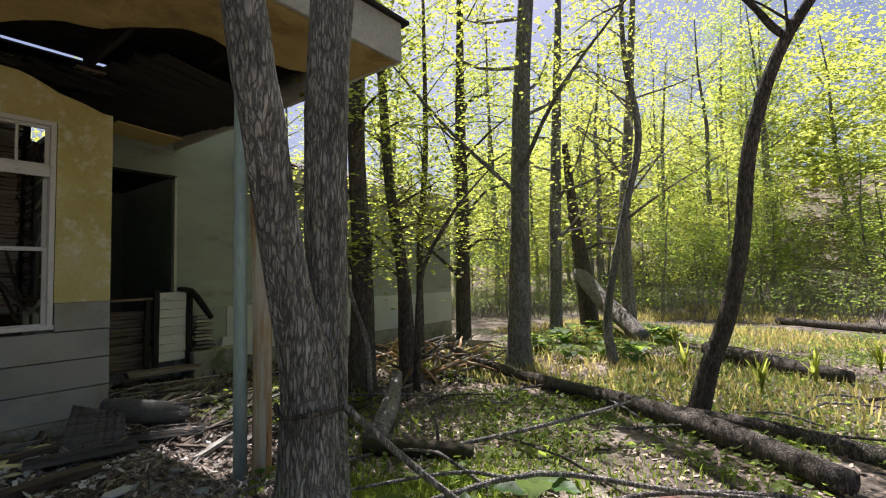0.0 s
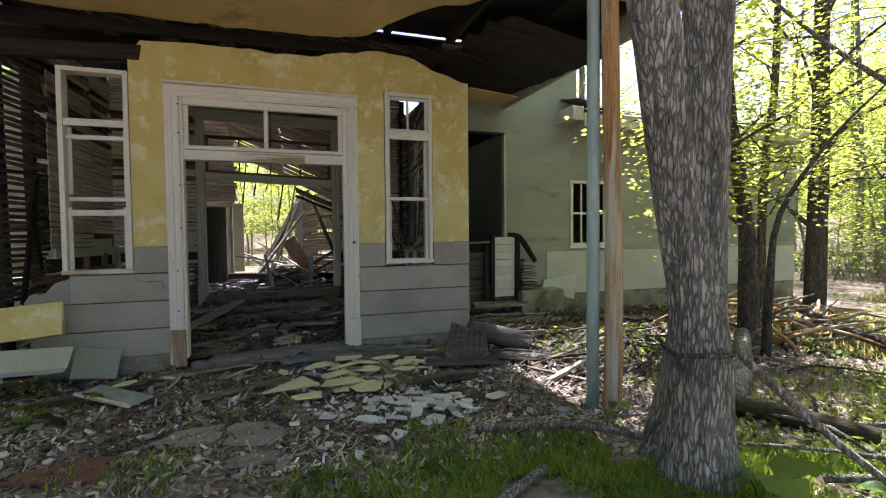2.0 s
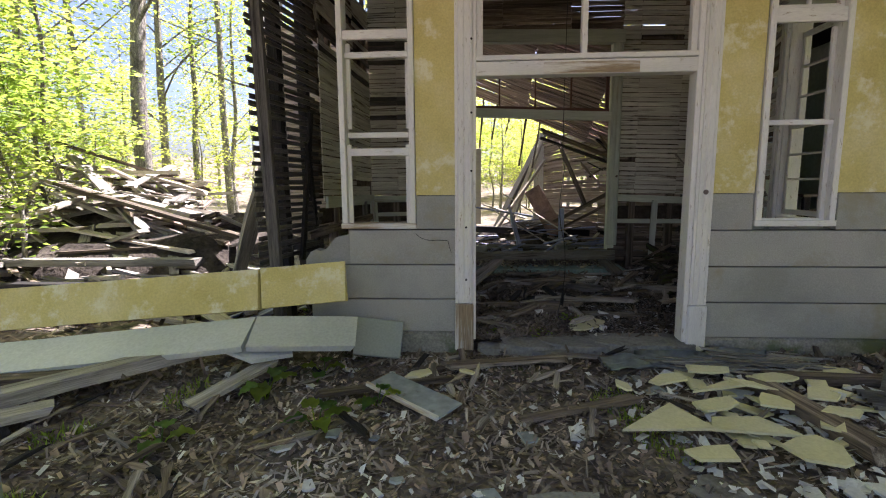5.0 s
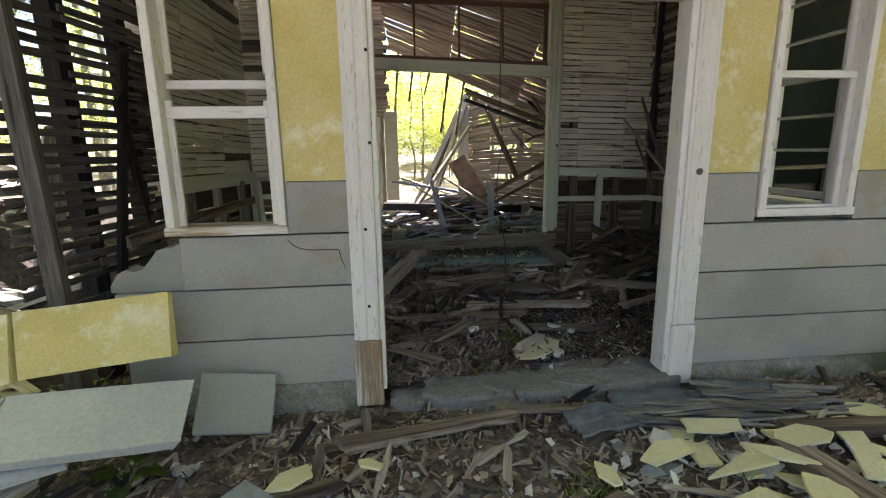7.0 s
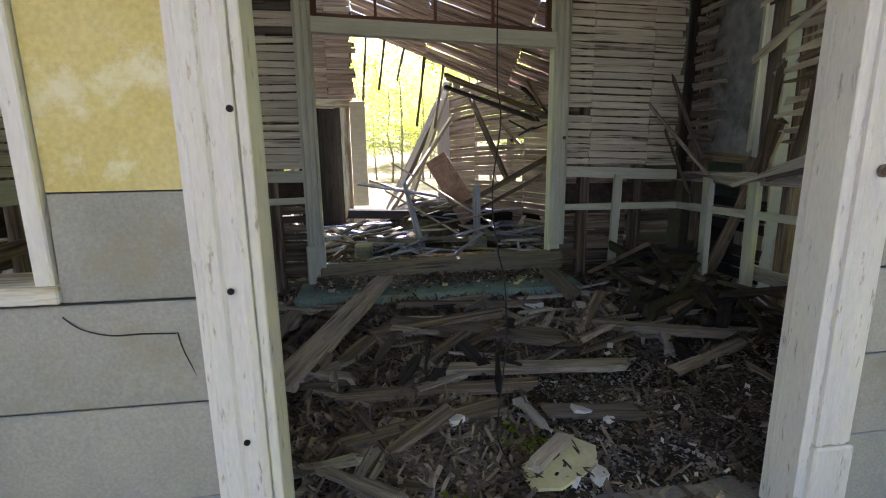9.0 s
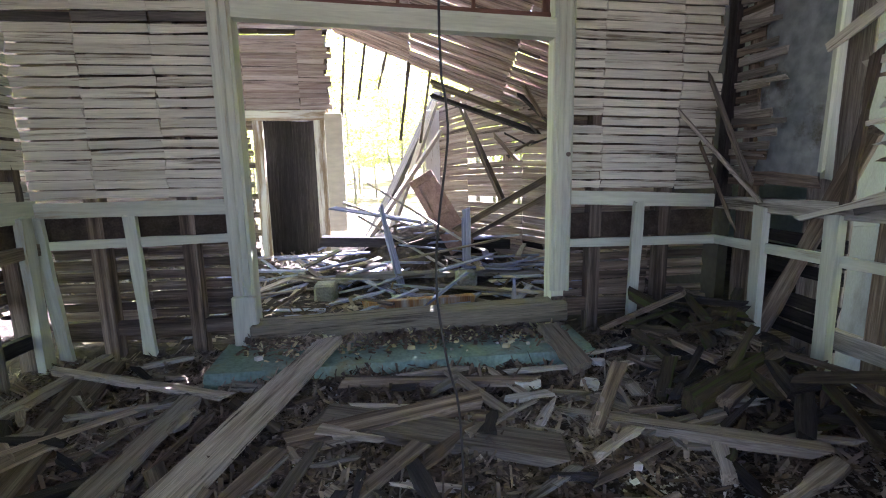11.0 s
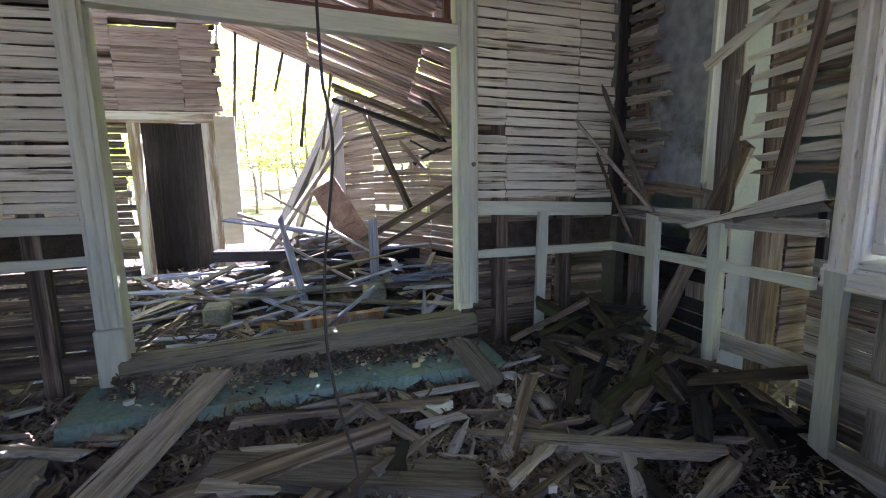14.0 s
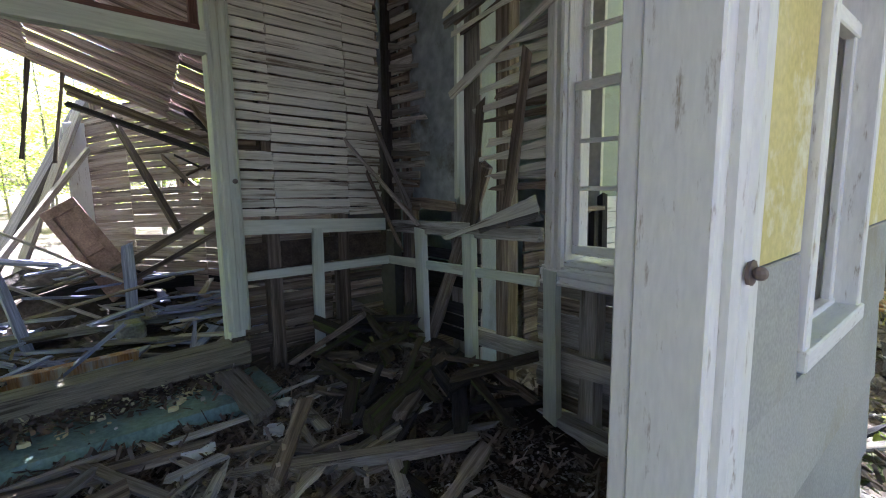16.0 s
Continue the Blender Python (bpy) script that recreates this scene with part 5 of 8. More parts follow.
# ---- forest ----
def limb_tree(rng, height, r0, crown_from, spread, n_limbs, lean=0.3, path=None, radii=None, twigs=3):
    """Trunk and limbs as one tube mesh; returns it with the places where leaves grow."""
    bm = bmesh.new()
    if path is None:
        lx, ly = rng.uniform(-lean, lean), rng.uniform(-lean, lean)
        path = [(0, 0, -0.3)]
        for k in range(1, 6):
            f = k / 5
            path.append((lx * f * f * 3 + rng.uniform(-.12, .12), ly * f * f * 3 + rng.uniform(-.12, .12), height * f))
        radii = [r0 * 1.25, r0 * 0.95, r0 * 0.8, r0 * 0.6, r0 * 0.38, r0 * 0.12]
    tube_bm(bm, path, radii, 8, 0.10, rng.uniform(0, 9))
    tips = []
    P = [Vector(p) for p in path]
    total = len(P) - 1
    for k in range(n_limbs):
        f = crown_from + (1 - crown_from) * (k + rng.random()) / n_limbs
        i = min(total - 1, int(f * total))
        base = P[i].lerp(P[i + 1], f * total - i)
        rad = (radii[i] + (radii[i + 1] - radii[i]) * (f * total - i)) * 0.30
        az = rng.uniform(0, 2 * math.pi)
        L = spread * (1.15 - 0.6 * f) * rng.uniform(0.6, 1.2)
        d = Vector((math.cos(az), math.sin(az), rng.uniform(0.15, 0.9))).normalized()
        mid = base + d * L * 0.5 + Vector((rng.uniform(-.2, .2), rng.uniform(-.2, .2), rng.uniform(-0.1, 0.25)))
        end = base + d * L + Vector((0, 0, rng.uniform(-0.2, 0.5)))
        tube_bm(bm, [base, mid, end], [rad, rad * 0.6, rad * 0.2], 5, caps=False)
        tips += [mid, end, base.lerp(mid, 0.7), mid.lerp(end, 0.5)]
        for _ in range(twigs):
            s = mid.lerp(end, rng.uniform(0.0, 0.9))
            e = s + Vector((rng.uniform(-1, 1), rng.uniform(-1, 1), rng.uniform(-0.2, 0.7))) * L * 0.4
            tube_bm(bm, [s, s.lerp(e, 0.5) + Vector((0, 0, 0.05)), e], [rad * 0.35, rad * 0.2, 0.004], 4, caps=False)
            tips += [e, s.lerp(e, 0.6)]
    tips.append(P[-1])
    return bm, tips


def leaf_spots(tips, count, sigma, rng, flat=0.55):
    out = []
    for _ in range(count):
        t = tips[rng.randrange(len(tips))]
        out.append((t.x + rng.gauss(0, sigma), t.y + rng.gauss(0, sigma), t.z + rng.gauss(0, sigma * flat)))
    return out


def make_tree(name, label, rng, height, r0, crown_from, spread, n_limbs, leaves, leaf, sigma, mats, group, path=None, radii=None, at=(0, 0, 0), lean=0.3):
    t = thing(name, at, label, "tree", group)
    bm, tips = limb_tree(rng, height, r0, crown_from, spread, n_limbs, lean, path, radii)
    trunk = new("trunk", mesh_from("trunk", bm, mats[0], True))
    trunk.parent = t
    if leaves:
        crown = new("crown", leaf_mesh("crown", leaf_spots(tips, leaves, sigma, rng), leaf, mats[1], rng))
        crown.parent = t
    return t


FR = random.Random(11)
# single trees that stand by the house, trunks as they lean
B0 = Vector((1.6, 2.15, 0))


def twin_trunk(pts, radii, seed):
    bm = bmesh.new()
    tube_bm(bm, [Vector(p) - B0 for p in pts], radii, 26, 0.12, seed)
    part("trunk", bm, M_BARK, None, "", None, True).parent = twin


twin = thing("tree", B0, "twin-trunked tree with rough grey furrowed bark", "tree")
twin_trunk([(1.54, 2.09, -0.2), (1.53, 2.07, 0.12), (1.52, 2.06, 0.5), (1.527, 2.055, 0.9), (1.48, 2.06, 1.19), (1.42, 2.075, 1.48), (1.31, 2.065, 2.04), (1.25, 2.04, 2.30), (1.15, 2.03, 2.8), (0.95, 2.0, 4.5), (0.7, 2.1, 7.0), (0.6, 2.3, 9.5)],
           [0.27, 0.20, 0.158, 0.14, 0.118, 0.108, 0.105, 0.107, 0.10, 0.09, 0.06, 0.02], 2.0)
twin_trunk([(1.74, 2.36, -0.2), (1.77, 2.36, 0.15), (1.84, 2.38, 0.6), (1.90, 2.39, 1.12), (1.912, 2.389, 1.6), (1.912, 2.389, 2.19), (1.922, 2.381, 2.55), (1.95, 2.354, 3.3), (2.1, 2.3, 5.0), (2.4, 2.1, 8.0), (2.5, 2.0, 10.5)],
           [0.33, 0.24, 0.165, 0.13, 0.128, 0.13, 0.138, 0.135, 0.11, 0.06, 0.02], 5.0)
tips = [Vector((FR.gauss(0, 1.9), FR.gauss(0, 1.9), FR.uniform(6.2, 11.0))) for _ in range(130)]
crown = new("crown", leaf_mesh("crown", leaf_spots(tips, 2200, 0.38, FR), 0.11, M_LEAF, FR))
crown.parent = twin
bm = bmesh.new()
tube_bm(bm, [Vector(p) - B0 for p in ((1.43, 2.2, 0.86), (1.36, 2.04, 0.83), (1.44, 1.91, 0.85), (1.60, 1.91, 0.84), (1.69, 2.03, 0.82), (1.66, 2.2, 0.84), (1.52, 2.24, 0.85))], [0.011, 0.014, 0.014, 0.013, 0.014, 0.012, 0.010], 6, 0.15, 3)
part("vine", bm, M_BARKDARK, None, "dark vine looped round the trunk", None, True).parent = twin


def standing(label, path, radii, mats, leaves, leaf, sigma, limbs, spread, crown_from, group="trees by the house"):
    b = Vector(path[0])
    rel = [tuple(Vector(p) - b) for p in path]
    return make_tree("tree", label, FR, 0, 0, crown_from, spread, limbs, int(leaves * 0.8), leaf * 0.68, sigma, mats, group, rel, radii, b)


standing("slender dark tree leaning over the clearing, forked near its top", [(5.78, 1.05, -0.15), (5.78, 0.88, 0.5), (5.78, 0.70, 1.0), (5.78, 0.54, 1.77), (5.78, 0.43, 2.7), (5.78, 0.23, 3.42), (5.78, 0.04, 3.83), (5.75, -0.3, 4.4), (5.6, -0.9, 6.0)],
         [0.13, 0.10, 0.09, 0.082, 0.075, 0.065, 0.055, 0.045, 0.01], (M_BARKDARK, M_LEAFY), 160, 0.07, 0.35, 6, 1.4, 0.7)
bm = bmesh.new()
tube_bm(bm, [(5.78, 0.05, 3.80), (5.78, 0.17, 3.95), (5.76, 0.38, 4.31), (5.7, 0.9, 5.0)], [0.04, 0.04, 0.03, 0.01], 6)
part("dead_fork", bm, M_BARKDARK, None)
fork = bpy.data.objects["dead_fork"]
fork.name = "fork"
under(fork, bpy.data.objects["tree.001"])
standing("straight mid-size tree with grey-brown bark and bright spring leaves", [(7.3, 4.02, -0.2), (7.3, 4.0, 0.4), (7.3, 3.92, 2.33), (7.3, 3.83, 4.3), (7.3, 3.67, 6.3), (7.4, 3.4, 10.0), (7.4, 3.3, 13.0)],
         [0.30, 0.20, 0.165, 0.15, 0.13, 0.08, 0.02], (M_BARK, M_LEAFY), 2600, 0.14, 0.45, 16, 3.0, 0.30)
standing("dark vine-wrapped tree close to the house wall", [(4.43, 4.82, -0.2), (4.43, 4.80, 0.8), (4.43, 4.79, 1.81), (4.43, 4.87, 3.78), (4.5, 4.7, 7.0), (4.5, 4.7, 11.0)],
         [0.24, 0.17, 0.14, 0.12, 0.08, 0.02], (M_BARKDARK, M_LEAFY), 4200, 0.12, 0.32, 14, 1.15, 0.25)
standing("thin dark tree close to the house wall", [(5.3, 4.79, -0.2), (5.3, 4.82, 1.41), (5.3, 5.08, 2.9), (5.3, 5.23, 4.73), (5.2, 5.4, 8.0)],
         [0.14, 0.10, 0.085, 0.07, 0.02], (M_BARKDARK, M_LEAFY), 4200, 0.11, 0.32, 14, 1.1, 0.22)
standing("thin crooked dead stem", [(4.83, 4.19, -0.1), (4.83, 4.16, 0.8), (4.9, 4.1, 1.6), (5.3, 3.85, 2.4), (5.8, 3.6, 3.0)], [0.055, 0.045, 0.03, 0.02, 0.01], (M_BARKDARK, M_LEAF), 0, 0.1, 0.3, 3, 0.9, 0.5)
standing("crooked thin sapling with yellow-green leaves", [(8.1, 2.63, -0.1), (8.1, 2.74, 0.75), (8.1, 2.39, 2.45), (8.1, 2.11, 3.73), (8.1, 2.28, 5.12), (8.1, 2.28, 6.5), (8.2, 2.2, 9.0)],
         [0.10, 0.07, 0.06, 0.055, 0.045, 0.03, 0.01], (M_BARK, M_LEAFY), 1300, 0.10, 0.4, 12, 1.8, 0.40)
standing("straight dark tree near the end of the wing", [(9.66, 6.84, -0.2), (9.7, 6.8, 3.0), (9.7, 6.8, 6.0), (9.8, 6.7, 12.0)], [0.2, 0.16, 0.12, 0.03], (M_BARKDARK, M_LEAF), 1800, 0.14, 0.45, 16, 2.5, 0.15)
standing("young tree with bright leaves", [(6.6, 5.6, -0.2), (6.6, 5.6, 2.0), (6.7, 5.5, 4.0), (6.7, 5.5, 8.0)], [0.08, 0.06, 0.05, 0.015], (M_BARKDARK, M_LEAFY), 6000, 0.12, 0.45, 22, 2.0, 0.25)
standing("pair-stemmed tree in the clearing", [(11.2, 5.08, -0.2), (11.2, 5.0, 3.0), (11.3, 4.9, 6.0), (11.5, 4.6, 13.0)], [0.17, 0.14, 0.11, 0.02], (M_BARK, M_LEAFY), 2200, 0.15, 0.5, 16, 2.8, 0.22)
standing("dark dead snag with a broken top", [(13.6, 5.1, -0.2), (13.4, 5.2, 1.6), (13.2, 5.3, 3.0), (12.9, 5.4, 5.2)], [0.30, 0.22, 0.17, 0.08], (M_BARKDARK, M_LEAF), 0, 0.1, 0.3, 5, 1.0, 0.4)
standing("pale leaning tree in the clearing", [(12.4, 3.6, -0.2), (12.5, 3.7, 2.5), (12.9, 3.6, 5.5), (13.3, 3.3, 11.0)], [0.18, 0.15, 0.12, 0.03], (M_BARKPALE, M_LEAFY), 2600, 0.15, 0.5, 14, 2.8, 0.3)

standing("tall leafy tree behind the long wing", [(7.4, 13.5, -0.2), (7.4, 13.3, 3.0), (7.3, 12.4, 7.0), (7.1, 11.2, 11.0), (7.0, 10.4, 14.5)], [0.24, 0.19, 0.15, 0.09, 0.02], (M_BARK, M_LEAF), 12000, 0.17, 0.55, 30, 3.6, 0.42)
standing("tall leafy tree behind the long wing", [(4.9, 13.6, -0.2), (5.0, 13.4, 3.0), (5.3, 12.3, 7.0), (5.6, 10.9, 11.0), (5.8, 10.2, 14.0)], [0.22, 0.17, 0.13, 0.08, 0.02], (M_BARK, M_LEAFY), 9000, 0.17, 0.55, 26, 3.2, 0.45)

# forest trees, six kinds copied through the woods
protos = []
for i in range(6):
    h = 11 + 1.6 * i
    protos.append(make_tree("tree", "forest tree with a tall trunk and bright spring leaves", FR, h, 0.11 + 0.02 * (i % 4), 0.22 + 0.04 * (i % 3), 3.0 + 0.25 * i, 20, 2500, 0.135, 0.42,
                            ((M_BARKPALE, M_BARK, M_BARKPALE)[i % 3], (M_LEAF, M_LEAFY, M_LEAFY)[i % 3]), "forest trees", at=(0, 0, 0), lean=0.25))
saplings = []
for i in range(4):
    saplings.append(make_tree("sapling", "slender understorey sapling with fresh yellow-green leaves", FR, 3.2 + 1.1 * i, 0.03 + 0.008 * i, 0.15, 1.5 + 0.2 * i, 14, 1700, 0.095, 0.24,
                              (M_BARKPALE, M_LEAFY if i % 2 else M_LEAF), "understorey", at=(0, 0, 0), lean=0.2))


def clear_of_house(x, y):
    return not (-6.8 < x < 12.0 and 2.0 < y < 17.5) and not (-7 < x < 5 and -3 < y < 7)


used = set()
spots = []
FP = random.Random(29)
tries = 0
while len(spots) < 66 and tries < 9000:
    tries += 1
    az = radians(FP.uniform(-40, 165))
    r = FP.uniform(9, 60) if len(spots) > 40 else FP.uniform(10, 30)
    x, y = r * math.cos(az), r * math.sin(az)
    if not clear_of_house(x, y):
        continue
    if x < 24 and y < 6.0:          # the clearing
        continue
    if 8 < x < 19 and y < 15:       # open ground towards the sun
        continue
    if -7 < x < 6 and 15 < y < 34:  # thin young growth behind the house
        continue
    if any((x - a) ** 2 + (y - b) ** 2 < (2.0 if r < 30 else 2.6) ** 2 for a, b in spots):
        continue
    spots.append((x, y))
# trees behind the walker, out of view, whose crowns shade the yard
spots += [(-6.5, -5.0), (-1.0, -6.5), (5.0, -5.5), (-9.5, 1.0)]
for i, (x, y) in enumerate(spots):
    pr = protos[FP.randrange(6)]
    s = FP.uniform(0.85, 1.2)
    m = Matrix.LocRotScale((x, y, ground_height(x, y) - 0.1), Euler((0, 0, FP.uniform(0, 6.28))), None)
    if i < 6:
        protos[i].matrix_basis = m
        used.add(i)
        continue
    copy_thing(pr, m)
for _ in range(14):
    az, r = radians(FP.uniform(-14, 26)), FP.uniform(25, 48)
    x, y = r * math.cos(az), r * math.sin(az)
    copy_thing(protos[FP.randrange(6)], Matrix.LocRotScale((x, y, ground_height(x, y) - 0.1), Euler((0, 0, FP.uniform(0, 6.28))), None))
for _ in range(50):
    az, r = radians(FP.uniform(-14, 30)), FP.uniform(21, 38)
    x, y = r * math.cos(az), r * math.sin(az)
    copy_thing(saplings[FP.randrange(4)], Matrix.LocRotScale((x, y, ground_height(x, y) - 0.05), Euler((0, 0, FP.uniform(0, 6.28))), None))
for _ in range(26):
    x, y = FP.uniform(-9, 8), FP.uniform(19, 32)
    copy_thing(saplings[FP.randrange(4)], Matrix.LocRotScale((x, y, ground_height(x, y) - 0.05), Euler((0, 0, FP.uniform(0, 6.28))), None))
n_sap = 0
tries = 0
while n_sap < 130 and tries < 9000:
    tries += 1
    az = radians(FP.uniform(-25, 160))
    r = FP.uniform(8, 36)
    x, y = r * math.cos(az), r * math.sin(az)
    if not clear_of_house(x, y) or (y < 4.0 and x < 21):
        continue
    m = Matrix.LocRotScale((x, y, ground_height(x, y) - 0.05), Euler((0, 0, FP.uniform(0, 6.28))), None)
    if n_sap < 4:
        saplings[n_sap].matrix_basis = m
    else:
        copy_thing(saplings[FP.randrange(4)], m)
    n_sap += 1

# far woods on the hill: crowns and stems too many to count
far = []
FS = random.Random(31)
for _ in range(420):
    az = radians(FS.uniform(-35, 165))
    r = FS.uniform(34, 85)
    if az > radians(62) and FS.random() < (0.7 if az > radians(108) else 0.15):
        continue
    x, y = r * math.cos(az), r * math.sin(az)
    z = ground_height(x, y)
    hgt = FS.uniform(5, 15)
    for _ in range(9):
        cx, cy, cz = x + FS.gauss(0, 1.5), y + FS.gauss(0, 1.5), z + hgt * FS.uniform(0.25, 1.0)
        far += [(cx + FS.gauss(0, 0.7), cy + FS.gauss(0, 0.7), cz + FS.gauss(0, 0.5)) for _ in range(56)]
# the brighter leaf colour replaces the haze and sunlight missing on the hill
tagged(new("far_woods", leaf_mesh("far_woods", far, 0.42, M_LEAFY, FS)), "distant wooded hillside in fresh spring leaf", "woods", kind="stuff")

# brush: tangles of thin bare stems and small leaves along the wood's edge
bm_v, bm_f, bl = [], [], []
for _ in range(1500):
    az = radians(FS.uniform(-15, 42))
    r = FS.uniform(17, 26)
    x, y = r * math.cos(az), r * math.sin(az)
    z = ground_height(x, y) - 0.05
    a = Vector((x, y, z))
    for _ in range(2):
        b = a + Vector((FS.uniform(-.6, .6), FS.uniform(-.6, .6), FS.uniform(0.5, 1.7)))
        w = Vector((FS.uniform(-1, 1), FS.uniform(-1, 1), 0)).normalized() * 0.012
        i = len(bm_v)
        bm_v += [tuple(a - w), tuple(a + w), tuple(b)]
        bm_f.append((i, i + 1, i + 2))
        for _ in range(5):
            bl.append(tuple(a.lerp(b, FS.uniform(0.4, 1.0)) + Vector((FS.gauss(0, .12), FS.gauss(0, .12), 0))))
me = bpy.data.meshes.new("brush")
me.from_pydata(bm_v, [], bm_f)
me.materials.append(M_BARKPALE)
tagged(new("brush_stems", me), "tangle of bare grey-brown stems at the wood's edge", "brush", kind="stuff")
tagged(new("brush_leaves", leaf_mesh("brush_leaves", bl, 0.09, M_LEAF, FS)), "sparse small leaves on the brush", "brush", kind="stuff")

# ---- grass, weeds and litter ----
def blades(name, n, where, height, mat, seed, label, width=0.006):
    st = random.Random(seed)
    vs, fs = [], []
    made = 0
    while made < n:
        x, y, h = where(st)
        if x is None:
            continue
        z = ground_height(x, y) - 0.01
        a = st.uniform(0, 6.28)
        w = width * st.uniform(0.6, 1.5)
        hh = height * h * st.uniform(0.5, 1.3)
        bx, by = st.uniform(-0.5, 0.5) * hh, st.uniform(-0.5, 0.5) * hh
        i = len(vs)
        vs += [(x - math.cos(a) * w, y - math.sin(a) * w, z), (x + math.cos(a) * w, y + math.sin(a) * w, z),
               (x + bx * 0.4 + math.cos(a) * w * .7, y + by * 0.4 + math.sin(a) * w * .7, z + hh * 0.6), (x + bx, y + by, z + hh)]
        fs += [(i, i + 1, i + 2), (i, i + 2, i + 3)]
        made += 1
    me = bpy.data.meshes.new(name)
    me.from_pydata(vs, [], fs)
    me.materials.append(mat)
    return tagged(new(name, me), label, "grass", kind="stuff")


def on_mound(st):
    x, y = st.gauss(1.1, 1.0), st.gauss(1.9, 0.6)
    if y > 3.2 or noise.noise(Vector((x * 1.6, y * 1.6, 9))) < -0.12:
        return None, None, None
    return x, y, 1.0


def on_yard(st):
    x, y = st.uniform(2.6, 14), st.uniform(-4, 6)
    if noise.noise(Vector((x * 0.8, y * 0.8, 4))) < -0.05:
        return None, None, None
    return x, y, 0.8


def on_clearing(st):
    x, y = st.uniform(6, 24), st.uniform(-9, 7)
    if noise.noise(Vector((x * 0.35, y * 0.35, 6))) < -0.05:
        return None, None, None
    return x, y, 1.3


def in_front(st):
    x, y = st.uniform(-5.0, 2.6), st.uniform(0.6, 5.2)
    if noise.noise(Vector((x * 1.3, y * 1.3, 14))) < -0.10 + 0.085 * y + (0.12 if x > -1.6 else -0.12):
        return None, None, None
    return x, y, 0.8


blades("grass_mound", 36000, on_mound, 0.06, M_GRASS, 1, "short bright grass on a low mound")
blades("grass_yard", 22000, on_yard, 0.10, M_GRASS, 2, "thin low grass under the trees")
blades("grass_clearing", 22000, on_clearing, 0.13, M_DRYGRASS, 3, "sunlit grass of the clearing", 0.012)
blades("grass_front", 20000, in_front, 0.07, M_GRASS, 4, "scattered weeds before the house")


def flakes(name, n, where, size, mat, seed, label, thick=False, category="litter"):
    """Flat scraps lying about, each a bent quad."""
    st = random.Random(seed)
    vs, fs = [], []
    while len(fs) < n:
        x, y, z = where(st)
        if x is None:
            continue
        a, tl = st.uniform(0, 6.28), st.gauss(0, 0.35)
        L, W = size[0] * st.uniform(0.4, 1.4), size[1] * st.uniform(0.4, 1.4)
        d = Vector((math.cos(a) * math.cos(tl), math.sin(a) * math.cos(tl), math.sin(tl)))
        s = Vector((-math.sin(a), math.cos(a), st.gauss(0, 0.3)))
        c = Vector((x, y, z + 0.004 + abs(math.sin(tl)) * L * 0.5))
        i = len(vs)
        k = st.uniform(0.4, 1.0)
        vs += [tuple(c - d * L / 2 - s * W / 2 * k), tuple(c + d * L / 2 - s * W / 2), tuple(c + d * L / 2 * st.uniform(.6, 1) + s * W / 2 * k), tuple(c - d * L / 2 * st.uniform(.6, 1) + s * W / 2)]
        fs.append((i, i + 1, i + 2, i + 3))
    me = bpy.data.meshes.new(name)
    me.from_pydata(vs, [], fs)
    me.materials.append(mat)
    return tagged(new(name, me), label, category, kind="stuff")


def yard_spot(st):
    x, y = st.uniform(-6, 13), st.uniform(-4, 5.9)
    if x > 2 and y > 5.9 or (x < 2 and y > 5.75):
        return None, None, None
    if (x - 1) ** 2 / 1.2 + (y - 1.8) ** 2 / 0.5 < 1 and st.random() < 0.8:
        return None, None, None
    return x, y, ground_height(x, y)


def porch_spot(st):
    x, y = st.uniform(-5.5, 3.4), st.uniform(2.4, 5.9)
    if st.random() > smooth(2.2, 3.6, y):
        return None, None, None
    return x, y, ground_height(x, y)


def alcove_spot(st):
    x, y = st.uniform(1.95, 8.0), st.uniform(4.0, 7.9)
    return x, y, ground_height(x, y)


def indoor_spot(st):
    x, y = st.uniform(-3.0, 1.6), st.uniform(6.05, 8.75)
    return x, y, debris_height(x, y)


def bare_patch(x, y):
    return x > -0.42 + 0.25 * noise.noise(Vector((x * 2, y * 2, 6))) and y < 7.25 + 0.3 * noise.noise(Vector((x * 1.5, y * 1.5, 2)))


def litter_spot(st):
    x, y = st.uniform(-3.0, 1.6), st.uniform(6.05, 8.75)
    if bare_patch(x, y) and st.random() < 0.88:
        return None, None, None
    return x, y, debris_height(x, y) + st.uniform(0, 0.02)


def gravel_spot(st):
    x, y = st.uniform(-0.6, 1.5), st.uniform(6.12, 7.5)
    if not bare_patch(x, y) and st.random() < 0.8:
        return None, None, None
    return x, y, debris_height(x, y)


def back_spot(st):
    x, y = st.uniform(-4.5, 1.6), st.uniform(9.0, 13.5)
    return x, y, debris_height(x, y)


flakes("leaf_litter", 42000, yard_spot, (0.05, 0.03), M_LITTER, 5, "brown dead leaves on the ground")
def cover_spot(st):
    x, y = st.uniform(2.4, 15), st.uniform(-5, 6)
    if noise.noise(Vector((x * 0.7, y * 0.7, 17))) + 0.35 * noise.noise(Vector((x * 2.3, y * 2.3, 3))) < -0.05:
        return None, None, None
    return x, y, ground_height(x, y) + st.uniform(0.01, 0.07)


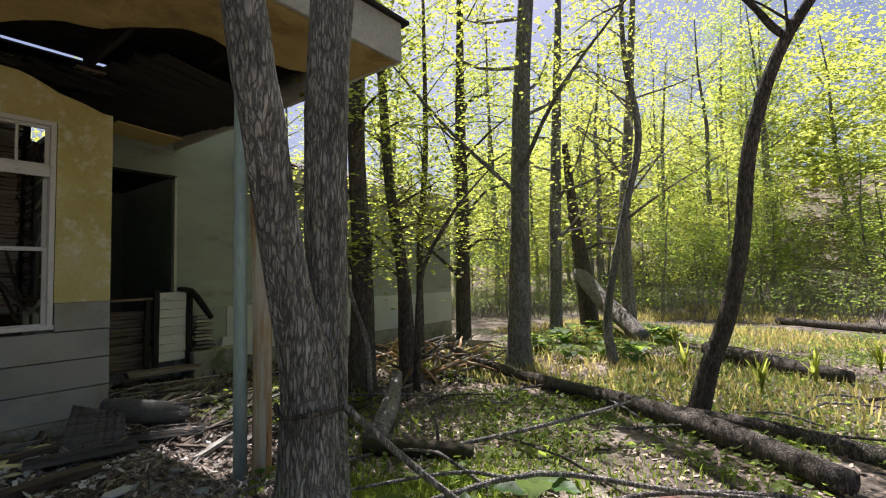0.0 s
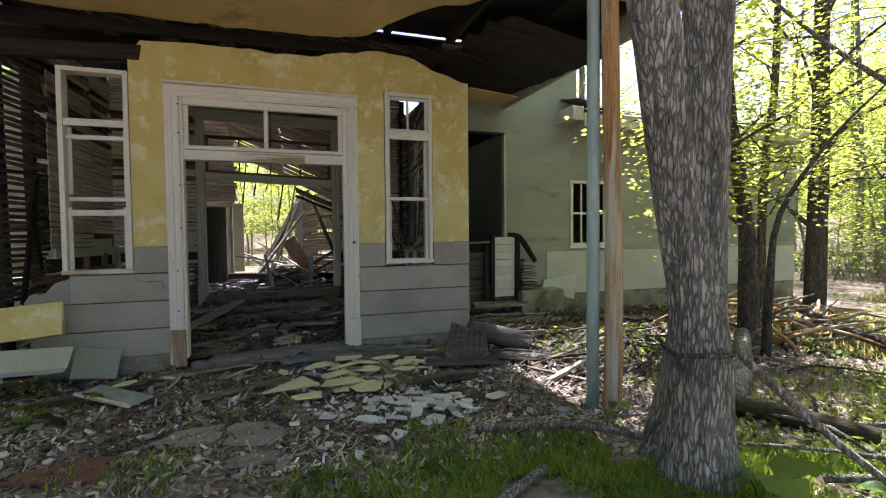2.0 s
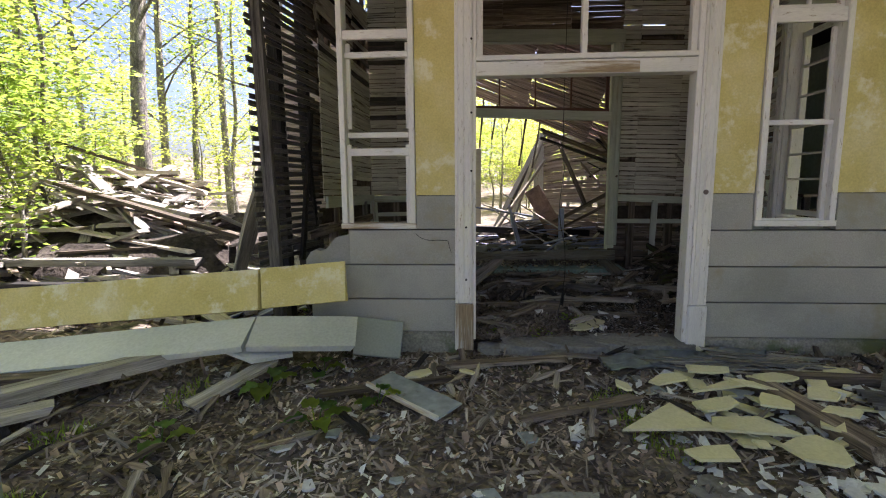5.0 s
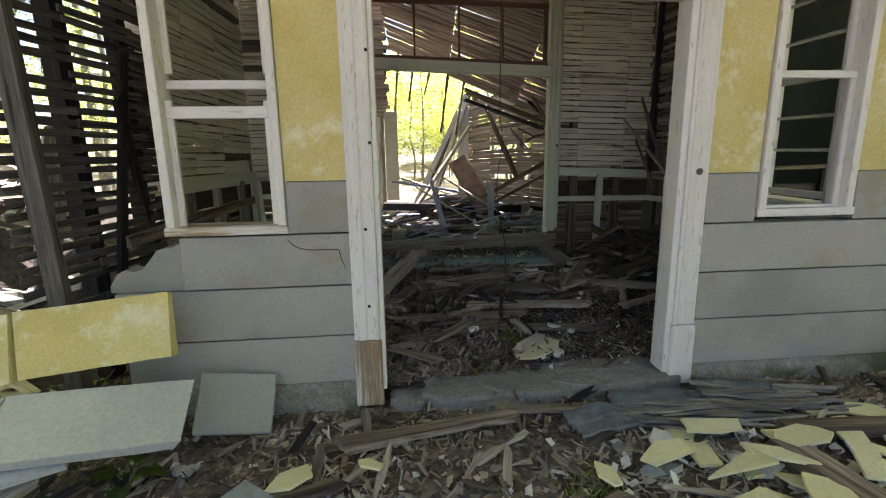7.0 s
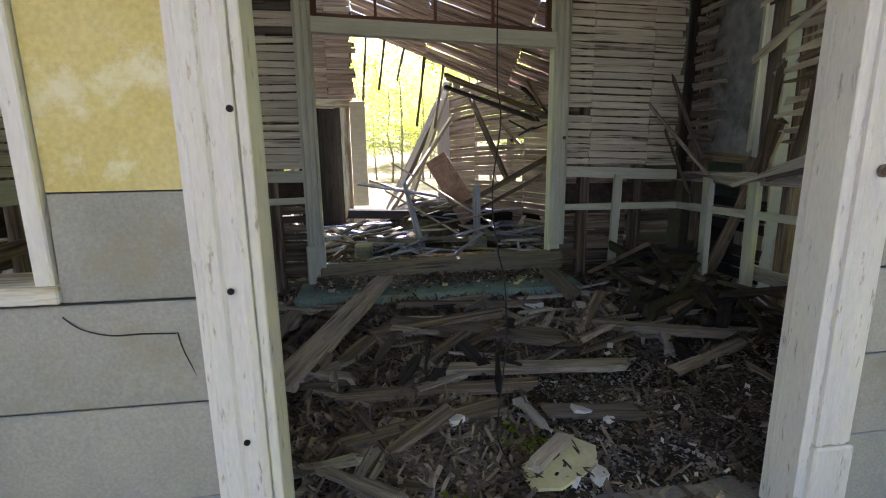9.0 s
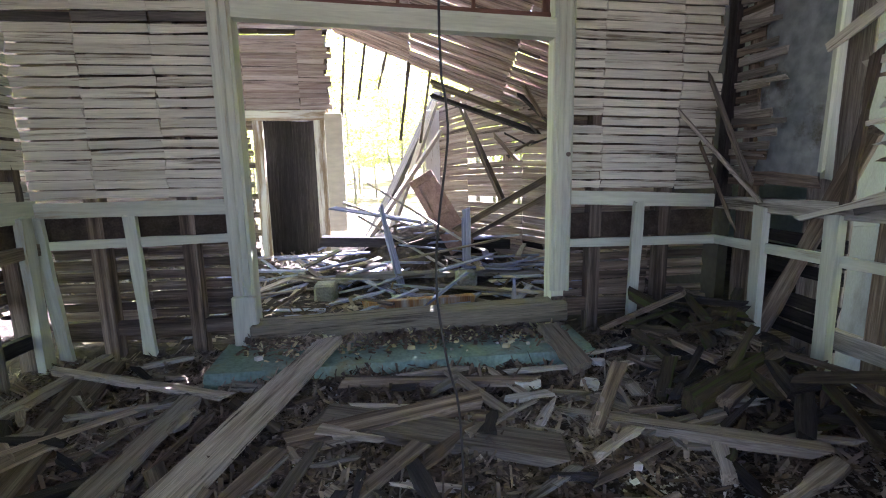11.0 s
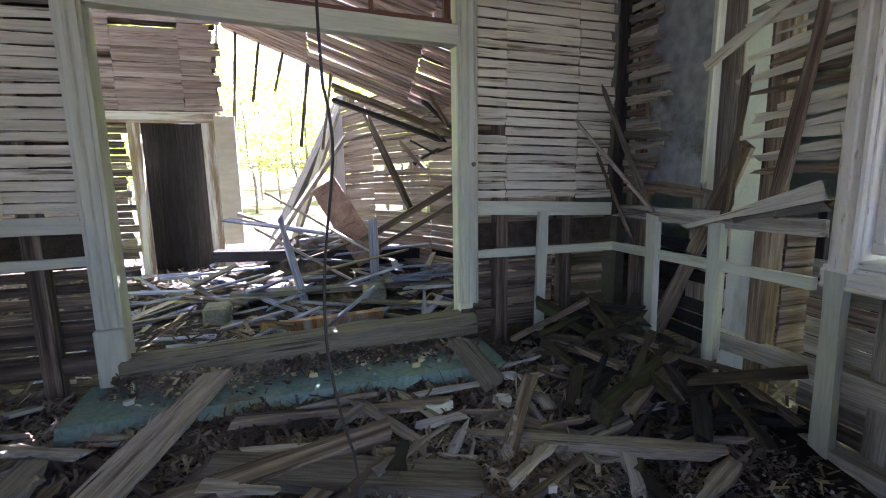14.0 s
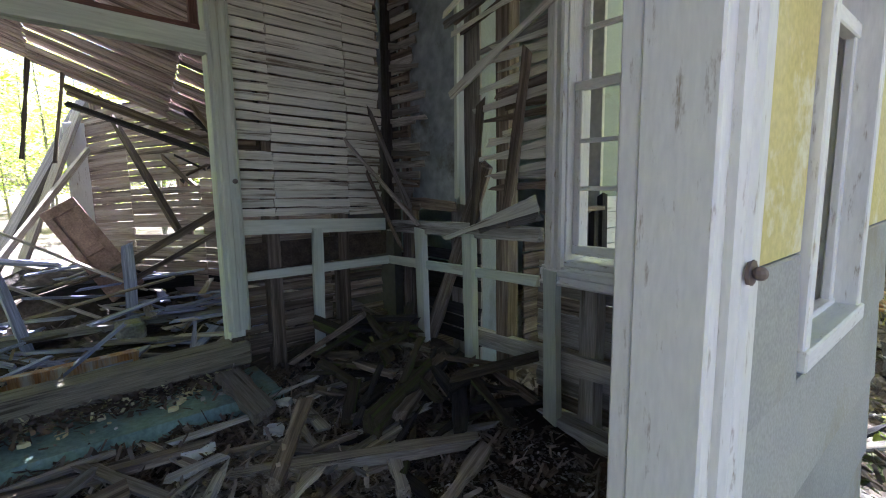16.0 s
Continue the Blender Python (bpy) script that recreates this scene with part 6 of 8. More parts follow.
flakes("ground_cover", 20000, cover_spot, (0.055, 0.045), M_LEAF, 51, "low green ground-cover leaves under the trees", category="ground cover")
flakes("porch_litter", 24000, porch_spot, (0.065, 0.015), M_LITCHIPS, 6, "bark, chips and splinters before the door, coloured paler as if better lit")
flakes("porch_bark", 3200, porch_spot, (0.10, 0.022), M_OLDWOOD, 16, "brown strips of rotten wood before the door")
flakes("porch_plaster", 1500, porch_spot, (0.045, 0.03), M_WHITECHIP, 7, "pale plaster crumbs before the door")
def tile_spot(st):
    x, y = st.gauss(0.45, 0.55), st.gauss(4.75, 0.5)
    return x, y, ground_height(x, y) + 0.02


flakes("tile_crumbs", 500, tile_spot, (0.06, 0.04), M_WTILE, 61, "pale crumbs of broken ceiling board")
flakes("alcove_litter", 9000, alcove_spot, (0.10, 0.03), M_CHIPS, 8, "dark wood scraps by the grey wall")
flakes("indoor_gravel", 9000, gravel_spot, (0.016, 0.014), M_GRAVEL, 91, "grey gravel and crumbled mortar inside the door", category="gravel")
flakes("rotten_chunks", 9000, litter_spot, (0.07, 0.026), M_OLDWOOD, 92, "dark brown rotten wood chunks over the floor")
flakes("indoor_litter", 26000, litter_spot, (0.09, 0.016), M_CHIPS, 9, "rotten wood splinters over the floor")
flakes("indoor_plaster", 1500, indoor_spot, (0.035, 0.025), M_WHITECHIP, 10, "pale plaster crumbs over the floor")
flakes("back_litter", 4000, back_spot, (0.12, 0.03), M_CHIPS, 12, "splinters in the collapsed back room")


# ---- before the door: fallen panels, boards, tiles, sheets ----
TR = random.Random(77)


def slab_piece(name, cx, cy, z, w, d, t, rz, mat, label, category, group="", tilt=(0, 0), corners=6, seed=None):
    """A broken flat piece with an irregular outline."""
    st = random.Random(seed if seed is not None else TR.randrange(9999))
    pts = []
    for k in range(corners):
        a = 2 * math.pi * (k + 0.5 + st.uniform(-0.3, 0.3)) / corners
        r = 1.0 / max(abs(math.cos(a)), abs(math.sin(a))) * st.uniform(0.62, 1.0)
        pts.append((math.cos(a) * r * w / 2, math.sin(a) * r * d / 2))
    bm = bmesh.new()
    lo = [bm.verts.new((x, y, 0)) for x, y in pts]
    hi = [bm.verts.new((x * 0.985, y * 0.985, t)) for x, y in pts]
    bm.faces.new(lo[::-1])
    bm.faces.new(hi)
    for i in range(corners):
        j = (i + 1) % corners
        bm.faces.new((lo[i], lo[j], hi[j], hi[i]))
    ob = new(name, mesh_from(name, bm, mat))
    ob.matrix_basis = pose(cx, cy, z, tilt[0], tilt[1], rz)
    return tagged(ob, label, category, group)


# long yellow fascia board resting on the wreckage
ob = thing("fallen_yellow_fascia", (-3.5, 5.6, 0.3), "long fallen yellow stucco board with a chipped end", "debris board")
for x0, x1, y0, y1, z0, z1 in ((-5.0, -3.06, 5.36, 5.60, 0.32, 0.44), (-3.045, -2.40, 5.61, 5.70, 0.445, 0.49)):
    a, b = Vector((x0, y0, z0)), Vector((x1, y1, z1))
    bm = plank_bm((b - a).length, 0.31, 0.07, TR, 0.006, 0, 6)
    part("stucco_length", bm, M_YELLOW, None, "", axis_pose(a + Vector((0, 0, 0.155)), b + Vector((0, 0, 0.155)), (0.0, -1, 0.28)))
    under(bpy.data.objects["stucco_length" if x0 < -4 else "stucco_length.001"], ob)
ob = thing("fallen_white_panel", (-3.4, 5.3, 0.2), "fallen pale grey painted panel, snapped in two", "debris board")
for i, (a, b) in enumerate((((-4.9, 5.05, 0.18), (-3.02, 5.32, 0.33)), ((-3.0, 5.33, 0.33), (-2.28, 5.46, 0.30)))):
    bm = plank_bm((Vector(b) - Vector(a)).length, 0.36, 0.045, TR, 0.012, 0, 5)
    q = part("panel_half", bm, M_PALEWALL, None, "", axis_pose(a, b, (0, -0.34, 0.94)))
    under(q, ob)
tagged(part("leaning_slab", block(bmesh.new(), (-0.19, 0, 0), (0.19, 0.31, 0.03), 0.008, 0.012, random.Random(3)), M_GREYWALL, None, "", pose(-2.17, 5.68, 0.03, 56, 9, 10)), "square pale slab leaning on the footing", "slab")
slab_piece("pale_board", -2.95, 5.25, 0.21, 0.75, 0.26, 0.03, 12, M_PALEWALL, "pale board under the fallen panel", "debris board", tilt=(18, 4), corners=5, seed=4)
ob = thing("framed_board", (-1.8, 4.95, 0.05), "wood-edged grey board lying in chips", "debris board")
bm = block(bmesh.new(), (-0.32, -0.105, 0), (0.32, 0.11, 0.014), 0.004, 0.006)
under(part("board", bm, M_PANEL, None, "", pose(-1.78, 4.95, 0.06, 4, 3, -38)), ob)
bm = block(bmesh.new(), (-0.32, -0.13, 0), (0.32, -0.105, 0.03), 0.004, 0.004)
under(part("edge_strip", bm, M_BAREPAINT, None, "", pose(-1.78, 4.95, 0.06, 4, 3, -38)), ob)

# big old beams and boards near the left post
for a, b, w, t, m, lab in (((-5.0, 3.95, 0.08), (-3.2, 5.45, 0.24), 0.15, 0.09, M_GREYWOOD, "long grey weathered beam lying in rubble"),
                           ((-5.3, 4.7, 0.12), (-3.7, 5.0, 0.16), 0.14, 0.05, M_OLDWOOD, "brown old board lying in rubble"),
                           ((-3.15, 4.75, 0.05), (-2.85, 5.25, 0.14), 0.13, 0.03, M_GREYWOOD, "short wide grey board lying in rubble"),
                           ((-4.9, 3.9, 0.06), (-3.9, 4.6, 0.10), 0.14, 0.05, M_GREYWOOD, "grey board end lying on soil"),
                           ((-4.15, 7.35, 0.3), (-3.42, 6.7, 1.62), 0.15, 0.06, M_GREYWOOD, "leaning grey plank by the charred wall"),
                           ((-2.4, 4.95, 0.05), (-1.55, 5.2, 0.07), 0.06, 0.03, M_OLDWOOD, "thin dark board on the ground"),
                           ((-1.1, 4.7, 0.04), (-0.35, 5.0, 0.05), 0.07, 0.03, M_OLDWOOD, "thin dark board on the ground"),
                           ((0.50, 5.25, 0.06), (0.62, 4.35, 0.06), 0.14, 0.08, M_OLDWOOD, "dark wooden frame timber on the ground"),
                           ((0.62, 4.42, 0.05), (1.35, 4.55, 0.05), 0.12, 0.06, M_OLDWOOD, "dark wooden frame timber on the ground"),
                           ((0.62, 5.35, 0.06), (1.7, 5.28, 0.06), 0.10, 0.06, M_OLDWOOD, "dark wooden frame timber on the ground"),
                           ((-0.75, 5.70, 0.07), (0.15, 5.60, 0.06), 0.055, 0.015, M_PLANK, "narrow splintered board before the doorstep"),
                           ((-0.1, 5.6, 0.05), (0.7, 5.48, 0.05), 0.05, 0.015, M_PLANK, "narrow splintered board before the doorstep"),
                           ((-1.6, 5.5, 0.04), (-0.7, 5.65, 0.06), 0.10, 0.03, M_OLDWOOD, "brown rotten board before the doorstep")):
    plank("old_board", a, b, w, t, m, None, lab, "board", "scattered boards", chip=0.03)

# yellow and white broken ceiling pieces
for cx, cy, w, d, rz in ((-0.36, 4.58, 0.52, 0.36, 20), (0.10, 4.62, 0.50, 0.22, -12), (-0.24, 4.32, 0.30, 0.16, 8), (0.28, 4.32, 0.34, 0.34, 38), (-0.10, 5.22, 0.34, 0.16, 5), (0.14, 5.05, 0.42, 0.24, 14),
                         (0.42, 5.12, 0.40, 0.18, -20), (0.40, 4.86, 0.26, 0.22, 60), (-0.42, 5.10, 0.10, 0.18, 10), (0.62, 5.25, 0.36, 0.2, 10), (0.75, 5.0, 0.3, 0.2, 40), (0.25, 5.38, 0.3, 0.12, -8), (0.55, 4.62, 0.3, 0.2, 70), (0.05, 4.85, 0.28, 0.16, 15), (0.72, 4.75, 0.26, 0.18, -30), (-1.78, 5.22, 0.26, 0.15, 25), (-1.45, 5.28, 0.16, 0.08, -15)):
    slab_piece("yellow_board_piece", cx, cy, 0.075 + TR.uniform(0, 0.02), w, d, 0.014, rz, M_YTILE, "broken pale yellow ceiling board piece on the ground", "board piece", "broken ceiling pieces", (TR.uniform(-7, 7), TR.uniform(-7, 7)), TR.choice((3, 4, 4, 5, 7)))
YR = random.Random(44)
for k in range(34):
    cx, cy = YR.uniform(-0.05, 1.25), YR.uniform(4.45, 5.45)
    wv = YR.uniform(0.10, 0.36)
    slab_piece("yellow_board_piece", cx, cy, ground_height(cx, cy) + 0.025 + YR.uniform(0, 0.03), wv, wv * YR.uniform(0.4, 0.75), 0.013, YR.uniform(0, 180), M_YTILE if k % 3 else M_WTILE,
               "broken pale ceiling board piece on the ground", "board piece", "broken ceiling pieces", (YR.uniform(-8, 8), YR.uniform(-8, 8)), YR.choice((3, 4, 4, 5)), seed=500 + k)
for k in range(46):
    cx, cy = TR.gauss(0.62, 0.26), TR.gauss(3.95, 0.17)
    slab_piece("white_board_piece", cx, cy, ground_height(cx, cy) + 0.02 + TR.uniform(0, 0.02), TR.uniform(0.09, 0.26), TR.uniform(0.07, 0.17), 0.012, TR.uniform(0, 180), M_WTILE, "broken white board piece on the ground", "board piece", "broken white pieces", (TR.uniform(-7, 7), TR.uniform(-7, 7)), TR.choice((4, 5, 6)))
for k in range(70):
    cx, cy = TR.uniform(-2.6, 1.9), TR.uniform(3.1, 5.6)
    s_ = TR.uniform(0.04, 0.13)
    slab_piece("grey_shard", cx, cy, ground_height(cx, cy) + 0.012, s_ * 1.4, s_, 0.012, TR.uniform(0, 180), TR.choice((M_WTILE, M_SLATE, M_PANEL, M_WTILE)), "small pale shard of board among chips", "shard", "scattered shards", (TR.uniform(-10, 10), TR.uniform(-10, 10)), 5)
for cx, cy, w, d, rz, m, lab in ((-2.32, 3.55, 0.72, 0.34, 8, M_SLATE, "flat grey sheet sunk in soil"), (-1.68, 3.66, 0.52, 0.32, -6, M_RUSTSHEET, "flat red-brown sheet sunk in soil"),
                                 (-1.02, 3.88, 0.44, 0.34, 12, M_SLATE, "flat grey slab sunk in soil"), (-0.62, 3.82, 0.46, 0.46, 2, M_SLATE, "flat grey slab sunk in soil"),
                                 (-0.6, 3.38, 0.42, 0.16, 5, M_SLATE, "flat grey slab sunk in soil"), (-0.28, 4.05, 0.24, 0.34, 30, M_SLATE, "flat grey slab sunk in soil"), (-2.85, 3.62, 0.26, 0.18, 0, M_PIPE, "small pale blue sheet on soil"),
                                 (-1.3, 3.0, 0.4, 0.2, 15, M_SLATE, "flat grey slab sunk in soil")):
    slab_piece("ground_sheet", cx, cy, ground_height(cx, cy) + 0.012, w * 1.1, d * 1.1, 0.012, rz, m, lab, "sheet", "sheets on the ground", (TR.uniform(-2, 2), TR.uniform(-2, 2)), 11)

# curled tin and a bent duct near the corner
bm = bmesh.new()
prev = None
for k in range(15):
    f = k / 14
    x = -0.25 + 0.5 * f
    zz = 0.05 * math.cos(f * 40) * 0.3
    a = bm.verts.new((x, -0.02 * math.sin(f * 3), 0))
    b = bm.verts.new((x * 0.8 + 0.02, 0.12 + zz, 0.40 - 0.13 * f))
    if prev:
        bm.faces.new((prev[0], a, b, prev[1]))
    prev = (a, b)
bmesh.ops.solidify(bm, geom=bm.faces[:], thickness=0.006)
tagged(part("corrugated_sheet", bm, M_GREYWOOD, None, "", pose(1.50, 5.12, 0.02, -8, 0, -25)), "curled grey corrugated sheet standing on edge", "sheet")
for k, (a, b) in enumerate((((1.0, 5.0, 0.07), (1.75, 4.8, 0.06)), ((1.65, 5.2, 0.06), (2.3, 4.75, 0.05)))):
    bm = bmesh.new()
    L = (Vector(b) - Vector(a)).length
    prev = None
    for i in range(22):
        w = -0.16 + 0.32 * i / 21
        p = bm.verts.new((0, w, 0.018 * math.sin(i * 1.5)))
        q = bm.verts.new((L, w + 0.03, 0.018 * math.sin(i * 1.5)))
        if prev:
            bm.faces.new((prev[0], p, q, prev[1]))
        prev = (p, q)
    bmesh.ops.solidify(bm, geom=bm.faces[:], thickness=0.004)
    tagged(part("corrugated_sheet", bm, M_GREYWOOD, None, "", axis_pose(a, b)), "flat grey corrugated sheet in rubble", "sheet")
for cx, cy, wv, dv, rz, tl in ((0.16, 5.60, 0.66, 0.30, -6, 7), (0.58, 5.66, 0.42, 0.26, -16, 11), (-0.28, 5.52, 0.36, 0.22, 8, 4)):
    cs = bmesh.new()
    grid = []
    for i in range(31):
        u = -0.5 + i / 30
        e0, e1 = 0.06 * noise.noise(Vector((u * 6, cx, 1))), 0.06 * noise.noise(Vector((u * 6, cx, 5)))
        grid.append([cs.verts.new((u * wv + 0.1 * v * v, (v + (e0 if v < 0 else e1)) * dv, 0.014 * math.sin(v * 38) + 0.03 * noise.noise(Vector((u * 3, v * 3, cx))))) for v in [-0.5 + j / 16 for j in range(17)]])
    for p, q in zip(grid, grid[1:]):
        for j in range(16):
            cs.faces.new((p[j], q[j], q[j + 1], p[j + 1]))
    bmesh.ops.solidify(cs, geom=cs.faces[:], thickness=0.005)
    tagged(part("corrugated_sheet", cs, M_PANEL, None, "", pose(cx, cy, ground_height(cx, cy) + 0.07, tl, 0, rz), True), "torn slate-grey corrugated sheet before the doorstep", "sheet")
bm = bmesh.new()
tube_bm(bm, [(1.72, 5.62, 0.24), (1.95, 5.45, 0.20), (2.35, 5.2, 0.12)], [0.11, 0.12, 0.11], 12, 0.08, 3, caps=False)
bmesh.ops.solidify(bm, geom=bm.faces[:], thickness=0.006)
tagged(part("bent_duct", bm, M_SLATE, None, "", None, True), "crumpled grey duct pipe lying by the corner", "duct")

# junk along the grey wall
ob = thing("broken_dresser", (3.1, 7.75, 0.2), "broken wooden cabinet frame with white slatted panel", "cabinet")
for x in (2.35, 2.90, 3.02, 3.50):
    under(plank("upright", (x, 7.72, 0.18), (x + 0.02, 7.75, 1.36 if x > 3.0 else 1.22), 0.07, 0.05, M_CHAR, None, up=(0, -1, 0)), ob)
for k in range(8):
    under(plank("slat", (3.06, 7.76, 0.36 + 0.13 * k), (3.46, 7.76, 0.36 + 0.13 * k), 0.122, 0.02, M_WHITE, None, up=(0, -1, 0), chip=0.006), ob)
for k in range(7):
    under(plank("dark_slat", (2.2, 7.85, 0.30 + 0.12 * k), (2.92, 7.85, 0.30 + 0.12 * k), 0.11, 0.02, M_OLDWOOD, None, up=(0, -1, 0), chip=0.006), ob)
under(plank("top_board", (2.3, 7.72, 1.24), (2.98, 7.74, 1.25), 0.12, 0.03, M_OLDWOOD, None), ob)
under(plank("base_board", (2.6, 7.6, 0.2), (3.6, 7.62, 0.18), 0.16, 0.08, M_OLDWOOD, None), ob)
bm = bmesh.new()
tube_bm(bm, [(3.30, 7.66, 1.38), (3.50, 7.66, 1.34), (3.66, 7.66, 1.14), (3.82, 7.66, 0.90)], [0.03, 0.05, 0.05, 0.04], 8, 0.1, 4)
tagged(part("charred_hump", bm, M_CHAR, None, "", None, True), "charred curved board leaning on the cabinet", "board")
ob = thing("shingle_stack", (3.75, 7.75, 0.45), "stack of old grey shingles against the wall", "shingles")
for k in range(9):
    under(plank("shingle", (3.58 + TR.uniform(-.03, .03), 7.76, 0.46 + 0.058 * k), (3.90 - 0.012 * k, 7.76, 0.46 + 0.058 * k), 0.20, 0.035, M_GREYWOOD, None, chip=0.01), ob)
box("stack_plinth", (3.5, 7.55, -0.1), (4.35, 7.98, 0.40), M_CONC, ob, "concrete plinth", 0.02, 0.02)
slab_piece("leaning_panel", 4.45, 7.9, 0.40, 0.95, 0.55, 0.03, 0, M_PALEWALL, "pale board panel leaning on the wall", "panel", tilt=(80, 0), corners=4, seed=12)
ob = thing("wall_light", (5.3, 7.95, 2.5), "grey metal housing mounted on the wall", "light housing")
box("housing", (5.18, 7.86, 2.46), (5.42, 8.0, 2.72), M_TIN, ob)
ob = thing("gutter_box", (4.7, 7.7, 3.5), "weathered pale gutter box end under the eave", "gutter")
box("box_end", (4.45, 7.45, 3.38), (4.68, 7.99, 3.62), M_FASCIA, ob)

# ---- yard: logs, branches, big leaves, ferns ----
def log(label, pts, radii, mat, category="log", group="fallen wood", sides=9, rough=0.12):
    bm = bmesh.new()
    tube_bm(bm, pts, radii, sides, rough, TR.uniform(0, 9))
    return tagged(part("fallen_log" if category == "log" else "fallen_branch", bm, mat, None, "", None, True), label, category, group)


def gh(x, y, up=0.0):
    return (x, y, ground_height(x, y) + up)


log("long mossy fallen trunk across the leaf litter", [gh(7.0, 5.4, 0.35), gh(6.65, 4.3, 0.18), gh(6.0, 2.8, 0.10), gh(5.4, 1.55, 0.10), gh(4.75, 0.65, 0.10), gh(4.2, -0.15, 0.07)], [0.05, 0.075, 0.085, 0.10, 0.11, 0.10], M_BARKDARK)
log("dark fallen trunk across the leaf litter", [gh(5.5, 1.3, 0.08), gh(5.3, 0.3, 0.08), gh(5.0, -0.5, 0.06), gh(4.6, -1.4, 0.06)], [0.06, 0.08, 0.09, 0.09], M_BARKDARK)
log("pale broken trunk leaning down into the clearing", [(13.4, 5.3, 1.5), (12.6, 4.4, 0.8), (11.6, 3.4, 0.25), gh(11.2, 3.0, 0.1)], [0.22, 0.22, 0.2, 0.18], M_BARKPALE)
log("old log lying in the sunlit grass", [gh(10.2, 1.6, 0.12), gh(9.6, 1.0, 0.12), gh(9.0, 0.3, 0.1), gh(8.6, -0.4, 0.1)], [0.13, 0.15, 0.14, 0.08], M_BARKDARK)
log("far pale log in the grass", [gh(17, 0.8, 0.1), gh(15.5, -1.2, 0.1), gh(14, -3.2, 0.1)], [0.10, 0.10, 0.07], M_BARKDARK)
log("short rotten log by the tree", [gh(2.80, 3.02, 0.08), gh(3.05, 2.55, 0.08), gh(3.2, 2.2, 0.07)], [0.07, 0.075, 0.06], M_MOSSWOOD)
log("short broken log leaning in brush", [gh(4.35, 4.1, 0.32), gh(3.6, 3.5, 0.16), gh(3.0, 3.12, 0.06)], [0.07, 0.10, 0.10], M_BARKPALE)
log("dead pale stem leaning on the dark tree", [gh(3.9, 4.1, 0.1), gh(4.1, 4.35, 0.7), gh(4.15, 4.7, 1.3), (4.2, 4.9, 1.9)], [0.03, 0.03, 0.025, 0.01], M_BARKPALE, "branch")
for k in range(26):
    x, y = TR.uniform(2.6, 7.5), TR.uniform(-1.0, 4.2)
    L, a = TR.uniform(0.7, 2.2), TR.uniform(0, 6.28)
    dx, dy = math.cos(a) * L, math.sin(a) * L
    log("thin dead branch on the ground", [gh(x, y, 0.02), gh(x + dx * .3 + TR.uniform(-.1, .1), y + dy * .3 + TR.uniform(-.1, .1), TR.uniform(0.03, .14)), gh(x + dx * .7 + TR.uniform(-.1, .1), y + dy * .7, TR.uniform(0.03, .10)), gh(x + dx, y + dy, 0.03)],
        [TR.uniform(0.010, 0.022), 0.014, 0.010, 0.004], TR.choice((M_BARKDARK, M_BARKPALE, M_BARKPALE)), "branch", "thin branches", 5, 0.05)
for pts in ([(2.2, 1.9, 0.05), (2.75, 1.4, 0.25), (3.3, 0.7, 0.16), (3.9, -0.2, 0.07)], [(3.0, 2.6, 0.05), (3.6, 2.0, 0.18), (4.2, 1.5, 0.3), (4.9, 1.3, 0.33)], [(2.6, 1.3, 0.03), (3.2, 0.9, 0.12), (3.7, 0.2, 0.1), (4.1, -0.9, 0.06)],
            [(1.66, 1.96, 0.68), (1.92, 1.82, 0.42), (2.12, 1.55, 0.2), (2.35, 1.15, 0.03)]):
    log("long bare curved branch over the litter", [gh(*p) for p in pts], [0.022, 0.02, 0.017, 0.008], M_BARKPALE, "branch", "thin branches", 6, 0.05)
for pts in ([(0.85, 3.3, 0.03), (1.15, 3.05, 0.09), (1.5, 2.75, 0.12), (1.8, 2.2, 0.06)], [(0.1, 1.9, 0.03), (0.5, 2.2, 0.07), (0.9, 2.45, 0.05)], [(-0.6, 0.9, 0.02), (-0.1, 1.3, 0.06), (0.35, 1.7, 0.05)]):
    log("dead grey branch lying on the grass", [gh(*p) for p in pts], [0.028, 0.026, 0.022, 0.015][:len(pts)], M_BARKPALE, "branch", "thin branches", 7, 0.1)
for k in range(50):
    x, y = TR.uniform(5.2, 7.4), TR.uniform(4.7, 6.4)
    a = TR.uniform(0, 6.28)
    log("orange-brown fallen branch in a heap by the wall", [gh(x, y, 0.02), gh(x + math.cos(a) * 0.5, y + math.sin(a) * 0.5, TR.uniform(0.1, 0.4)), gh(x + math.cos(a) * 1.1, y + math.sin(a) * 1.1, TR.uniform(0.05, 0.5))],
        [0.028, 0.025, 0.010], TR.choice((M_POSTWOOD, M_POSTWOOD, M_BARKPALE)), "branch", "branch heap", 5, 0.05)
for k in range(20):
    x, y = TR.uniform(1.9, 4.2), TR.uniform(4.2, 7.3)
    a = TR.uniform(0, 6.28)
    log("thin dead branch in the shade of the porch", [gh(x, y, 0.02), gh(x + math.cos(a) * 0.4, y + math.sin(a) * 0.4, TR.uniform(0.04, 0.12)), gh(x + math.cos(a) * 0.9, y + math.sin(a) * 0.9, 0.03)],
        [0.012, 0.012, 0.005], TR.choice((M_BARKDARK, M_BARKPALE)), "branch", "porch branches", 5, 0.05)


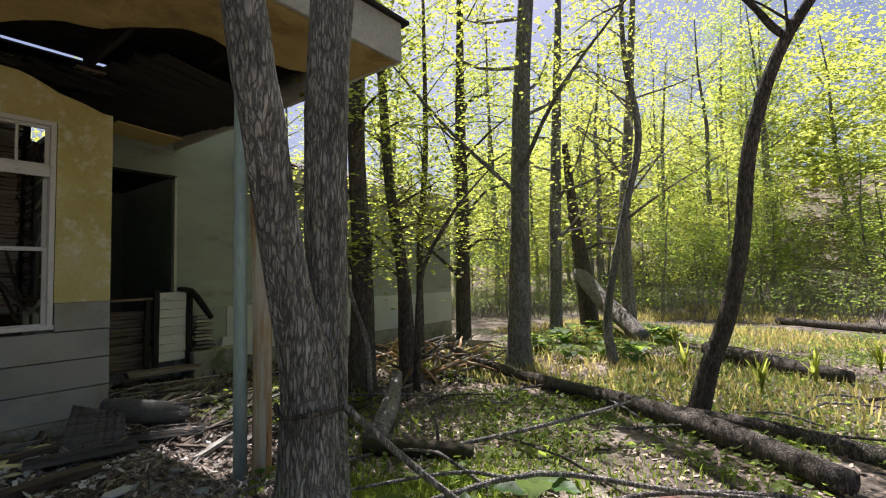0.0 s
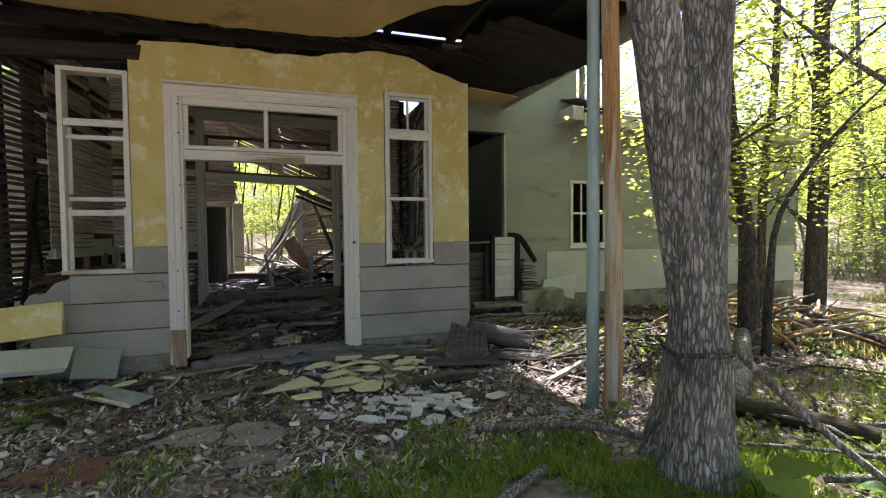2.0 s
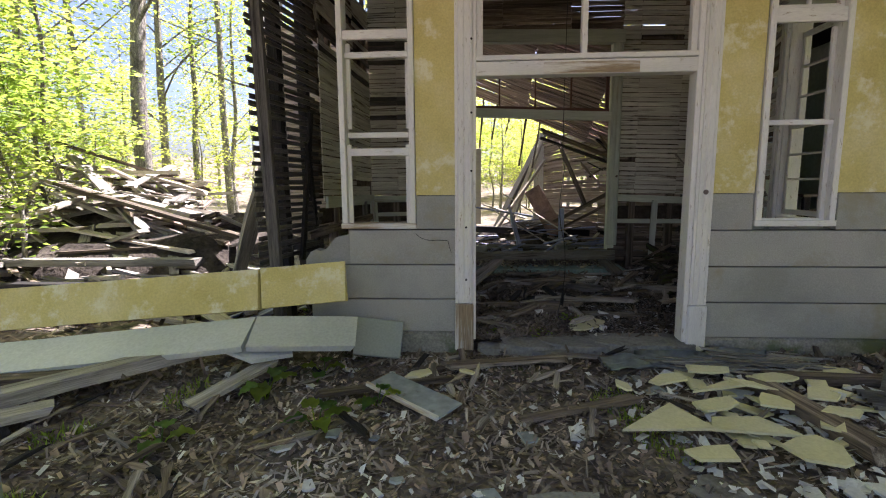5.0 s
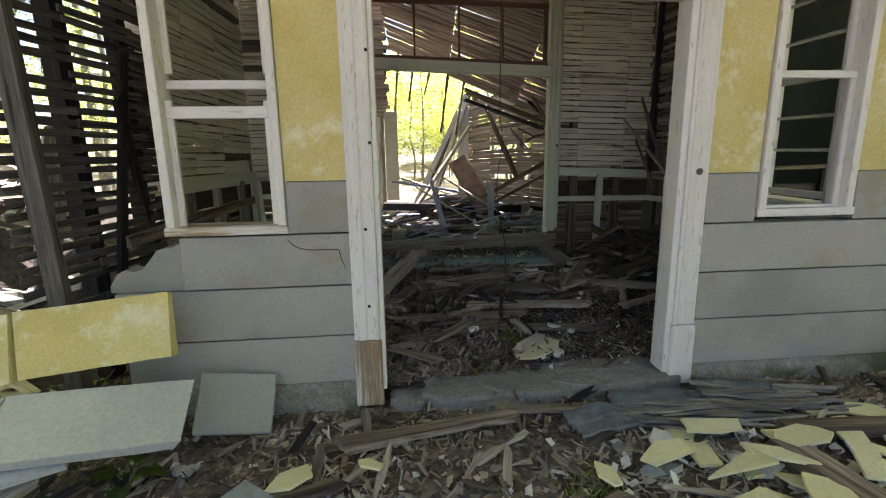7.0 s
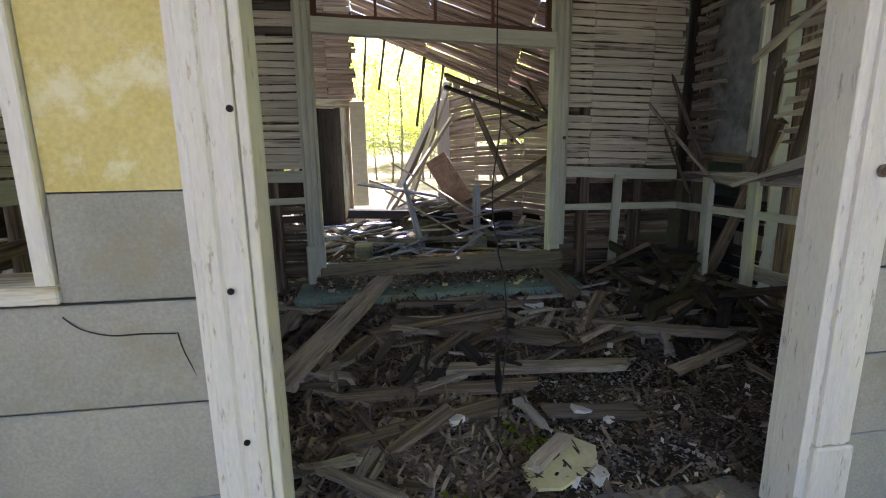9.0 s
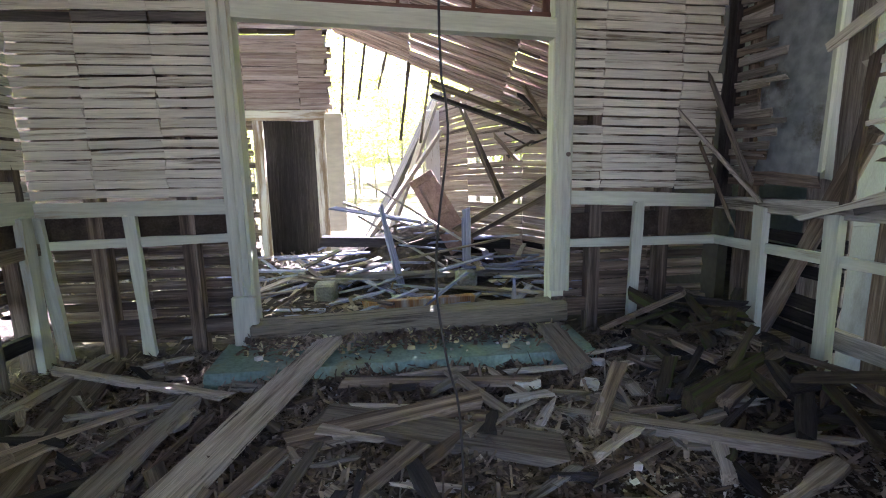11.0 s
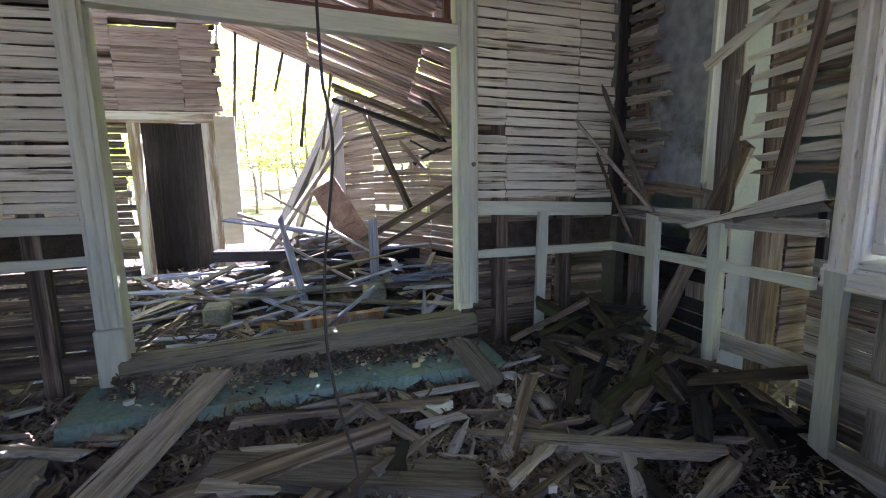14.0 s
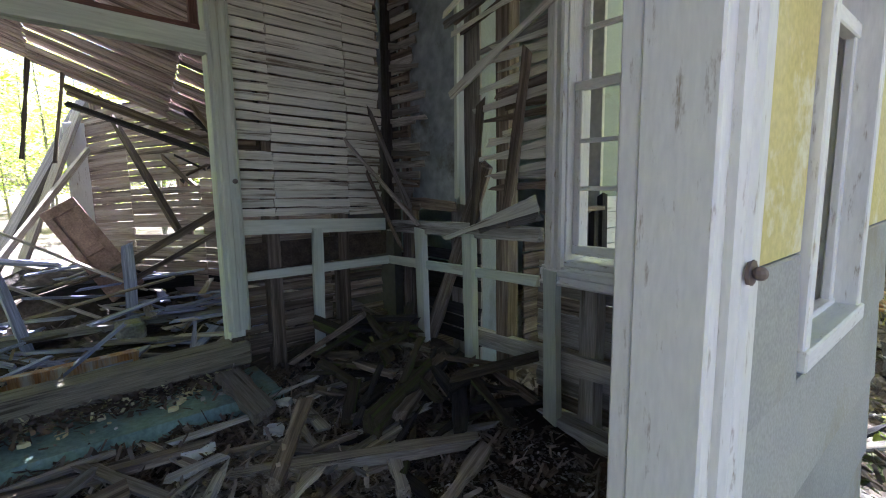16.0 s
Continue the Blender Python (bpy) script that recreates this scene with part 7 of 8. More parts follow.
def broad_leaf(bm, centre, az, L, W, tilt):
    rib = []
    m = Matrix.Translation(centre) @ pose(0, 0, 0, 0, 0, az) @ pose(0, 0, 0, 0, tilt, 0)
    prev = None
    for k in range(7):
        f = k / 6
        w = W * math.sin(math.pi * (0.12 + 0.88 * f) ** 0.75) * 0.5 if k < 6 else 0.004
        c = (L * f, 0, 0.06 * L * math.sin(f * 3))
        row = [bm.verts.new(m @ Vector((c[0], s * w, c[2] + abs(s) * w * 0.25 + 0.012 * math.sin(k * 2.4 + s * 3)))) for s in (-1, -0.5, 0, 0.5, 1)]
        if prev:
            for i in range(4):
                bm.faces.new((prev[i], prev[i + 1], row[i + 1], row[i]))
        prev = row


def broad_plant(x, y, n, L, label, group):
    b = Vector(gh(x, y))
    t = thing("broadleaf_plant", b, label, "plant", group)
    for k in range(n):
        bm = bmesh.new()
        az = 360 * k / n + TR.uniform(-25, 25)
        h = TR.uniform(0.08, 0.22) * L / 0.25
        c = Vector((math.cos(radians(az)) * 0.05, math.sin(radians(az)) * 0.05, h))
        broad_leaf(bm, c, az, L * TR.uniform(0.7, 1.15), L * 0.8, TR.uniform(-10, 25))
        tube_bm(bm, [(0, 0, -0.02), tuple(c * 0.6), tuple(c)], [0.005, 0.005, 0.004], 4, caps=False)
        lf = new("leaf", mesh_from("leaf", bm, M_LEAFDARK if k % 2 else M_LEAF, True))
        lf.parent = t


for x, y, n, L in ((1.64, 1.80, 3, 0.26), (2.75, 1.42, 4, 0.28), (2.3, 1.55, 3, 0.22), (0.35, 1.95, 3, 0.16), (2.0, 3.25, 4, 0.10), (-2.3, 4.6, 5, 0.14), (-2.75, 4.95, 5, 0.16), (-2.0, 4.9, 4, 0.12), (-0.3, 2.9, 5, 0.10), (-1.2, 2.6, 4, 0.10), (0.45, 2.75, 6, 0.12), (-3.1, 4.4, 4, 0.14), (-2.5, 5.35, 4, 0.12)):
    broad_plant(x, y, n, L, "broad-leaved green weed growing from the litter", "broad-leaved weeds")
for k in range(26):
    broad_plant(TR.uniform(8.2, 13.0), TR.uniform(2.2, 5.0), 5, 0.34, "large pale green broad-leaved plant in the clearing", "clearing plants")


def fern(x, y):
    b = Vector(gh(x, y))
    t = thing("fern", b, "upright yellow-orange fern clump in the grass", "fern", "ferns")
    for k in range(11):
        az = TR.uniform(0, 6.28)
        bm = bmesh.new()
        ln, h = TR.uniform(0.05, 0.22), TR.uniform(0.3, 0.55)
        prev = None
        for i in range(9):
            f = i / 8
            c = Vector((math.cos(az) * ln * f * f, math.sin(az) * ln * f * f, h * f))
            s = Vector((-math.sin(az), math.cos(az), 0)) * (0.035 * math.sin(math.pi * min(1, f * 0.9 + 0.1)) * (1 if i % 2 else 0.55) + 0.003)
            row = (bm.verts.new(c - s), bm.verts.new(c + s))
            if prev:
                bm.faces.new((prev[0], prev[1], row[1], row[0]))
            prev = row
        fr = new("frond", mesh_from("frond", bm, M_LEAFY))
        fr.parent = t


for x, y in ((7.3, 0.55), (8.2, 1.6), (8.4, 0.0), (10.9, 2.3), (9.9, -0.8)):
    fern(x, y)
slab_piece("flat_stone", 3.3, 0.75, ground_height(3.3, 0.75) + 0.01, 0.34, 0.2, 0.07, 20, M_RUSTSHEET, "flat reddish stone in the litter", "stone", corners=7)

for k in range(70):
    x, y = TR.uniform(1.95, 4.9), TR.uniform(4.2, 7.4)
    L, a = TR.uniform(0.25, 1.1), TR.gauss(0.2, 0.7)
    dx, dy = math.cos(a) * L / 2, math.sin(a) * L / 2
    plank("board_end", gh(max(1.95, x - dx), y - dy, 0.03), gh(x + dx, y + dy, 0.03 + TR.uniform(0, 0.10)), TR.uniform(0.025, 0.09), TR.uniform(0.01, 0.03), TR.choice((M_OLDWOOD, M_OLDWOOD, M_GREYWOOD, M_PLANK, M_CHAR)),
          None, "broken weathered board end by the grey wall", "wood scrap", "wood scraps by the grey wall", chip=0.03, n=3, split=TR.choice((0, 0.4)))

# ---- inside the bay: planks on the floor ----
def dh(x, y, up=0.0):
    return (x, y, debris_height(x, y) + up)


for a, b, w, t, m, lab in (((-1.62, 7.05, 0.20), (-1.06, 8.52, 0.36), 0.155, 0.045, M_PLANK, "long grey plank propped on the concrete step"),
                           ((-2.15, 7.05, 0.20), (-2.40, 8.55, 0.26), 0.20, 0.04, M_OLDWOOD, "wide brown plank on the floor"),
                           ((-1.05, 7.85, 0.22), (0.02, 7.40, 0.22), 0.19, 0.05, M_PLANK, "thick splintered plank on the floor"),
                           ((-1.15, 7.62, 0.22), (-0.25, 7.85, 0.24), 0.13, 0.06, M_OLDWOOD, "brown broken joist on the floor"),
                           ((-0.95, 8.16, 0.25), (0.10, 8.02, 0.24), 0.06, 0.04, M_OLDWOOD, "dark narrow board on the floor"),
                           ((0.36, 8.55, 0.36), (0.40, 8.08, 0.28), 0.14, 0.05, M_PLANK, "short grey plank fallen over the step end"),
                           ((-2.62, 8.45, 0.30), (-1.55, 8.05, 0.26), 0.055, 0.03, M_PLANK, "thin grey board across the rubble"),
                           ((-1.85, 7.25, 0.22), (-1.70, 8.0, 0.28), 0.10, 0.04, M_PLANK, "grey board on the floor"),
                           ((-2.6, 7.1, 0.20), (-2.2, 7.75, 0.24), 0.12, 0.05, M_OLDWOOD, "brown board on the floor"),
                           ((-2.75, 6.9, 0.25), (-2.45, 8.7, 0.28), 0.08, 0.04, M_PLANK, "grey board along the side wall"),
                           ((0.12, 7.75, 0.20), (1.05, 7.18, 0.26), 0.08, 0.05, M_PLANK, "brown plank with an orange broken edge"),
                           ((0.25, 7.55, 0.22), (0.62, 8.05, 0.30), 0.07, 0.03, M_OLDWOOD, "brown stick across the rubble"),
                           ((0.95, 8.55, 0.55), (1.45, 8.2, 0.25), 0.14, 0.05, M_MOSSWOOD, "mossy plank standing in the rubble corner"),
                           ((0.75, 8.6, 0.3), (1.15, 8.3, 0.62), 0.05, 0.03, M_OLDWOOD, "dark stick leaning in the corner"),
                           ((1.2, 8.15, 0.28), (1.55, 7.75, 0.36), 0.09, 0.03, M_MOSSWOOD, "mossy board in the corner"),
                           ((0.9, 7.6, 0.28), (1.5, 7.9, 0.36), 0.10, 0.04, M_OLDWOOD, "brown board in the corner"),
                           ((1.0, 7.3, 0.22), (1.55, 7.5, 0.26), 0.05, 0.03, M_BRIGHTWOOD, "pale splintered stick in the corner"),
                           ((0.5, 6.9, 0.20), (1.1, 7.15, 0.22), 0.06, 0.03, M_PLANK, "grey board in the rubble"),
                           ((-0.3, 6.75, 0.12), (0.15, 6.65, 0.13), 0.12, 0.02, M_PLANK, "thin grey board by the door"),
                           ((-1.3, 6.6, 0.12), (-0.5, 6.8, 0.14), 0.10, 0.04, M_OLDWOOD, "dark rotten board by the door"),
                           ((-1.3, 7.0, 0.14), (-0.3, 6.95, 0.16), 0.09, 0.04, M_OLDWOOD, "dark rotten board by the door"),
                           ((-0.7, 7.15, 0.18), (0.3, 7.05, 0.18), 0.08, 0.04, M_PLANK, "grey board on the floor"),
                           ((-1.3, 6.15, 0.05), (-1.05, 6.75, 0.12), 0.09, 0.03, M_PLANK, "grey board propped on the doorstep"),
                           ((1.30, 8.70, 1.75), (1.62, 8.35, 1.20), 0.06, 0.02, M_PLANK, "splintered lath hanging from the torn corner"),
                           ((1.42, 8.65, 1.55), (1.60, 8.50, 1.00), 0.05, 0.02, M_OLDWOOD, "splintered lath hanging from the torn corner"),
                           ((1.50, 8.72, 2.0), (1.60, 8.40, 1.3), 0.05, 0.02, M_PLANK, "splintered lath hanging from the torn corner")):
    plank("loose_plank", a, b, w, t, m, None, lab, "plank", "planks indoors", chip=0.035, n=7)
# a rotten log in the corner
plank("rotten_beam", (0.72, 7.58, 0.27), (1.36, 7.86, 0.33), 0.11, 0.10, M_MOSSWOOD, None, "rotten dark red-brown beam in the rubble", "beam", chip=0.06, n=9, split=0.3)
# smaller broken boards, each its own piece
for k in range(210):
    x, y = TR.uniform(-2.75, 1.5), TR.uniform(6.3, 8.6)
    if -1.7 < x < 0.55 and y > 8.2 or (bare_patch(x, y) and TR.random() < 0.8):
        continue
    L, a = TR.uniform(0.12, 0.5), TR.gauss(0.2, 1.0)
    dx, dy = math.cos(a) * L / 2, math.sin(a) * L / 2
    e = TR.uniform(0, 0.06)
    plank("wood_scrap", dh(x - dx, y - dy, 0.03 + e), dh(x + dx, y + dy, 0.03 + TR.uniform(0, 0.08)), TR.uniform(0.02, 0.075), TR.uniform(0.012, 0.03), TR.choice((M_OLDWOOD, M_PLANK, M_PLANK, M_PLANK, M_GREYWOOD, M_CHAR)),
          None, "broken rotten board end in floor rubble", "wood scrap", "wood scraps indoors", chip=0.03, n=3, split=TR.choice((0, 0.4)))
for k in range(70):
    x, y = TR.uniform(0.75, 1.58), TR.uniform(7.3, 8.6)
    L, a = TR.uniform(0.2, 0.5), TR.gauss(0.6, 1.0)
    z = debris_height(x, y) + TR.uniform(0.02, 0.22) * smooth(0.6, 1.3, x)
    dx, dy = math.cos(a) * L / 2, math.sin(a) * L / 2
    plank("wood_scrap", (x - dx, y - dy, z), (min(x + dx, 1.62), y + dy, z + TR.uniform(-0.05, 0.14)), TR.uniform(0.03, 0.08), TR.uniform(0.015, 0.04), TR.choice((M_OLDWOOD, M_MOSSWOOD, M_MOSSWOOD, M_CHAR, M_CHAR)),
          None, "dark mossy board end heaped in the corner", "wood scrap", "wood scraps in the corner", chip=0.03, n=3, split=TR.choice((0, 0.5)))
for k in range(190):
    x, y = TR.uniform(-5.0, 2.0), TR.uniform(3.4, 5.85)
    if x > -2.2 and y < 4.6:
        continue
    L, a = TR.uniform(0.08, 0.3), TR.uniform(0, 3.14)
    dx, dy = math.cos(a) * L / 2, math.sin(a) * L / 2
    plank("board_end", gh(x - dx, y - dy, 0.03), gh(x + dx, y + dy, 0.03 + TR.uniform(0, 0.06)), TR.uniform(0.02, 0.05), TR.uniform(0.008, 0.02), TR.choice((M_OLDWOOD, M_PLANK, M_PLANK, M_OLDWOOD, M_CHAR)),
          None, "broken weathered board end on the ground", "wood scrap", "wood scraps outdoors", chip=0.03, n=3, split=TR.choice((0, 0.4)))
for x, y, s_ in ((0.06, 8.00, 0.09), (0.42, 7.98, 0.08), (0.55, 8.2, 0.07), (-0.13, 6.69, 0.075), (-0.25, 6.24, 0.075), (-0.02, 6.62, 0.04), (-0.75, 6.68, 0.06), (0.3, 7.3, 0.06), (-0.3, 7.75, 0.05)):
    slab_piece("plaster_lump", x, y, debris_height(x, y) + 0.02, s_ * 1.5, s_, s_ * 0.5, TR.uniform(0, 180), M_WHITECHIP, "white lump of broken plaster in rubble", "plaster", "plaster lumps", (TR.uniform(-12, 12), TR.uniform(-12, 12)), 6)
slab_piece("plaster_sheet", -0.38, 6.34, debris_height(-0.38, 6.34) + 0.02, 0.42, 0.26, 0.012, 12, M_YTILE, "thin sheet of mossy yellowed plaster inside the door", "plaster", tilt=(4, -3), corners=9, seed=8)
plank("pale_block", (-0.50, 6.30, 0.155), (-0.30, 6.47, 0.16), 0.065, 0.03, M_BRIGHTWOOD, None, "short pale wood block on the plaster sheet", "wood block", chip=0.02, n=3)
tb_ = []
TW = random.Random(5)
for cx_, cy_, n_ in ((-0.48, 6.52, 70), (-0.86, 6.16, 60), (-1.12, 6.2, 30)):
    for _ in range(n_):
        tb_.append((cx_ + TW.gauss(0, 0.06), cy_ + TW.gauss(0, 0.05), debris_height(cx_, cy_) + TW.uniform(0.01, 0.06)))
tagged(new("doorway_weeds", leaf_mesh("doorway_weeds", tb_, 0.035, M_LEAF, TW)), "tiny green weeds sprouting inside the doorway", "weeds", kind="stuff")
for k in range(110):
    x, y = TR.uniform(-1.5, 0.45), 8.68 - abs(TR.gauss(0, 0.13))
    s_ = TR.uniform(0.012, 0.045)
    slab_piece("step_crumb", x, y, 0.288, s_ * 1.4, s_, s_ * 0.5, TR.uniform(0, 180), TR.choice((M_WHITECHIP, M_CONC, M_YTILE)), "plaster crumb lying on the step", "plaster", "crumbs on the step", (0, 0), 5)


def step_spot(st):
    x, y = st.uniform(-1.62, 0.5), 8.74 - abs(st.gauss(0, 0.11))
    if y < 8.30:
        return None, None, None
    return x, y, 0.292 + 0.05 * smooth(8.45, 8.72, y) * st.uniform(0.2, 1)


flakes("step_rubble", 2600, step_spot, (0.05, 0.02), M_CHIPS, 71, "soil, splinters and crumbs heaped on the step")
flakes("step_plaster", 420, step_spot, (0.035, 0.028), M_YTILE, 72, "pale crumbs heaped on the step")
for k in range(60):
    x, y = TR.uniform(-0.15, 1.1), TR.gauss(5.62, 0.10)
    if y > 5.84:
        continue
    L, a = TR.uniform(0.25, 0.75), TR.gauss(-0.12, 0.12)
    dx, dy = math.cos(a) * L / 2, math.sin(a) * L / 2
    z = 0.05 + 0.07 * (1 - abs(x - 0.5) / 0.8)
    plank("rotten_strip", (x - dx, y - dy, gh(x, y)[2] + z * TR.uniform(0.5, 1.0)), (x + dx, y + dy, gh(x, y)[2] + z * TR.uniform(0.4, 1.0)), TR.uniform(0.012, 0.035), 0.008, TR.choice((M_GREYWOOD, M_SLATE, M_PLANK)),
          None, "grey rotten wood strip heaped before the doorstep", "wood strip", "rotten strips by the door", chip=0.02, n=3, split=TR.choice((0, 0.5)))
# hanging cable
bm = bmesh.new()
tube_bm(bm, [(-0.50, 6.90, 3.72), (-0.52, 6.88, 2.6), (-0.527, 6.86, 1.75), (-0.517, 6.84, 1.6), (-0.512, 6.85, 1.49), (-0.54, 6.86, 1.27), (-0.55, 6.83, 1.13), (-0.545, 6.80, 1.03), (-0.525, 6.79, 0.9), (-0.50, 6.78, 0.78), (-0.50, 6.74, 0.5), (-0.56, 6.62, 0.25), (-0.60, 6.5, 0.16), (-0.58, 6.3, 0.14)],
        [0.0034] * 14, 6)
tagged(part("hanging_cable", bm, M_CABLE, None, "", None, True), "old dark cable hanging from the roof", "cable")

# ---- rubble in the back room ----
ob = thing("fallen_door", (0.0, 11.3, 0.5), "red-brown panelled door lying aslant on rubble", "door")
M_ = axis_pose((0.20, 11.15, 0.45), (-0.25, 11.55, 1.28), (-0.3, -0.9, 0.3))
for lo, hi, m in (((0, -0.16, -0.02), (1.05, 0.16, 0.0), M_REDDOOR), ((0, -0.16, 0.002), (0.10, 0.16, 0.02), M_REDDOOR), ((0.95, -0.16, 0.002), (1.05, 0.16, 0.02), M_REDDOOR), ((0.102, -0.16, 0.002), (0.948, -0.09, 0.02), M_REDDOOR),
                  ((0.102, 0.09, 0.002), (0.948, 0.16, 0.02), M_REDDOOR), ((0.48, -0.088, 0.002), (0.56, 0.088, 0.02), M_REDDOOR)):
    piece = part("door_panel" if lo[2] < 0 else "rail", block(bmesh.new(), lo, hi, 0.003), m, None, "", M_)
    if lo[2] < 0:
        leaf_ = under(piece, ob)
    else:
        piece.parent = leaf_
        piece.matrix_basis = Matrix.Identity(4)
for x, y in ((-1.27, 10.0), (0.08, 10.2)):
    ob = thing("pier_block", (x, y, 0), "small grey concrete pier block", "block", "pier blocks")
    box("block", (x - 0.10, y - 0.1, -0.05), (x + 0.10, y + 0.1, 0.38), M_CONC, ob, "", 0.02, 0.01)
for a, b, w, t, m in (((-0.95, 12.2, 0.4), (0.15, 13.0, 2.5), 0.16, 0.07, M_GREYWOOD), ((-0.7, 12.0, 0.4), (0.05, 12.6, 2.3), 0.10, 0.05, M_BRIGHTWOOD), ((-1.1, 11.6, 0.3), (0.1, 12.3, 1.9), 0.06, 0.05, M_BRIGHTWOOD),
                      ((0.1, 11.0, 0.7), (1.55, 10.6, 1.55), 0.14, 0.07, M_OLDWOOD), ((0.2, 11.1, 0.55), (1.5, 10.7, 1.3), 0.08, 0.05, M_OLDWOOD), ((-0.55, 10.4, 0.15), (-0.75, 10.9, 1.0), 0.06, 0.03, M_SKYTINTWOOD),
                      ((0.15, 10.6, 0.15), (0.18, 10.75, 0.95), 0.10, 0.05, M_SKYTINTWOOD), ((-1.0, 10.9, 0.9), (-0.1, 10.7, 0.35), 0.05, 0.02, M_BRIGHTWOOD), ((-0.9, 11.2, 1.25), (0.3, 10.9, 0.5), 0.05, 0.02, M_BRIGHTWOOD),
                      ((-1.3, 11.4, 0.95), (-0.3, 11.0, 0.8), 0.20, 0.02, M_SKYTINTWOOD), ((-1.2, 11.5, 1.0), (-0.4, 11.2, 0.75), 0.12, 0.02, M_BRIGHTWOOD), ((0.9, 11.2, 2.1), (1.5, 10.3, 1.1), 0.07, 0.05, M_OLDWOOD), ((0.3, 11.9, 2.2), (0.7, 11.2, 1.0), 0.06, 0.05, M_OLDWOOD),
                      ((-1.5, 9.35, 0.25), (0.3, 9.35, 0.24), 0.10, 0.05, M_SKYTINTWOOD), ((-0.9, 9.5, 0.28), (0.0, 9.5, 0.3), 0.08, 0.08, M_POSTWOOD), ((-1.2, 10.6, 0.3), (0.9, 10.4, 0.3), 0.12, 0.05, M_GREYWOOD), ((-1.5, 11.8, 0.5), (1.2, 11.3, 0.45), 0.2, 0.12, M_CHAR)):
    plank("fallen_timber", a, b, w, t, m, None, "fallen weathered timber in the back-room rubble", "timber", "fallen timbers", chip=0.03)
for k in range(150):
    x, y = TR.uniform(-2.4, 1.3), TR.uniform(9.3, 12.0)
    hgt = 0.06 + 0.45 * smooth(9.8, 11.6, y) * (0.3 + 0.7 * math.exp(-((x + 0.2) / 0.9) ** 2))
    L, a = TR.uniform(0.3, 1.1), TR.gauss(0.0, 0.8)
    dx, dy = math.cos(a) * L / 2, math.sin(a) * L / 2
    z = debris_height(x, y) + TR.uniform(0.02, 1.0) * hgt
    plank("broken_lath", (x - dx, y - dy, z), (x + dx, y + dy, z + TR.gauss(0, 0.12)), TR.uniform(0.03, 0.09), 0.018, TR.choice((M_SKYTINTWOOD, M_SKYTINTWOOD, M_BRIGHTWOOD, M_SKYTINTWOOD, M_OLDWOOD, M_PLANK)), None,
          "broken lath heaped in the back room, some coloured with sky-blue sheen", "broken lath", "heap of broken lath", chip=0.02, n=3)
KR = random.Random(90)
for k in range(20):
    c_ = Vector((KR.uniform(0.75, 1.5), KR.uniform(10.5, 11.6), KR.uniform(1.55, 2.2)))
    d_ = Vector((KR.gauss(0.7, 0.3), KR.gauss(-0.3, 0.3), KR.gauss(-0.2, 0.45))).normalized() * KR.uniform(0.10, 0.32)
    plank("broken_rafter_end", c_ - d_, c_ + d_, KR.uniform(0.03, 0.08), KR.uniform(0.015, 0.045), KR.choice((M_OLDWOOD, M_OLDWOOD, M_CHAR, M_GREYWOOD)), slab, chip=0.03, n=3, split=KR.choice((0, 0.5)))
bm = bmesh.new()
bmesh.ops.create_icosphere(bm, subdivisions=4, radius=1.0)
for v in bm.verts:
    v.co = Vector((v.co.x * 1.5, v.co.y * 0.8, max(-0.1, v.co.z) * 0.55 * (1 + 0.5 * noise.noise(v.co * 2.5))))
tagged(part("rubble_mound", bm, M_MUCK, None, "", Matrix.Translation((-0.1, 12.0, 0.0))), "dark mound of soil under the rubble", "mound", kind="stuff")

# ---- collapsed part of the house to the side ----
bm = bmesh.new()
bmesh.ops.create_icosphere(bm, subdivisions=4, radius=1.0)
for v in bm.verts:
    v.co = Vector((v.co.x * 3.2, v.co.y * 2.0, max(-0.1, v.co.z) * 0.95 * (1 + 0.45 * noise.noise(v.co * 2.1))))
tagged(part("rubble_mound", bm, M_MUCK, None, "", Matrix.Translation((-6.6, 9.2, -0.05))), "dark mound of debris from the fallen wing", "mound", kind="stuff")
for k in range(280):
    u = TR.gauss(0, 1)
    x, y = -6.5 + TR.gauss(0, 1.5), 8.6 + TR.gauss(0, 1.1)
    if x > -3.4 or y < 6.3:
        continue
    h = 1.35 * math.exp(-((x + 6.8) / 2.0) ** 2 - ((y - 9.2) / 1.5) ** 2) + 0.05
    L, a = TR.uniform(0.5, 2.0), TR.gauss(-0.25, 0.7)
    dx, dy = math.cos(a) * L / 2, math.sin(a) * L / 2
    sl = TR.gauss(-0.12, 0.22) * L
    z = ground_height(x, y) + h * TR.uniform(0.55, 1.25) + 0.05
    plank("broken_board", (x - dx, y - dy, max(0.05, z - sl / 2)), (x + dx, y + dy, max(0.05, z + sl / 2)), TR.uniform(0.05, 0.17), TR.uniform(0.02, 0.06), TR.choice((M_GREYWOOD, M_BRIGHTWOOD, M_BRIGHTWOOD, M_OLDWOOD, M_GREYWOOD)), None,
          "sun-bleached broken board in the collapsed heap", "broken board", "heap of the fallen wing", chip=0.03, n=3)
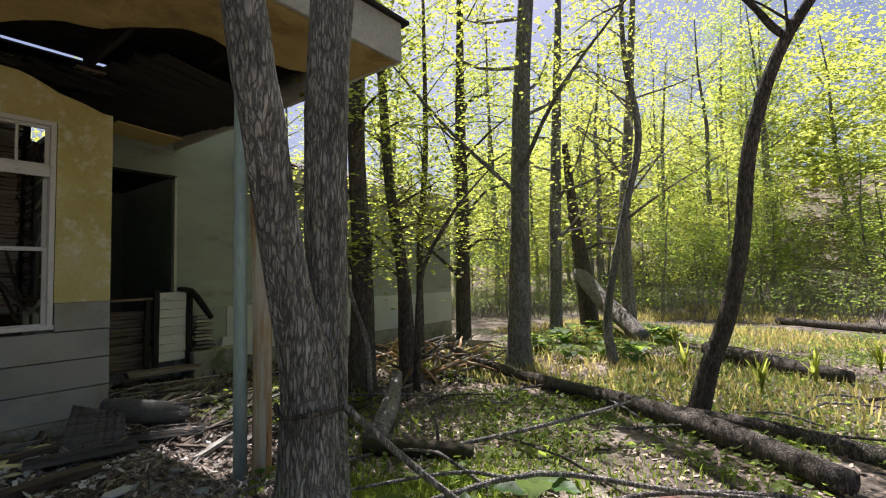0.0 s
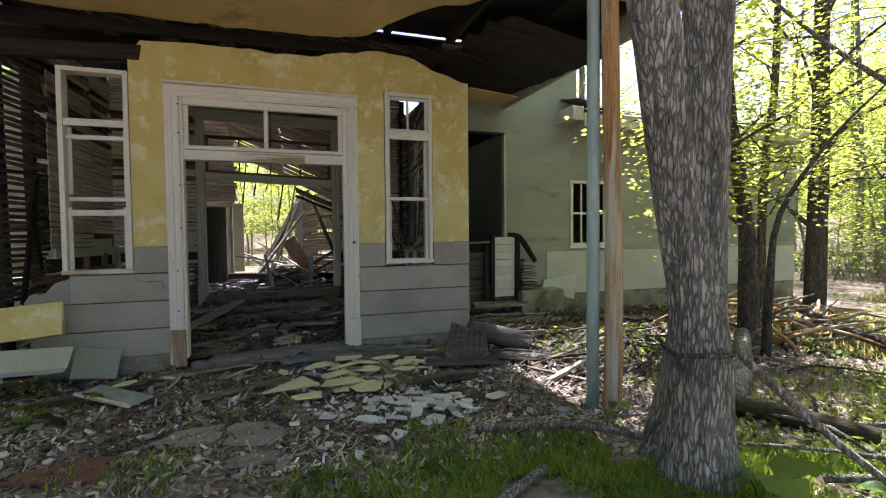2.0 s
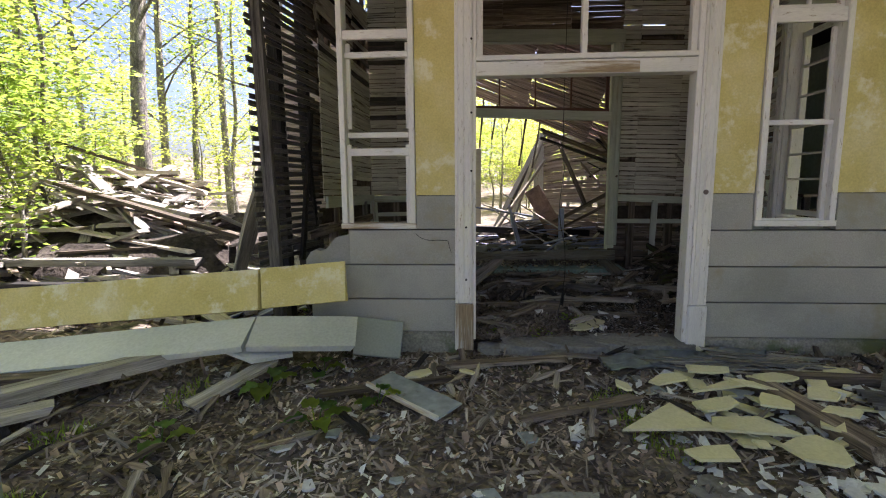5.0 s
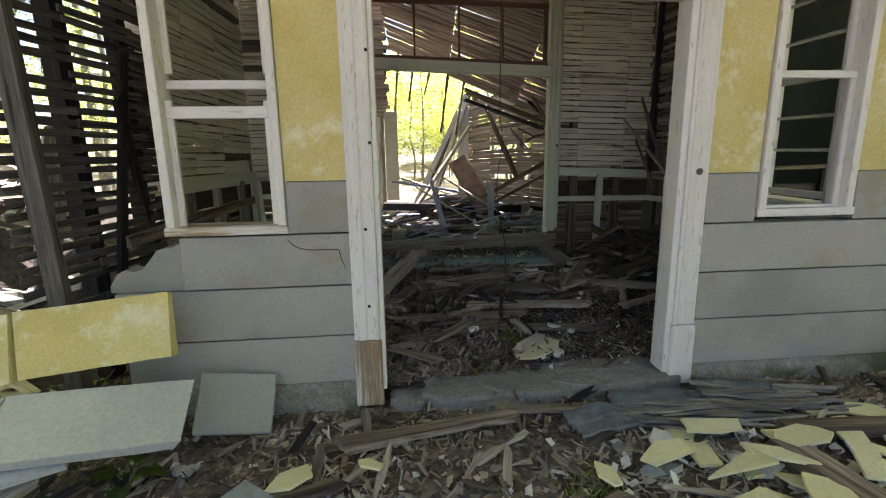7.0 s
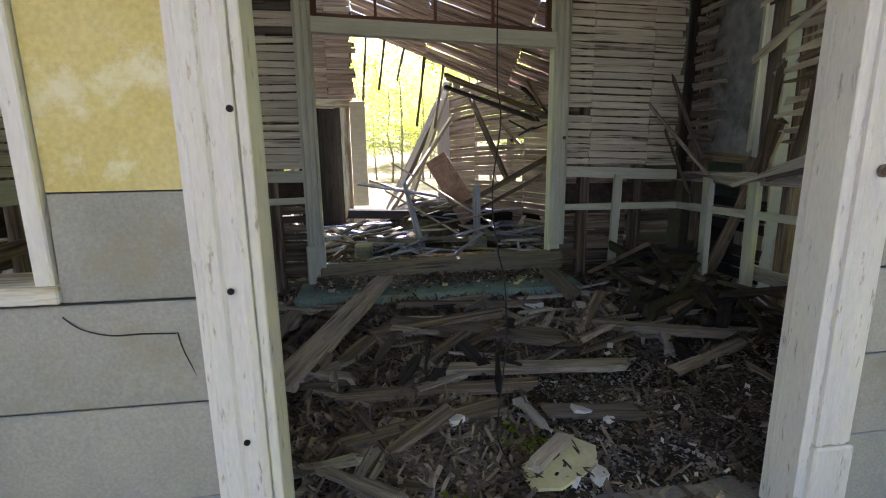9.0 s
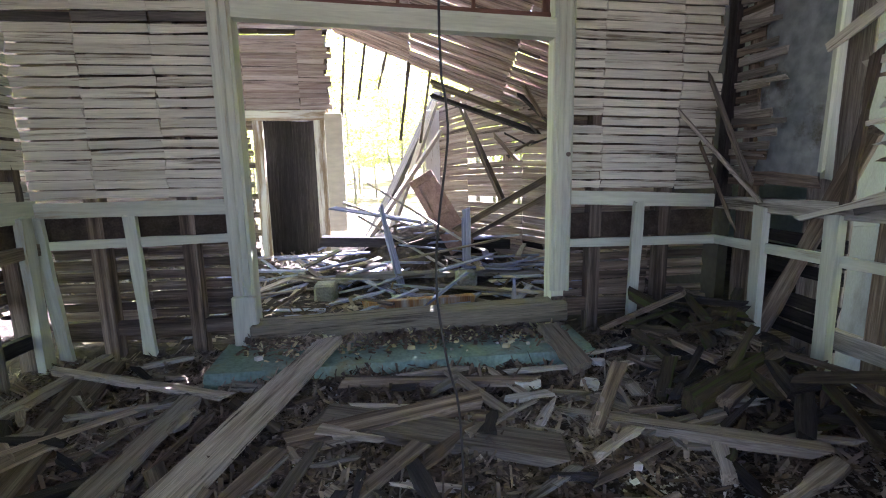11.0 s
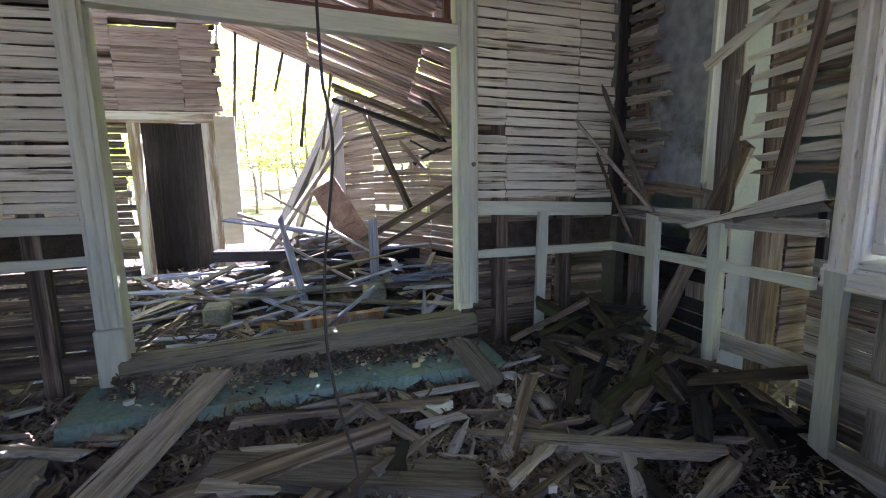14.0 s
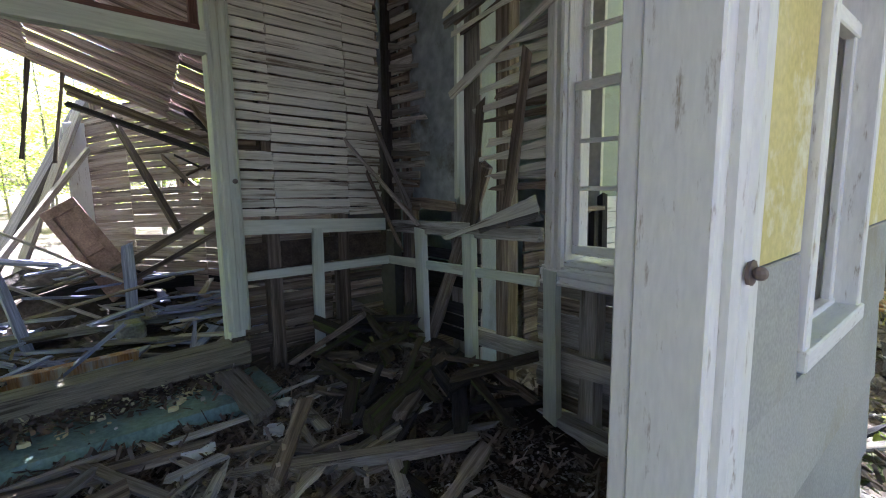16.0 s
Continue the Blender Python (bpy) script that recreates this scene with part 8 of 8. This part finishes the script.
for a, b, w, t, m, lab in (((-8.6, 8.6, 1.75), (-5.2, 8.4, 1.0), 0.22, 0.06, M_BRIGHTWOOD, "long bleached board atop the heap"), ((-9.8, 8.0, 0.75), (-6.6, 8.1, 0.85), 0.20, 0.05, M_BRIGHTWOOD, "long white board in the heap"),
                           ((-7.4, 8.4, 1.6), (-7.9, 8.1, 0.4), 0.14, 0.05, M_BRIGHTWOOD, "bleached board standing in the heap"), ((-8.0, 7.4, 0.5), (-4.5, 7.2, 0.55), 0.16, 0.08, M_GREYWOOD, "long beam at the heap's foot"),
                           ((-6.4, 6.8, 0.35), (-3.6, 6.9, 0.32), 0.14, 0.06, M_CHAR, "charred beam at the heap's foot"), ((-7.0, 8.2, 1.45), (-4.4, 8.0, 0.75), 0.14, 0.05, M_OLDWOOD, "old board sloping down the heap")):
    plank("long_timber", a, b, w, t, m, None, lab, "timber", "long timbers", chip=0.03)


def pile_spot(st):
    x, y = st.uniform(-10, -3.3), st.uniform(5.2, 11)
    return x, y, ground_height(x, y) + 0.03


flakes("wing_litter", 5000, pile_spot, (0.14, 0.035), M_LITTER, 41, "bleached splinters round the collapsed heap")


def beside_spot(st):
    x, y = st.uniform(-4.3, -3.05), st.uniform(6.2, 9.2)
    return x, y, ground_height(x, y) + 0.02


flakes("side_weeds", 3000, beside_spot, (0.05, 0.035), M_LEAF, 81, "low weeds beside the broken wall", category="ground cover")
flakes("side_chips", 2200, beside_spot, (0.09, 0.03), M_CHIPS, 82, "brown wood chips beside the broken wall")
for k in range(60):
    x, y = TR.uniform(-4.2, -3.25), TR.uniform(6.3, 9.0)
    L, a = TR.uniform(0.25, 0.9), TR.gauss(1.2, 0.5)
    dx, dy = math.cos(a) * L / 2, math.sin(a) * L / 2
    plank("board_end", (min(x - dx, -3.2), y - dy, gh(x, y)[2] + 0.03), (min(x + dx, -3.2), y + dy, gh(x, y)[2] + TR.uniform(0.03, 0.14)), TR.uniform(0.03, 0.09), 0.02, TR.choice((M_SKYTINTWOOD, M_PLANK, M_OLDWOOD, M_SKYTINTWOOD)),
          None, "weathered board end beside the broken wall", "wood scrap", "wood scraps beside the wall", chip=0.03, n=3)
